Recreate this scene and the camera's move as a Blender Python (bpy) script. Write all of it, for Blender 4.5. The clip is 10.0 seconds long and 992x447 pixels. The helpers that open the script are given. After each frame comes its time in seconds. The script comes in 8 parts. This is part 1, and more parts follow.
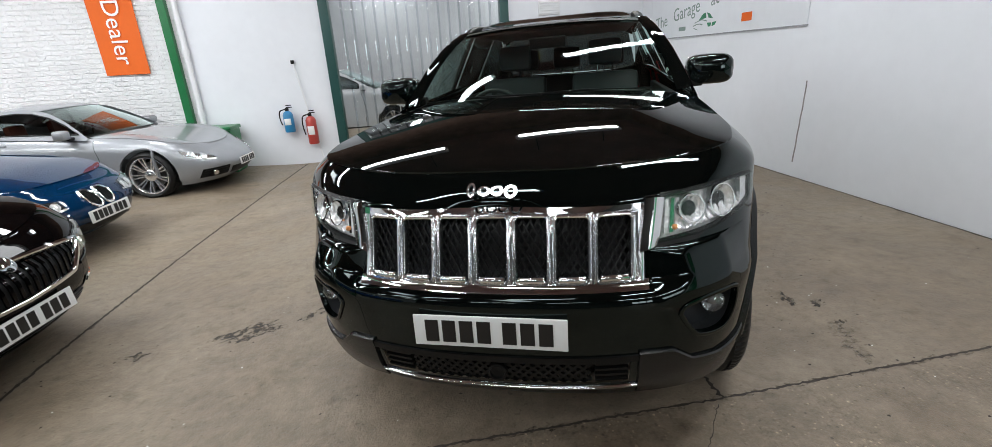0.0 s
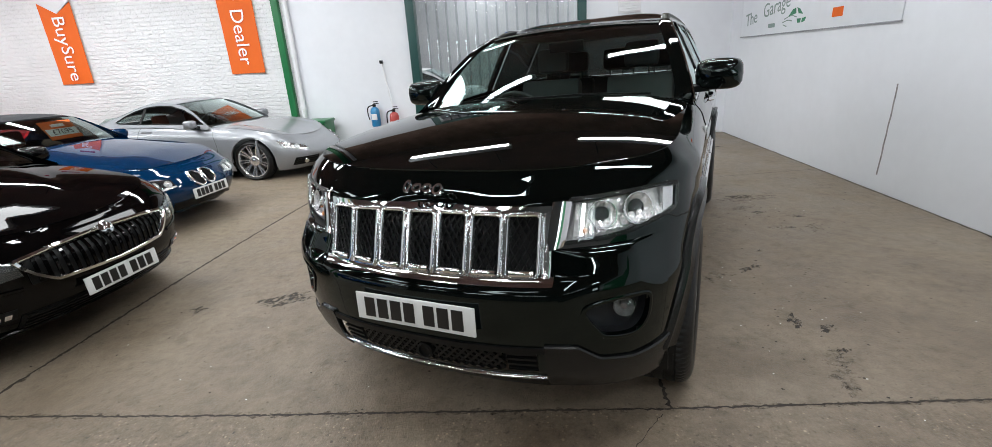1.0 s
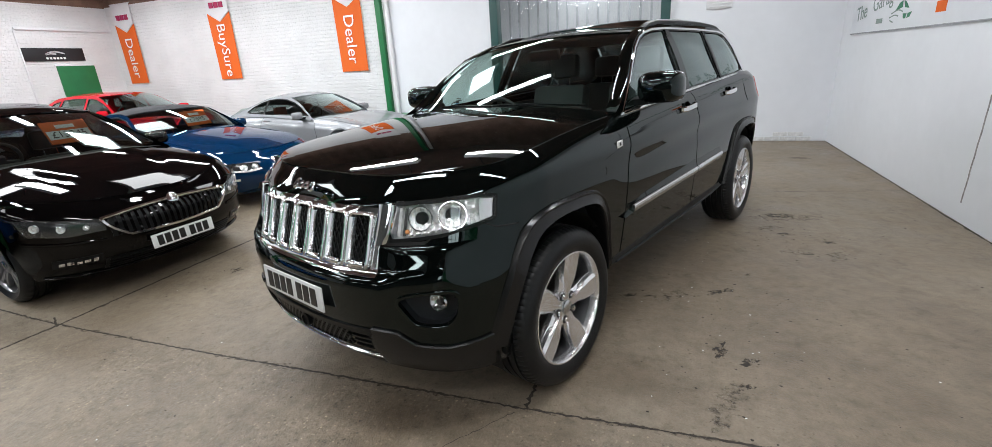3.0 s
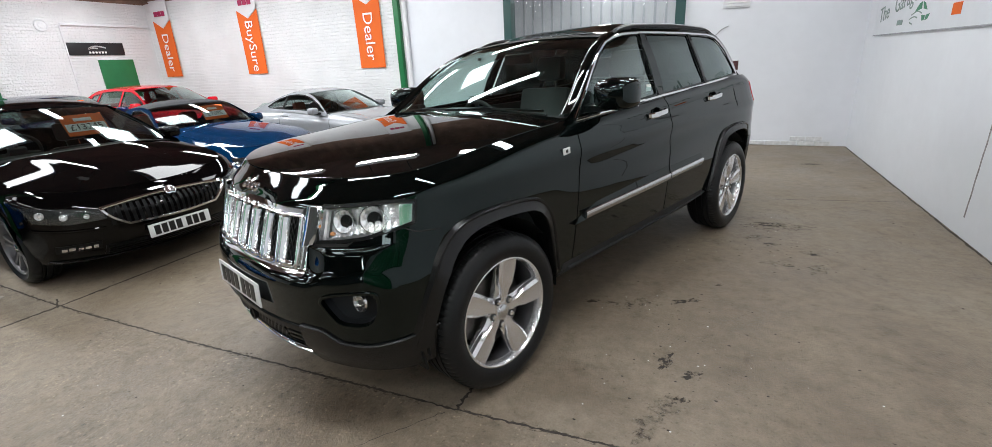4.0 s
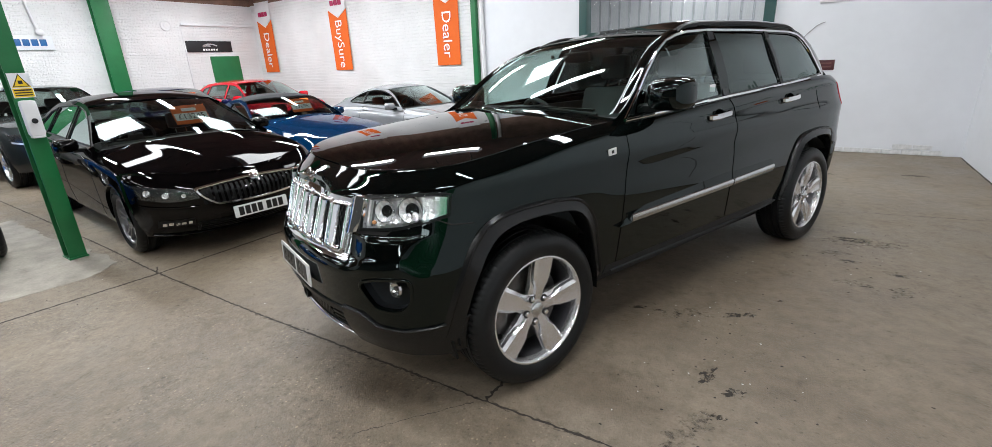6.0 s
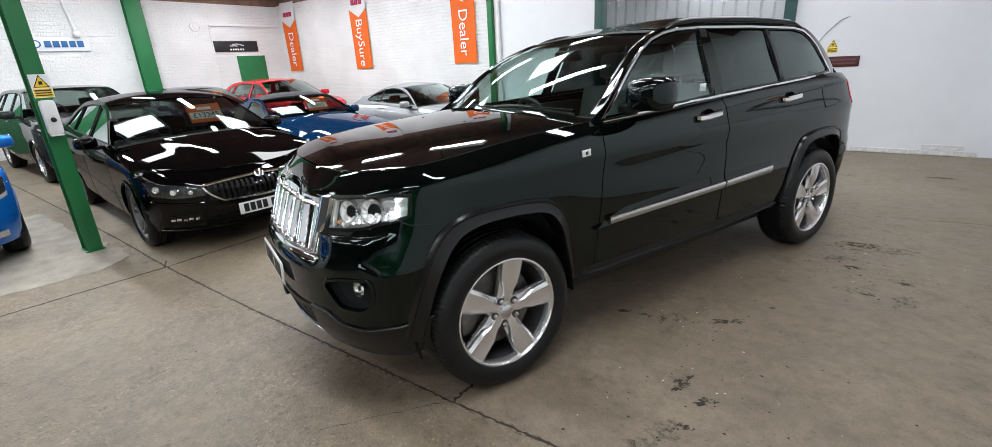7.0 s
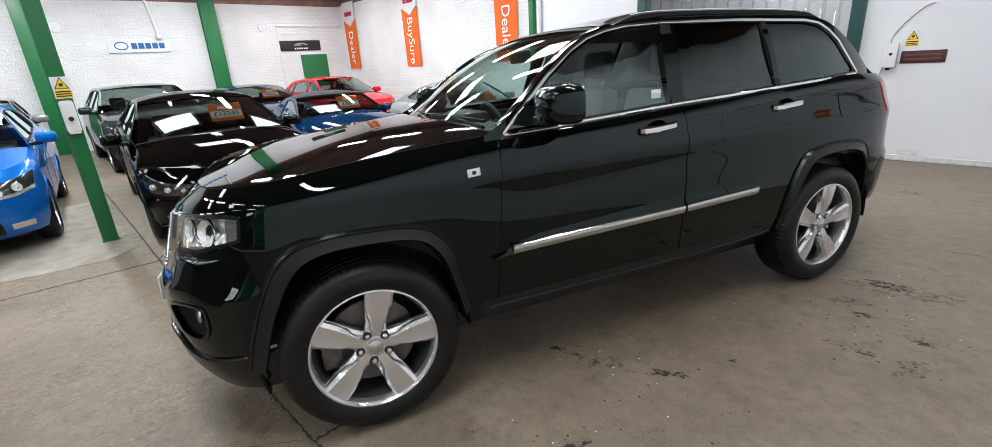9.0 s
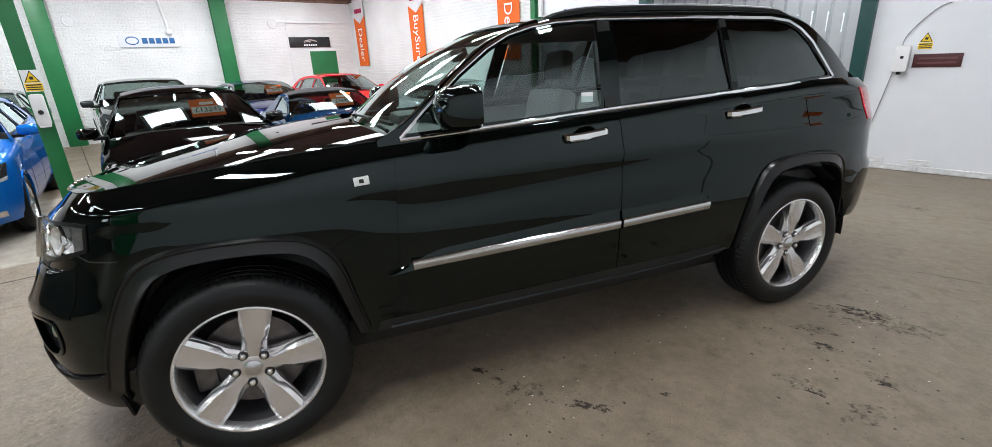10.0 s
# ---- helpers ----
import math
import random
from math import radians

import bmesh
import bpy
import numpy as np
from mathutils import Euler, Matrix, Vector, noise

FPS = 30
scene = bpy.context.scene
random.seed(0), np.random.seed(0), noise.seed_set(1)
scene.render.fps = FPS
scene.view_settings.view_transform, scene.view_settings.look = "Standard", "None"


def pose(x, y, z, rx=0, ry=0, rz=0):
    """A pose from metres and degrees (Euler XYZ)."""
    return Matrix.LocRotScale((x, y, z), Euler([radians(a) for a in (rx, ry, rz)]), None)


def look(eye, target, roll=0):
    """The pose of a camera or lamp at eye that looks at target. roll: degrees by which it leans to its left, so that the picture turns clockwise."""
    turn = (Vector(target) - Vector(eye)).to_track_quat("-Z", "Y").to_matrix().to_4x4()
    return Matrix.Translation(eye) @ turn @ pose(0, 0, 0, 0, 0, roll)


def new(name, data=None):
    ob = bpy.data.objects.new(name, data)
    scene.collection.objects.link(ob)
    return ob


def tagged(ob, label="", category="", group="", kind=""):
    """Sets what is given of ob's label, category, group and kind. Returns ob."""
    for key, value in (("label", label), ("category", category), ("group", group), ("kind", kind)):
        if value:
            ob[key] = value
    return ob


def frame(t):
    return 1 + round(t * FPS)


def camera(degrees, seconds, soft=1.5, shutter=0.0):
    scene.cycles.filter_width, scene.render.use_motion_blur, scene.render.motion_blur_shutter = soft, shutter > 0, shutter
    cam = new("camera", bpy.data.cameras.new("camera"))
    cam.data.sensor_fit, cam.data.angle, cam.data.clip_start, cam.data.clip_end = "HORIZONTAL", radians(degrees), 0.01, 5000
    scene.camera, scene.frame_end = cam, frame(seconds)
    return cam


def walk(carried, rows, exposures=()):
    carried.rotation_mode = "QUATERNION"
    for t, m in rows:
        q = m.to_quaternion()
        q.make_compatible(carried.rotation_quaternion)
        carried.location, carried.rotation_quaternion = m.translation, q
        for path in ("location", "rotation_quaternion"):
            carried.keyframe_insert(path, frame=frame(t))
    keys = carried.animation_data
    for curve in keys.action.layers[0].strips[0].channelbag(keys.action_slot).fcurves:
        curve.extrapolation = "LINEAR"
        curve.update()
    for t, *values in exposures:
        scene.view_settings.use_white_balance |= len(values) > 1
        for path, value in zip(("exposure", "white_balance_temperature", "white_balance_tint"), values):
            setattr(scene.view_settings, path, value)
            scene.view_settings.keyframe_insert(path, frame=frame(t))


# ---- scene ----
cam = camera(92.3, 10.0, soft=0.5)
PATH = [
    (0, (0.471, 0.162, 1.441), (0.696, 2.039, 0.787), -3.3),
    (0.5, (0.767, 0.052, 1.464), (0.775, 1.945, 0.819), -3.4),
    (1, (1.069, -0.007, 1.453), (0.883, 1.878, 0.811), -3.5),
    (1.5, (1.337, -0.003, 1.461), (0.978, 1.857, 0.82), -3.7),
    (2, (1.618, -0.012, 1.463), (1.115, 1.818, 0.831), -3.6),
    (2.5, (1.922, -0.025, 1.483), (1.299, 1.768, 0.853), -3.5),
    (3, (2.169, 0.035, 1.487), (1.482, 1.803, 0.853), -3.5),
    (3.2, (2.262, 0.062, 1.495), (1.556, 1.819, 0.858), -3.4),
    (4.3, (2.643, 0.207, 1.515), (1.789, 1.893, 0.876), -2.9),
    (4.5, (2.664, 0.218, 1.513), (1.771, 1.889, 0.875), -2.9),
    (5, (2.692, 0.233, 1.501), (1.742, 1.873, 0.862), -2.9),
    (5.5, (2.708, 0.232, 1.496), (1.695, 1.834, 0.858), -2.8),
    (6, (2.729, 0.23, 1.511), (1.662, 1.797, 0.873), -2.7),
    (6.2, (2.744, 0.236, 1.512), (1.658, 1.79, 0.87), -2.7),
    (7.3, (3.02, 0.508, 1.512), (1.85, 1.997, 0.869), -2.9),
    (7.5, (3.067, 0.595, 1.511), (1.892, 2.08, 0.866), -2.7),
    (8, (3.233, 0.797, 1.516), (2.037, 2.264, 0.868), -2.7),
    (8.5, (3.318, 0.959, 1.505), (2.02, 2.337, 0.859), -3.2),
    (9, (3.394, 1.204, 1.507), (2.009, 2.495, 0.864), -3.5),
    (9.5, (3.478, 1.439, 1.478), (2.064, 2.699, 0.835), -3.5),
    (10, (3.588, 1.715, 1.478), (2.145, 2.941, 0.836), -2.8),
]
walk(cam, [(t, look(eye, target, roll)) for t, eye, target, roll in PATH], exposures=[(0.0, -0.52), (2.0, -0.42), (6.0, -0.37), (8.0, -0.32), (10.0, -0.27)])

# ---------------------------------------------------------------- light
def area(name, at, to, sx, sy, watts, colour=(1, 1, 1)):
    data = bpy.data.lights.new(name, "AREA")
    data.shape, data.size, data.size_y, data.energy, data.color = "RECTANGLE", sx, sy, watts, colour
    ob = new(name, data)
    ob.matrix_world = look(at, to)
    return ob


world = bpy.data.worlds.new("world")
scene.world = world
world.use_nodes = True
world.node_tree.nodes["Background"].inputs[0].default_value = (0.75, 0.85, 1.0, 1)
world.node_tree.nodes["Background"].inputs[1].default_value = 0.05

X_LEFT, X_RIGHT, Y_BACK, Y_FRONT, Z_CEIL = -11.75, 4.44, 9.12, -7.0, 4.5
Z_TUBE = 3.95
TUBES = [(x, y, Z_TUBE) for x in (-9.6, -6.6, -3.6, -0.6, 2.4) for y in (-4.4, -1.5, 1.4, 4.3, 7.2)]
for tx, ty, tz in TUBES:
    area("tube_light", (tx, ty, tz - 0.075), (tx, ty + 0.001, 0), 1.75, 0.15, (86 if tx > 1 and 0 < ty < 5 else 70 if tx > 1 else 62 if tx > -3 else 106) * (0.36 if ty < 0 and tx < 1 else 0.85 if ty < 0 else 0.72 if ty > 7 and -5 < tx < 1 else 1.0), (0.95, 0.985, 1.0))
ROOFLIGHTS = [(-8.2, 4.1), (-8.1, -3.0), (-5.3, -0.6), (-5.4, 2.5), (-5.3, 5.8), (-2.1, -3.0), (-2.1, 6.2)]
for tx, ty in ROOFLIGHTS:
    area("rooflight", (tx, ty, Z_CEIL - 0.03), (tx, ty + 0.001, 0), 0.85, 1.2, 46, (0.95, 0.98, 1.0))
for tx, ty in ((-2.0, 11.5), (1.5, 11.5), (-0.5, 14.0), (3.0, 14.0)):
    area("tube_light", (tx, ty, Z_CEIL - 0.35), (tx, ty, 0), 0.3, 1.75, 120, (0.97, 0.99, 1.0))

# ---------------------------------------------------------------- materials
def nodes_of(name):
    m = bpy.data.materials.new(name)
    m.use_nodes = True
    nt = m.node_tree
    return m, nt, nt.nodes["Principled BSDF"]


def mat(name, colour, rough=0.5, metal=0.0, coat=0.0, var=0.15, scale=6.0, bump=0.0, bump_scale=80.0, spec=0.5, rough_var=0.0, sheen=0.0):
    """A surface with two scales of colour variation and fine relief."""
    m, nt, bsdf = nodes_of(name)
    N, L = nt.nodes, nt.links
    co = N.new("ShaderNodeTexCoord")
    n1, n2 = N.new("ShaderNodeTexNoise"), N.new("ShaderNodeTexNoise")
    n1.inputs["Scale"].default_value, n2.inputs["Scale"].default_value = scale, scale * 9
    n1.inputs["Detail"].default_value, n2.inputs["Detail"].default_value = 5, 3
    L.new(co.outputs["Object"], n1.inputs["Vector"]), L.new(co.outputs["Object"], n2.inputs["Vector"])
    add = N.new("ShaderNodeMath")
    add.operation = "MULTIPLY_ADD"
    add.inputs[1].default_value = 0.35
    L.new(n2.outputs["Fac"], add.inputs[0]), L.new(n1.outputs["Fac"], add.inputs[2])
    ramp = N.new("ShaderNodeMapRange")
    ramp.inputs["From Min"].default_value, ramp.inputs["From Max"].default_value = 0.4, 0.95
    ramp.inputs["To Min"].default_value, ramp.inputs["To Max"].default_value = 1 - var, 1 + var
    L.new(add.outputs[0], ramp.inputs["Value"])
    mul = N.new("ShaderNodeVectorMath")
    mul.operation = "SCALE"
    mul.inputs[0].default_value = colour
    L.new(ramp.outputs["Result"], mul.inputs["Scale"])
    L.new(mul.outputs["Vector"], bsdf.inputs["Base Color"])
    bsdf.inputs["Roughness"].default_value, bsdf.inputs["Metallic"].default_value = rough, metal
    bsdf.inputs["Coat Weight"].default_value, bsdf.inputs["Coat Roughness"].default_value = coat, 0.03
    bsdf.inputs["Specular IOR Level"].default_value = spec
    bsdf.inputs["Sheen Weight"].default_value = sheen
    if rough_var:
        rr = N.new("ShaderNodeMapRange")
        rr.inputs["From Min"].default_value, rr.inputs["From Max"].default_value = 0.3, 0.75
        rr.inputs["To Min"].default_value, rr.inputs["To Max"].default_value = max(0.02, rough - rough_var), rough + rough_var
        L.new(n1.outputs["Fac"], rr.inputs["Value"]), L.new(rr.outputs["Result"], bsdf.inputs["Roughness"])
    if bump:
        nb, b = N.new("ShaderNodeTexNoise"), N.new("ShaderNodeBump")
        nb.inputs["Scale"].default_value, nb.inputs["Detail"].default_value = bump_scale, 4
        b.inputs["Strength"].default_value, b.inputs["Distance"].default_value = bump, 0.01
        L.new(co.outputs["Object"], nb.inputs["Vector"]), L.new(nb.outputs["Fac"], b.inputs["Height"])
        L.new(b.outputs["Normal"], bsdf.inputs["Normal"])
    return m


def paint(name, colour, metallic=0.0, rough=0.25):
    m = mat(name, colour, rough=rough, metal=metallic, coat=1.0, var=0.06, scale=3.0)
    bsdf = m.node_tree.nodes["Principled BSDF"]
    bsdf.inputs["Coat Roughness"].default_value = 0.012
    bsdf.inputs["Coat IOR"].default_value = 1.45
    bsdf.inputs["Specular IOR Level"].default_value = 0.0
    return m


def glass(name, tint, through_share, gain=1.7):
    """Thin tinted glass: a sharp reflection over a tinted transparency."""
    m = bpy.data.materials.new(name)
    m.use_nodes = True
    nt = m.node_tree
    N, L = nt.nodes, nt.links
    N.clear()
    out, mix = N.new("ShaderNodeOutputMaterial"), N.new("ShaderNodeMixShader")
    tr, gl, fr = N.new("ShaderNodeBsdfTransparent"), N.new("ShaderNodeBsdfGlossy"), N.new("ShaderNodeLayerWeight")
    tr.inputs["Color"].default_value = (*[c * through_share for c in tint], 1)
    gl.inputs["Color"].default_value, gl.inputs["Roughness"].default_value = (0.87, 1, 0.98, 1), 0.01
    fr.inputs["Blend"].default_value = 0.5
    steep, share = N.new("ShaderNodeMath"), N.new("ShaderNodeMath")
    steep.operation, steep.inputs[1].default_value = "POWER", 5.0
    share.operation, share.inputs[1].default_value, share.inputs[2].default_value = "MULTIPLY_ADD", 0.957, 0.043
    L.new(fr.outputs["Facing"], steep.inputs[0]), L.new(steep.outputs[0], share.inputs[0])
    boost = N.new("ShaderNodeMath")
    boost.operation, boost.use_clamp, boost.inputs[1].default_value = "MULTIPLY", True, gain
    L.new(share.outputs[0], boost.inputs[0])
    L.new(boost.outputs[0], mix.inputs["Fac"]), L.new(tr.outputs[0], mix.inputs[1]), L.new(gl.outputs[0], mix.inputs[2])
    L.new(mix.outputs[0], out.inputs["Surface"])
    return m


def emit(name, colour, strength):
    m, nt, bsdf = nodes_of(name)
    bsdf.inputs["Base Color"].default_value = (*colour, 1)
    bsdf.inputs["Emission Color"].default_value, bsdf.inputs["Emission Strength"].default_value = (*colour, 1), strength
    return m


def brick_wall(name, colour, mortar_depth=0.35, blotch=0.12):
    """Painted brickwork: courses in relief under many coats of paint."""
    m, nt, bsdf = nodes_of(name)
    N, L = nt.nodes, nt.links
    co, mp = N.new("ShaderNodeTexCoord"), N.new("ShaderNodeMapping")
    br = N.new("ShaderNodeTexBrick")
    br.inputs["Scale"].default_value = 1.0
    br.inputs["Brick Width"].default_value, br.inputs["Row Height"].default_value = 0.225, 0.075
    br.inputs["Mortar Size"].default_value, br.inputs["Mortar Smooth"].default_value = 0.008, 0.6
    br.inputs["Color1"].default_value, br.inputs["Color2"].default_value = (1, 1, 1, 1), (0.62, 0.62, 0.62, 1)
    br.inputs["Mortar"].default_value = (0.25, 0.25, 0.25, 1)
    warp, wa = N.new("ShaderNodeTexNoise"), N.new("ShaderNodeVectorMath")
    warp.inputs["Scale"].default_value = 5.0
    wa.operation, wa.inputs[1].default_value = "MULTIPLY_ADD", (0.03, 0.03, 0.03)
    L.new(co.outputs["UV"], warp.inputs["Vector"]), L.new(warp.outputs["Color"], wa.inputs[0]), L.new(co.outputs["UV"], wa.inputs[2])
    L.new(wa.outputs[0], br.inputs["Vector"])
    n1, n2 = N.new("ShaderNodeTexNoise"), N.new("ShaderNodeTexNoise")
    n1.inputs["Scale"].default_value, n2.inputs["Scale"].default_value = 1.3, 22
    n1.inputs["Detail"].default_value = n2.inputs["Detail"].default_value = 5
    L.new(co.outputs["UV"], n1.inputs["Vector"]), L.new(co.outputs["UV"], n2.inputs["Vector"])
    h = N.new("ShaderNodeMath")
    h.operation, h.inputs[1].default_value = "MULTIPLY_ADD", 1.25
    sep = N.new("ShaderNodeSeparateColor")
    L.new(br.outputs["Color"], sep.inputs[0])
    L.new(n2.outputs["Fac"], h.inputs[0]), L.new(sep.outputs[0], h.inputs[2])
    b = N.new("ShaderNodeBump")
    b.inputs["Strength"].default_value, b.inputs["Distance"].default_value = mortar_depth, 0.03
    L.new(h.outputs[0], b.inputs["Height"]), L.new(b.outputs["Normal"], bsdf.inputs["Normal"])
    ramp = N.new("ShaderNodeMapRange")
    ramp.inputs["From Min"].default_value, ramp.inputs["From Max"].default_value = 0.3, 0.7
    ramp.inputs["To Min"].default_value, ramp.inputs["To Max"].default_value = 1 - blotch, 1.0
    L.new(n1.outputs["Fac"], ramp.inputs["Value"])
    sc = N.new("ShaderNodeVectorMath")
    sc.operation, sc.inputs[0].default_value = "SCALE", colour
    L.new(ramp.outputs["Result"], sc.inputs["Scale"]), L.new(sc.outputs["Vector"], bsdf.inputs["Base Color"])
    bsdf.inputs["Roughness"].default_value = 0.55
    return m


def concrete_floor():
    """Old sealed concrete: warm brown-grey, worn, blotched with tyre marks, oil and scuffs."""
    m, nt, bsdf = nodes_of("concrete_floor")
    N, L = nt.nodes, nt.links
    co = N.new("ShaderNodeTexCoord")

    def tex(kind, scale, detail=6.0, rough=0.55):
        n = N.new(kind)
        n.inputs["Scale"].default_value = scale
        if "Detail" in n.inputs:
            n.inputs["Detail"].default_value, n.inputs["Roughness"].default_value = detail, rough
        L.new(geo.outputs["Position"], n.inputs["Vector"])
        return n
    geo = N.new("ShaderNodeNewGeometry")
    big, mid, fine, grit = tex("ShaderNodeTexNoise", 0.45), tex("ShaderNodeTexNoise", 2.3, 8), tex("ShaderNodeTexNoise", 14, 8, 0.7), tex("ShaderNodeTexNoise", 90, 3)
    stain = tex("ShaderNodeTexNoise", 1.1, 9, 0.68)

    def ramp(src, stops):
        r = N.new("ShaderNodeValToRGB")
        r.color_ramp.elements.remove(r.color_ramp.elements[1])
        for i, (p, c) in enumerate(stops):
            e = r.color_ramp.elements[0] if i == 0 else r.color_ramp.elements.new(p)
            e.position, e.color = p, (*c, 1)
        L.new(src, r.inputs["Fac"])
        return r.outputs["Color"]

    def mix(kind, fac, a, b):
        x = N.new("ShaderNodeMix")
        x.data_type, x.blend_type = "RGBA", kind
        if isinstance(fac, float):
            x.inputs["Factor"].default_value = fac
        else:
            L.new(fac, x.inputs["Factor"])
        L.new(a, x.inputs["A"]), L.new(b, x.inputs["B"])
        return x.outputs["Result"]
    base = ramp(big.outputs["Fac"], [(0.35, (0.181, 0.140, 0.098)), (0.55, (0.223, 0.177, 0.129)), (0.7, (0.252, 0.206, 0.155))])
    midc = ramp(mid.outputs["Fac"], [(0.3, (0.76, 0.73, 0.70)), (0.5, (1, 1, 1)), (0.72, (1.13, 1.14, 1.15))])
    finec = ramp(fine.outputs["Fac"], [(0.3, (0.74, 0.73, 0.71)), (0.55, (1, 1, 1)), (0.75, (1.16, 1.16, 1.16))])
    gritc = ramp(grit.outputs["Fac"], [(0.3, (0.9, 0.9, 0.9)), (0.6, (1.04, 1.04, 1.04))])
    dark = ramp(stain.outputs["Fac"], [(0.27, (0.52, 0.48, 0.45)), (0.37, (1, 1, 1))])
    vor = tex("ShaderNodeTexVoronoi", 34)
    chip = ramp(vor.outputs["Distance"], [(0.06, (1.5, 1.48, 1.45)), (0.13, (1, 1, 1))])
    pit = ramp(tex("ShaderNodeTexNoise", 38, 2, 0.5).outputs["Fac"], [(0.27, (0.66, 0.64, 0.61)), (0.36, (1, 1, 1))])
    streak = ramp(tex("ShaderNodeTexNoise", 5.5, 9, 0.72).outputs["Fac"], [(0.33, (0.72, 0.69, 0.66)), (0.45, (1, 1, 1)), (0.66, (1.06, 1.07, 1.08))])
    c = mix("MULTIPLY", 1.0, base, midc)
    for other in (finec, gritc, dark, chip, pit, streak):
        c = mix("MULTIPLY", 1.0, c, other)
    # the slab in front of the long joint is scoured down to its gravel
    sep, edge = N.new("ShaderNodeSeparateXYZ"), N.new("ShaderNodeMapRange")
    edge.inputs["From Min"].default_value, edge.inputs["From Max"].default_value = 1.735, 1.70
    L.new(geo.outputs["Position"], sep.inputs[0]), L.new(sep.outputs["Y"], edge.inputs["Value"])
    patchy = N.new("ShaderNodeMapRange")
    patchy.inputs["From Min"].default_value, patchy.inputs["From Max"].default_value = 0.36, 0.56
    L.new(tex("ShaderNodeTexNoise", 1.7, 5, 0.6).outputs["Fac"], patchy.inputs["Value"])
    worn = N.new("ShaderNodeMath")
    worn.operation = "MULTIPLY"
    L.new(edge.outputs["Result"], worn.inputs[0]), L.new(patchy.outputs["Result"], worn.inputs[1])
    gravel = ramp(tex("ShaderNodeTexNoise", 46, 5, 0.75).outputs["Fac"], [(0.34, (0.50, 0.48, 0.46)), (0.46, (0.86, 0.85, 0.84)), (0.58, (0.97, 0.97, 0.97)), (0.70, (1.5, 1.5, 1.5))])
    c = mix("MULTIPLY", worn.outputs[0], c, gravel)
    for scale, keep, edge_, tone in ((52.0, 0.74, 0.30, (2.1, 2.08, 2.02)), (31.0, 0.85, 0.26, (0.36, 0.34, 0.31)), (22.0, 0.86, 0.17, (2.3, 2.3, 2.25))):
        vo = tex("ShaderNodeTexVoronoi", scale, 0.0)
        pick, near, both = N.new("ShaderNodeMath"), N.new("ShaderNodeMapRange"), N.new("ShaderNodeMath")
        chan = N.new("ShaderNodeSeparateColor")
        L.new(vo.outputs["Color"], chan.inputs[0])
        pick.operation, pick.inputs[1].default_value = "GREATER_THAN", keep
        L.new(chan.outputs[0], pick.inputs[0])
        near.inputs["From Min"].default_value, near.inputs["From Max"].default_value = edge_, edge_ * 0.6
        L.new(vo.outputs["Distance"], near.inputs["Value"])
        both.operation = "MULTIPLY"
        L.new(pick.outputs[0], both.inputs[0]), L.new(near.outputs["Result"], both.inputs[1])
        share = N.new("ShaderNodeMath")
        share.operation = "MULTIPLY_ADD"
        share.inputs[2].default_value = 0.05
        share.use_clamp = True
        L.new(worn.outputs[0], share.inputs[0])
        share.inputs[1].default_value = 0.8
        spot = N.new("ShaderNodeMath")
        spot.operation = "MULTIPLY"
        L.new(both.outputs[0], spot.inputs[0]), L.new(share.outputs[0], spot.inputs[1])
        rgb = N.new("ShaderNodeRGB")
        rgb.outputs[0].default_value = (*tone, 1)
        c = mix("MULTIPLY", spot.outputs[0], c, rgb.outputs[0])
    L.new(c, bsdf.inputs["Base Color"])
    rr = N.new("ShaderNodeMapRange")
    rr.inputs["From Min"].default_value, rr.inputs["From Max"].default_value = 0.3, 0.7
    rr.inputs["To Min"].default_value, rr.inputs["To Max"].default_value = 0.36, 0.62
    L.new(mid.outputs["Fac"], rr.inputs["Value"]), L.new(rr.outputs["Result"], bsdf.inputs["Roughness"])
    b = N.new("ShaderNodeBump")
    b.inputs["Strength"].default_value, b.inputs["Distance"].default_value = 0.6, 0.006
    hh = N.new("ShaderNodeMath")
    hh.operation, hh.inputs[1].default_value = "MULTIPLY_ADD", 2.0
    L.new(fine.outputs["Fac"], hh.inputs[0]), L.new(grit.outputs["Fac"], hh.inputs[2])
    L.new(hh.outputs[0], b.inputs["Height"]), L.new(b.outputs["Normal"], bsdf.inputs["Normal"])
    return m


FLOOR = concrete_floor()
BRICK_WHITE = brick_wall("white_painted_brick", (0.80, 0.80, 0.81), 0.75)
WALL_WHITE = mat("white_wall_paint", (0.72, 0.735, 0.775), rough=0.5, var=0.05, scale=0.8, bump=0.12, bump_scale=9)
WALL_GREY = mat("pale_grey_block_wall", (0.46, 0.47, 0.49), rough=0.6, var=0.12, scale=1.2, bump=0.15, bump_scale=12)
WALL_RAW = mat("brown_brick_and_timber", (0.19, 0.115, 0.085), rough=0.8, var=0.4, scale=3, bump=0.4, bump_scale=20)
WALL_END = mat("dull_dark_end_wall", (0.07, 0.072, 0.07), rough=0.8, var=0.35, scale=2, bump=0.3, bump_scale=20)
CEILING = mat("dark_stained_boards", (0.150, 0.080, 0.066), rough=0.8, var=0.35, scale=1.5)
GREEN = mat("green_gloss_paint", (0.010, 0.145, 0.045), rough=0.35, var=0.14, scale=4, bump=0.08)
GREEN_BRIGHT = mat("green_shutter_paint", (0.02, 0.28, 0.11), rough=0.4, var=0.1, scale=3)
GREEN_DARK = mat("dark_green_frame_paint", (0.008, 0.055, 0.05), rough=0.4, var=0.12, scale=4)
PIPE_WHITE = mat("white_pipe_paint", (0.74, 0.74, 0.76), rough=0.4, var=0.05)
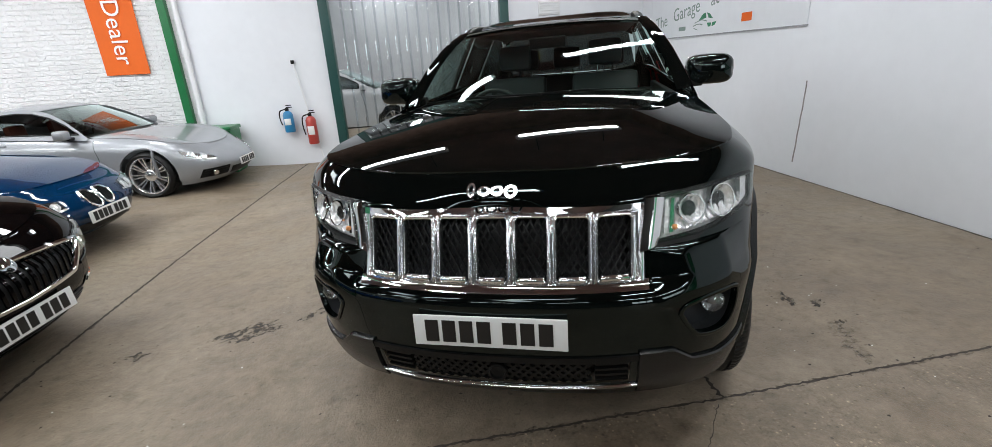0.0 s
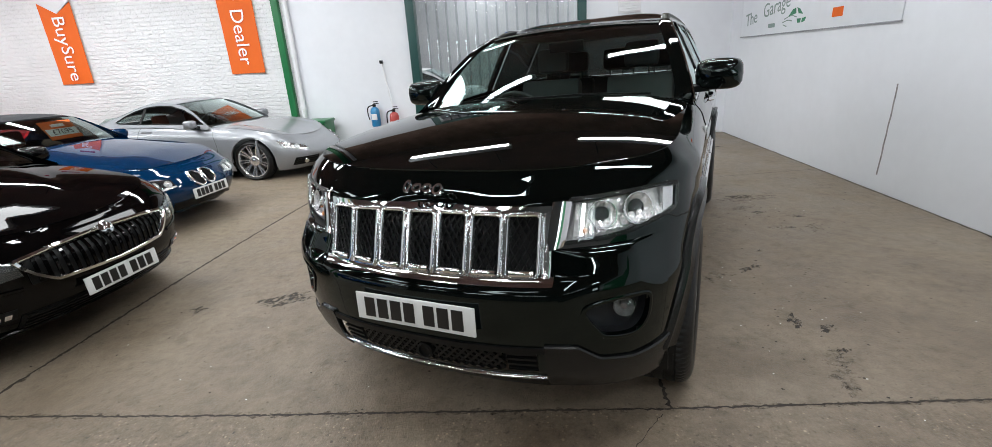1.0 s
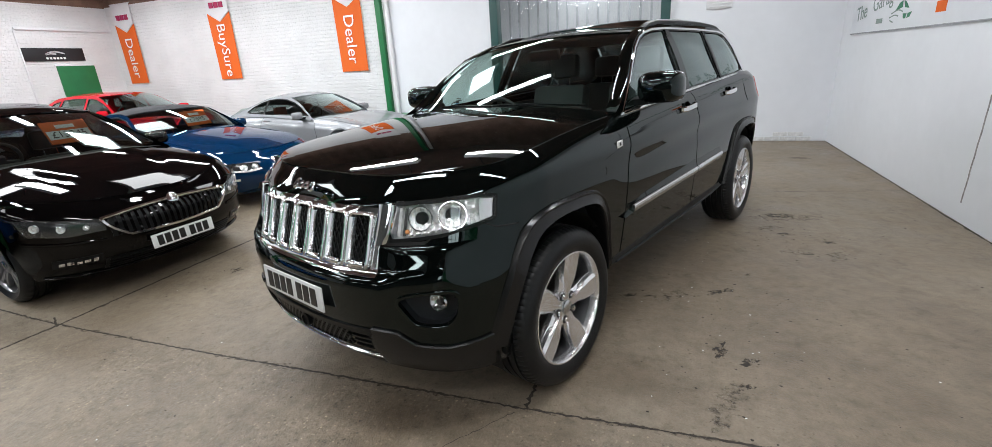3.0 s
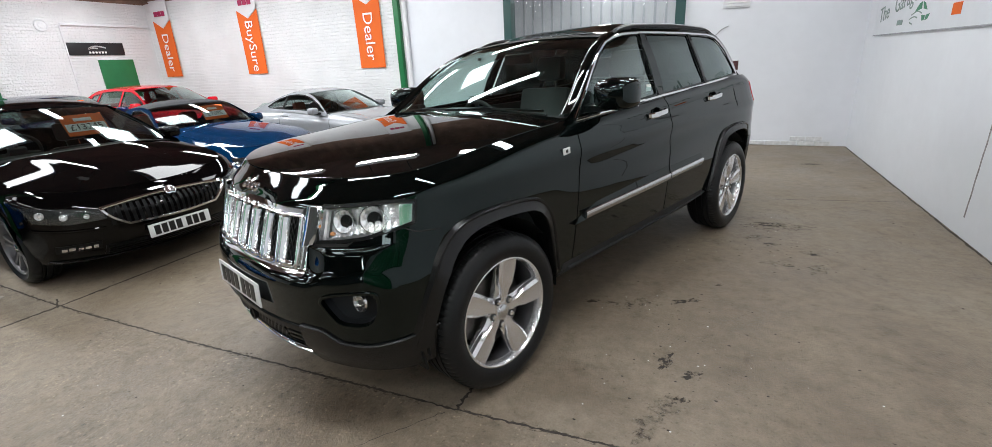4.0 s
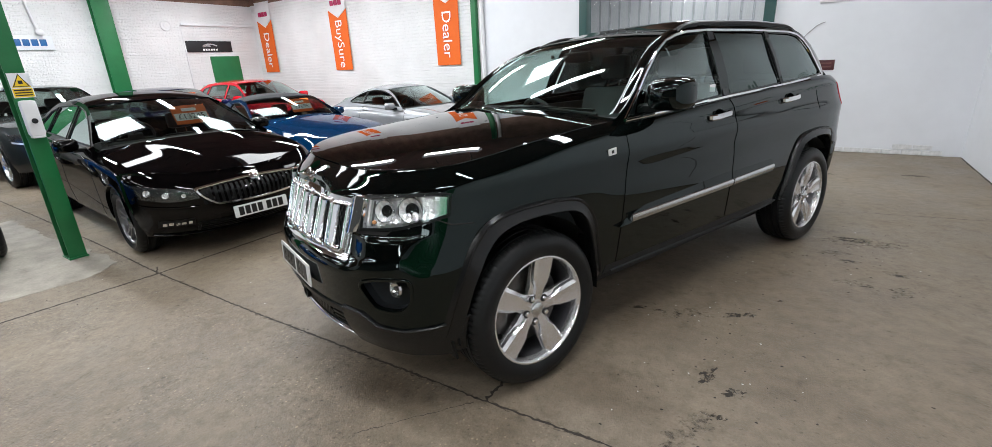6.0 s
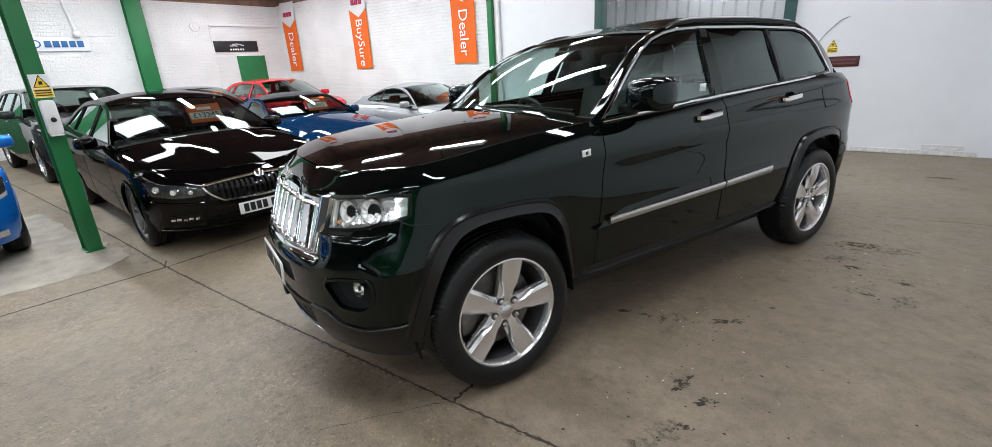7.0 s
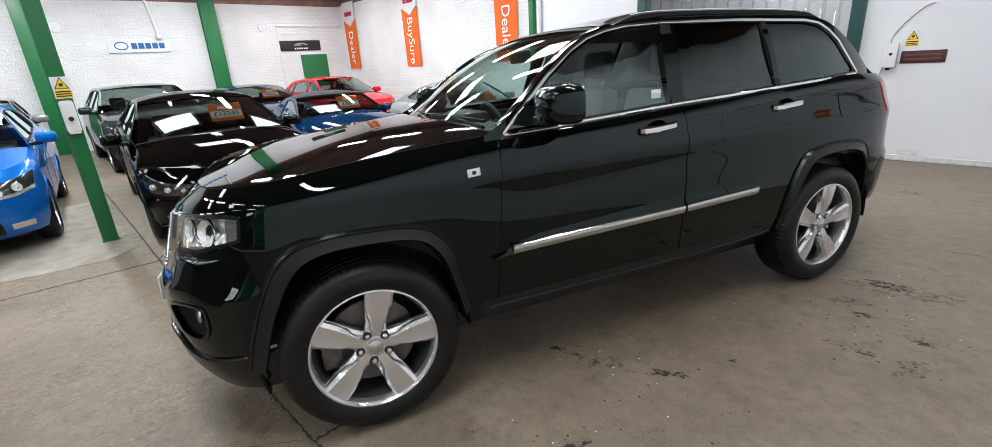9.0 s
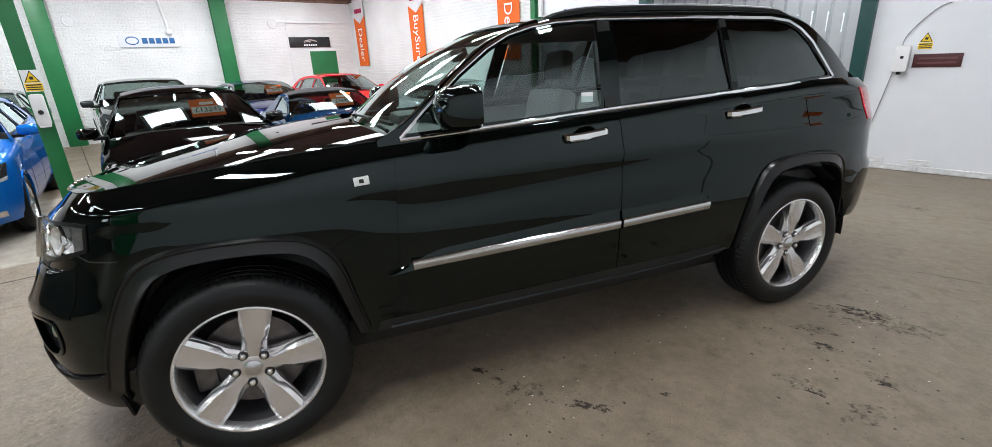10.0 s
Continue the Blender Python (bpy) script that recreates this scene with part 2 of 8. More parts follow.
BLACK_PAINT = paint("black_car_paint", (0.0009, 0.0016, 0.0015), rough=0.3)
for _k, _v in (("Coat Weight", 0.0), ("Roughness", 0.014), ("Specular IOR Level", 0.44), ("Specular Tint", (0.83, 1.0, 0.99, 1))):
    BLACK_PAINT.node_tree.nodes["Principled BSDF"].inputs[_k].default_value = _v
BLACK_BROWN = paint("black_pearl_car_paint", (0.0012, 0.0011, 0.0012), rough=0.3)
BLACK_BROWN.node_tree.nodes["Principled BSDF"].inputs["Coat Weight"].default_value = 0.6
BLUE_PAINT = paint("dark_blue_metallic_paint", (0.001, 0.020, 0.062), rough=0.4)
BLUE_BRIGHT = paint("bright_blue_metallic_paint", (0.006, 0.13, 0.50), metallic=0.3, rough=0.35)
BLUE_DEEP = paint("deep_blue_car_paint", (0.004, 0.007, 0.045), metallic=0.2, rough=0.3)
SILVER_PAINT = paint("silver_metallic_paint", (0.29, 0.30, 0.32), metallic=0.4, rough=0.38)
SLATE_PAINT = paint("dark_slate_metallic_paint", (0.022, 0.027, 0.028), metallic=0.4, rough=0.35)
GREY_PAINT = paint("grey_metallic_paint", (0.22, 0.23, 0.25), metallic=0.5, rough=0.36)
RED_PAINT = paint("bright_red_car_paint", (0.55, 0.010, 0.022), rough=0.35)
WHITE_PAINT = paint("white_car_paint", (0.75, 0.75, 0.76), rough=0.35)
SATIN = mat("satin_black_plastic", (0.0055, 0.0058, 0.006), rough=0.36, spec=0.20, var=0.2, scale=5, bump=0.06, bump_scale=240)
FLARE = mat("black_arch_moulding_plastic", (0.006, 0.0063, 0.0065), rough=0.26, spec=0.42, var=0.15, scale=5, bump=0.03, bump_scale=240)
POCKET = mat("dark_grey_grained_plastic", (0.022, 0.024, 0.027), rough=0.45, spec=0.3, var=0.15, scale=8, bump=0.08, bump_scale=200)
DARK_SHELL = mat("black_inner_shell", (0.004, 0.004, 0.004), rough=0.6, var=0.1)
RUBBER = mat("tyre_rubber", (0.0085, 0.009, 0.0095), rough=0.40, spec=0.26, var=0.25, scale=9, bump=0.1, bump_scale=160)
CHROME = mat("chrome", (0.82, 0.83, 0.84), rough=0.06, metal=1.0, var=0.03)
CHROME_RIB = mat("bright_chrome_rib", (0.88, 0.89, 0.90), rough=0.17, metal=1.0, var=0.03)
SATIN_CHROME = mat("satin_chrome", (0.62, 0.63, 0.64), rough=0.24, metal=1.0, var=0.05, bump=0.02)
ALLOY = mat("silver_alloy", (0.80, 0.80, 0.81), rough=0.25, metal=0.88, coat=0.4, var=0.08, scale=7)
ALLOY_DARK = mat("grey_alloy", (0.16, 0.16, 0.17), rough=0.3, metal=0.8, coat=0.5, var=0.1)
LAMP_BOWL = mat("bright_lamp_bowl", (0.95, 0.96, 0.97), rough=0.08, metal=0.65, coat=0.8, var=0.03)
LAMP_FACET = mat("faceted_lamp_reflector", (0.94, 0.95, 0.96), rough=0.10, metal=0.32, coat=0.8, var=0.03)
LAMP_SMOKE = mat("smoked_lamp_housing", (0.045, 0.047, 0.05), rough=0.12, metal=0.5, coat=0.5, var=0.1, scale=20)
for _nt, _s in ((LAMP_FACET.node_tree, 42), (LAMP_BOWL.node_tree, 58)):
    _v, _b, _c = _nt.nodes.new("ShaderNodeTexVoronoi"), _nt.nodes.new("ShaderNodeBump"), _nt.nodes.new("ShaderNodeTexCoord")
    _v.inputs["Scale"].default_value, _b.inputs["Strength"].default_value, _b.inputs["Distance"].default_value = _s, 0.30, 0.02
    _nt.links.new(_c.outputs["Object"], _v.inputs["Vector"]), _nt.links.new(_v.outputs["Distance"], _b.inputs["Height"])
    _nt.links.new(_b.outputs["Normal"], _nt.nodes["Principled BSDF"].inputs["Normal"])
STEEL = mat("brake_steel", (0.16, 0.15, 0.145), rough=0.45, metal=0.9, var=0.3, scale=20)
GLASS = glass("clear_car_glass", (0.78, 0.92, 0.88), 0.88, 1.4)
GLASS_MID = glass("tinted_windscreen_glass", (0.66, 0.73, 0.70), 0.60, 2.0)
GLASS_TINT = glass("tinted_side_glass", (0.70, 0.76, 0.76), 0.55, 1.8)
GLASS_DARK = glass("privacy_glass", (0.30, 0.33, 0.33), 0.16, 1.7)
GLASS_SIDE = glass("coated_door_glass", (0.78, 0.92, 0.88), 0.86, 2.8)
LENS = glass("clear_lamp_lens", (1, 1, 1), 0.97, 0.9)
PLATE_WHITE = mat("white_reflective_plate", (0.72, 0.73, 0.73), rough=0.35, var=0.03)
PLATE_BLACK = mat("black_plate_print", (0.008, 0.008, 0.008), rough=0.4, var=0.05)
LEATHER = mat("black_leather", (0.030, 0.029, 0.029), rough=0.45, var=0.2, bump=0.1, bump_scale=120)
LEATHER_GREY = mat("grey_leather", (0.075, 0.078, 0.080), rough=0.5, var=0.15, bump=0.1, bump_scale=120)
TAN_LEATHER = mat("terracotta_leather", (0.20, 0.045, 0.02), rough=0.5, var=0.15)
CLOTH_ROOF = mat("black_fabric_hood", (0.014, 0.014, 0.018), rough=0.85, var=0.15, bump=0.15, bump_scale=300)
ORANGE = mat("orange_banner_cloth", (0.72, 0.120, 0.005), rough=0.7, var=0.06, scale=2)
CLOTH_WHITE = mat("white_banner_cloth", (0.74, 0.74, 0.76), rough=0.75, var=0.05, scale=2)
MAGENTA = mat("magenta_print", (0.42, 0.02, 0.10), rough=0.6)
PRINT_WHITE = mat("white_print", (0.85, 0.85, 0.84), rough=0.5, var=0.03)
PRINT_BLACK = mat("black_print", (0.012, 0.012, 0.013), rough=0.5)
SIGN_BLACK = mat("black_sign_panel", (0.010, 0.010, 0.012), rough=0.35)
SIGN_WHITE = mat("white_sign_panel", (0.70, 0.72, 0.76), rough=0.4, var=0.03)
SIGN_BLUE = mat("blue_sign_letters", (0.012, 0.11, 0.32), rough=0.4)
YELLOW = mat("yellow_warning_print", (0.80, 0.56, 0.01), rough=0.45, var=0.04)
MAROON = mat("maroon_sign_panel", (0.065, 0.014, 0.016), rough=0.4, var=0.3, scale=12)
TEXT_GREY = mat("faded_green_grey_letters", (0.20, 0.27, 0.25), rough=0.5)
TEXT_GREEN = mat("green_letters", (0.03, 0.19, 0.10), rough=0.5)
EXT_BLUE = mat("blue_extinguisher_enamel", (0.02, 0.20, 0.42), rough=0.3, coat=0.5)
EXT_RED = mat("red_extinguisher_enamel", (0.40, 0.045, 0.035), rough=0.3, coat=0.5)
TAIL_RED = mat("red_tail_lamp_lens", (0.60, 0.012, 0.025), rough=0.1, coat=1.0)
AMBER = mat("amber_indicator_bulb", (0.70, 0.30, 0.12), rough=0.2, coat=1.0)
JOINT = mat("dark_joint_dirt", (0.045, 0.036, 0.030), rough=0.9, var=0.3, scale=30)
STAIN = mat("black_oil_dirt", (0.020, 0.013, 0.008), rough=0.6, var=0.5, scale=30)
_nt = STAIN.node_tree
_n, _r, _m, _t = _nt.nodes.new("ShaderNodeTexNoise"), _nt.nodes.new("ShaderNodeMapRange"), _nt.nodes.new("ShaderNodeMixShader"), _nt.nodes.new("ShaderNodeBsdfTransparent")
_g = _nt.nodes.new("ShaderNodeNewGeometry")
_n.inputs["Scale"].default_value, _n.inputs["Detail"].default_value, _n.inputs["Roughness"].default_value = 26, 6, 0.7
_r.inputs["From Min"].default_value, _r.inputs["From Max"].default_value, _r.inputs["To Max"].default_value = 0.44, 0.56, 0.95
_nt.links.new(_g.outputs["Position"], _n.inputs["Vector"]), _nt.links.new(_n.outputs["Fac"], _r.inputs["Value"])
_nt.links.new(_r.outputs["Result"], _m.inputs["Fac"]), _nt.links.new(_t.outputs[0], _m.inputs[1])
_nt.links.new(_nt.nodes["Principled BSDF"].outputs[0], _m.inputs[2]), _nt.links.new(_m.outputs[0], _nt.nodes["Material Output"].inputs["Surface"])
GRIME = STAIN.copy()
GRIME.name = "thin_joint_grime"
for _n in GRIME.node_tree.nodes:
    if _n.type == "MAP_RANGE" and _n.inputs["To Max"].default_value > 0.9 and _n.inputs["To Max"].default_value < 1.0:
        _n.inputs["From Min"].default_value, _n.inputs["From Max"].default_value, _n.inputs["To Max"].default_value = 0.47, 0.66, 0.7
CRACK = mat("grey_wall_crack", (0.26, 0.25, 0.25), rough=0.9, var=0.5, scale=30)
PAD = mat("pale_levelling_cement", (0.315, 0.285, 0.245), rough=0.8, var=0.3, scale=5, bump=0.3, bump_scale=60)


# ---------------------------------------------------------------- helpers
def clamp(v, a, b):
    return max(a, min(b, v))


def curve1(table):
    """A smooth function through (t, value) pairs (monotone cubic)."""
    xs, ys = [p[0] for p in table], [p[1] for p in table]
    n = len(xs)
    d = [(ys[i + 1] - ys[i]) / (xs[i + 1] - xs[i]) for i in range(n - 1)]
    g = [d[0]] + [0 if d[i - 1] * d[i] <= 0 else 2 * d[i - 1] * d[i] / (d[i - 1] + d[i]) for i in range(1, n - 1)] + [d[-1]]

    def f(t):
        if t <= xs[0]:
            return ys[0]
        if t >= xs[-1]:
            return ys[-1]
        i = max(k for k in range(n - 1) if xs[k] <= t)
        h = xs[i + 1] - xs[i]
        u = (t - xs[i]) / h
        return ((1 + 2 * u) * (1 - u) ** 2 * ys[i] + u * (1 - u) ** 2 * h * g[i] + u * u * (3 - 2 * u) * ys[i + 1] + u * u * (u - 1) * h * g[i + 1])
    return f


def along(pts, n, smooth=False):
    """n + 1 points spread evenly over a polyline."""
    pts = [Vector(p) for p in pts]
    if smooth and len(pts) > 2:
        fine = []
        for i in range(len(pts) - 1):
            p0, p1, p2, p3 = pts[max(i - 1, 0)], pts[i], pts[i + 1], pts[min(i + 2, len(pts) - 1)]
            for k in range(8):
                u = k / 8
                fine.append(0.5 * ((2 * p1) + (p2 - p0) * u + (2 * p0 - 5 * p1 + 4 * p2 - p3) * u * u + (3 * p1 - p0 - 3 * p2 + p3) * u ** 3))
        pts = fine + [pts[-1]]
    cum = [0.0]
    for a, b in zip(pts, pts[1:]):
        cum.append(cum[-1] + (b - a).length)
    out, j = [], 0
    for i in range(n + 1):
        d = cum[-1] * i / n
        while j < len(pts) - 2 and cum[j + 1] < d:
            j += 1
        seg = cum[j + 1] - cum[j]
        out.append(pts[j].lerp(pts[j + 1], clamp((d - cum[j]) / seg if seg else 0, 0, 1)))
    return out


def link(name, bm, material, parent=None, smooth=True, label=""):
    me = bpy.data.meshes.new(name)
    bm.normal_update()
    bm.to_mesh(me)
    bm.free()
    me.materials.append(material)
    if smooth:
        me.polygons.foreach_set("use_smooth", [True] * len(me.polygons))
        me.set_sharp_from_angle(angle=radians(38))
    ob = new(name, me)
    ob.parent = parent
    if label:
        ob["label"] = label
    return ob


part = link


def thing(name, m, label, category, group="", kind=""):
    ob = new(name)
    ob.empty_display_size = 0.1
    ob.matrix_world = m
    return tagged(ob, label, category, group, kind)


def box(bm, x0, x1, y0, y1, z0, z1, bevel=0.0, m=None):
    r = bmesh.ops.create_cube(bm, size=1.0)["verts"]
    t = Matrix.Translation(((x0 + x1) / 2, (y0 + y1) / 2, (z0 + z1) / 2)) @ Matrix.Diagonal((x1 - x0, y1 - y0, z1 - z0, 1))
    bmesh.ops.transform(bm, matrix=t, verts=r)
    if bevel:
        edges = list({e for v in r for e in v.link_edges})
        r = list({v for f in bmesh.ops.bevel(bm, geom=edges, offset=bevel, segments=2, affect="EDGES", profile=0.6)["faces"] for v in f.verts} | {v for v in r if v.is_valid})
    if m:
        bmesh.ops.transform(bm, matrix=m, verts=[v for v in r if v.is_valid])
    return bm


def boxed(*a, **k):
    return box(bmesh.new(), *a, **k)


def cyl(bm, a, b, r, n=16, r2=None):
    """A capped tube from a to b."""
    a, b = Vector(a), Vector(b)
    d = b - a
    v = bmesh.ops.create_cone(bm, cap_ends=True, segments=n, radius1=r, radius2=r if r2 is None else r2, depth=d.length)["verts"]
    bmesh.ops.transform(bm, matrix=Matrix.Translation((a + b) / 2) @ d.to_track_quat("Z", "Y").to_matrix().to_4x4(), verts=v)
    return bm


def lathe(bm, profile, n=48, axis="X", turn=0.0):
    """Turns (radius, along) pairs round an axis; closed rings where the profile ends at radius 0."""
    rings = []
    for r, a in profile:
        ring = []
        for k in range(n):
            t = 2 * math.pi * k / n + turn
            p = (a, r * math.cos(t), r * math.sin(t)) if axis == "X" else (r * math.cos(t), r * math.sin(t), a)
            ring.append(bm.verts.new(p))
        rings.append(ring)
    for p, q in zip(rings, rings[1:]):
        for k in range(n):
            bm.faces.new((p[k], p[(k + 1) % n], q[(k + 1) % n], q[k]))
    return bm


def sweep(bm, pts, section, closed=False, normals=None):
    """Carries a closed section (list of (side, up)) along pts; normals give 'up' at each point."""
    n = len(pts)
    rings = []
    for i, p in enumerate(pts):
        a, b = pts[i - 1 if i or closed else 0], pts[(i + 1) % n if closed else min(i + 1, n - 1)]
        t = (b - a).normalized()
        up = normals[i] if normals else Vector((0, 0, 1))
        side = t.cross(up)
        side = side.normalized() if side.length > 1e-6 else Vector((1, 0, 0))
        up2 = side.cross(t)
        rings.append([bm.verts.new(p + side * s + up2 * u) for s, u in section])
    k = len(section)
    pairs = list(zip(rings, rings[1:])) + ([(rings[-1], rings[0])] if closed else [])
    for p, q in pairs:
        for j in range(k):
            bm.faces.new((p[j], q[j], q[(j + 1) % k], p[(j + 1) % k]))
    if not closed:
        bm.faces.new(rings[0][::-1]), bm.faces.new(rings[-1])
    return bm


def grid_mesh(bm, rows):
    """Faces over a grid of points; returns the vertex grid."""
    vs = [[bm.verts.new(p) for p in row] for row in rows]
    for a, b in zip(vs, vs[1:]):
        for j in range(len(a) - 1):
            bm.faces.new((a[j], a[j + 1], b[j + 1], b[j]))
    return vs


def skirted(bm, vs, inward):
    """Gives a sheet an edge: its rim is carried back by inward(point)."""
    rim = vs[0] + [r[-1] for r in vs[1:]] + vs[-1][-2::-1] + [r[0] for r in vs[-2:0:-1]]
    back = [bm.verts.new(inward(v)) for v in rim]
    for i in range(len(rim)):
        j = (i + 1) % len(rim)
        bm.faces.new((rim[j], rim[i], back[i], back[j]))


def text_mesh(words, size, depth, align="CENTER"):
    c = bpy.data.curves.new("letters", "FONT")
    c.body, c.size, c.extrude, c.align_x, c.align_y, c.resolution_u = words, size, depth, align, "CENTER", 3
    ob = bpy.data.objects.new("letters", c)
    scene.collection.objects.link(ob)
    me = bpy.data.meshes.new_from_object(ob.evaluated_get(bpy.context.evaluated_depsgraph_get()))
    bpy.data.objects.remove(ob)
    bpy.data.curves.remove(c)
    bm = bmesh.new()
    bm.from_mesh(me)
    bpy.data.meshes.remove(me)
    return bm


def moved(bm, m):
    bmesh.ops.transform(bm, matrix=m, verts=bm.verts)
    return bm


# ---------------------------------------------------------------- cars
def inside(poly, y, z):
    hit, n = False, len(poly)
    for i in range(n):
        (y0, z0), (y1, z1) = poly[i], poly[(i + 1) % n]
        if (z0 > z) != (z1 > z) and y < (y1 - y0) * (z - z0) / (z1 - z0) + y0:
            hit = not hit
    return hit


def nearest(poly, y, z):
    best, p = 9e9, (y, z)
    for i in range(len(poly)):
        a, b = Vector(poly[i]), Vector(poly[(i + 1) % len(poly)])
        d = b - a
        t = clamp((Vector((y, z)) - a).dot(d) / max(d.length_squared, 1e-9), 0, 1)
        q = a + d * t
        e = (q - Vector((y, z))).length
        if e < best:
            best, p = e, (q.x, q.y)
    return p


class Car:
    """The outer skin of a car: nose at -y, front axle at y = 0. s runs round the plan from the nose's middle (0) by the corner (1) along the side in metres."""

    def __init__(self, yF, yR, w, zt, zb, YC=-0.30, YD=3.4, nF=2.5, nR=3.0, roll=0.06, rh=0.10, gx=(0.86, 1.22, 0.50), bulge=None, taper=(9.0, 0.0)):
        self.yF, self.yR, self.w, self.zt, self.zb = map(curve1, (yF, yR, w, zt, zb))
        self.nz = nF if callable(nF) else (lambda z: nF)
        self.YC, self.YD, self.nF, self.nR, self.roll, self.rh, self.gx, self.bulge = YC, YD, nF, nR, roll, rh, gx, bulge
        self.S2, self.taper = 1 + YD - YC, taper
        self.SMAX = self.S2 + 1

    def raw(self, a, z):
        W = self.w(z)
        if a <= 1:
            ph, e, L = a * math.pi / 2, 2 / self.nz(z), self.YC - self.yF(z)
            return W * abs(math.sin(ph)) ** e, self.YC - L * abs(math.cos(ph)) ** e
        if a <= self.S2:
            return W, self.YC + a - 1
        ph, e = min(1, a - self.S2) * math.pi / 2, 2 / self.nR
        return W * abs(math.cos(ph)) ** e, self.YD + (self.yR(z) - self.YD) * abs(math.sin(ph)) ** e

    def P0(self, s, z):
        a = abs(s)
        x, y = self.raw(a, z)
        d = self.zt(y) - z
        if d < self.rh:
            f = self.roll * min(1.3, 1 - d / self.rh) ** 2
            k = 1 - f / self.w(z)
            x *= k
            if a < 1:
                y = self.YC - (self.YC - y) * (1 - f / (self.YC - self.yF(z)))
        if self.bulge:
            x += self.bulge(y, z) * min(1, x / 0.7)
        return Vector((math.copysign(x, s) if s else 0.0, y, z))

    def P(self, s, z, off=0.0):
        p = self.P0(s, z)
        if not off:
            return p
        return p + self.N(s, z) * off

    def N(self, s, z):
        e = 0.012
        ds = self.P0(s + e, z) - self.P0(s - e, z)
        dz = self.P0(s, z + 0.01) - self.P0(s, z - 0.01)
        return ds.cross(dz).normalized()

    def s_of_y(self, y):
        return 1 + y - self.YC

    def s_of_x(self, x, z):
        lo, hi = 0.0, 1.0
        for _ in range(26):
            m = (lo + hi) / 2
            lo, hi = (m, hi) if self.P0(m, z).x < abs(x) else (lo, m)
        return math.copysign((lo + hi) / 2, x)

    def top(self, s):
        z = 1.0
        for _ in range(6):
            z = self.zt(self.P0(s, z).y)
        return z

    def xg(self, z):
        x0, z0, k = self.gx[:3]
        return x0 - k * (z - z0) - (self.gx[3] if len(self.gx) > 3 else 0.10) * max(0, z - z0) ** 2

    def G(self, y, z, side=1, off=0.0):
        return Vector((side * (self.xg(z) + off - self.taper[1] * max(0, y - self.taper[0]) ** 2), y, z))

    def body(self, arches, ds=0.03, nv=30, n_front=34, n_rear=20):
        side = int((self.S2 - 1) / ds)
        half = [(i / n_front) ** 1.25 for i in range(n_front)] + [1 + (self.S2 - 1) * i / side for i in range(side)] + [self.S2 + i / n_rear for i in range(n_rear)] + [self.SMAX - 0.004]
        ss = [-v for v in half[:0:-1]] + half
        bm = bmesh.new()
        rows = []
        for s in ss:
            zt = self.top(s)
            zb = self.zb(self.P0(s, 0.6).y)
            rows.append([self.P(s, zb + (zt - zb) * (1 - (1 - v / nv) ** 1.15)) for v in range(nv + 1)])
        grid_mesh(bm, rows)
        gone = [f for f in bm.faces if abs(f.calc_center_median().x) > 0.45 and any(inside(a, f.calc_center_median().y, f.calc_center_median().z) for a in arches)]
        touched = {v for f in gone for v in f.verts}
        bmesh.ops.delete(bm, geom=gone, context="FACES")
        for v in touched:
            if v.is_valid and v.link_faces:
                a = min(arches, key=lambda pl: (Vector(nearest(pl, v.co.y, v.co.z)) - Vector((v.co.y, v.co.z))).length)
                y, z = nearest(a, v.co.y, v.co.z)
                if z > self.zb(y) + 0.02 and (Vector((y, z)) - Vector((v.co.y, v.co.z))).length < 0.06:
                    s = self.s_of_y(y) if y > self.YC else None
                    p = self.P(s, z) if s else Vector((abs(v.co.x), y, z))
                    v.co = (math.copysign(p.x, v.co.x), y, z)
        return bm

    def patch(self, bot, top, nu=12, nv=8, off=0.004, skirt=0.012, mirror=1):
        """A skin piece between two lines of (s, z), proud of the body by off."""
        a, b = along(bot, nu), along(top, nu)
        bm = bmesh.new()
        rows = []
        for p, q in zip(a, b):
            rows.append([])
            for j in range(nv + 1):
                c = p.lerp(q, j / nv)
                v = self.P(c.x, c.y, off)
                rows[-1].append(Vector((v.x * mirror, v.y, v.z)))
        if mirror < 0:
            rows.reverse()
        vs = grid_mesh(bm, rows)
        n = len(rows)
        inw = {}
        for i, row in enumerate(vs):
            c0, c1 = a[i if mirror > 0 else n - 1 - i], b[i if mirror > 0 else n - 1 - i]
            for j, v in enumerate(row):
                c = c0.lerp(c1, j / nv)
                k = self.N(c.x, c.y)
                inw[v] = v.co - Vector((k.x * mirror, k.y, k.z)) * skirt
        skirted(bm, vs, lambda v: inw[v])
        return bm

    def strip(self, line, width, height, n=30, mirror=1, smooth=False, lift=0.0):
        """A raised band along a line of (s, z)."""
        pts = along(line, n, smooth)
        P = [self.P(c.x, c.y, lift) for c in pts]
        Ns = [self.N(c.x, c.y) for c in pts]
        if mirror < 0:
            P, Ns = [Vector((-p.x, p.y, p.z)) for p in P], [Vector((-p.x, p.y, p.z)) for p in Ns]
        h = width / 2
        return sweep(bmesh.new(), P, [(-h, -0.004), (-h, height * 0.6), (-h * 0.6, height), (h * 0.6, height), (h, height * 0.6), (h, -0.004)], normals=Ns)


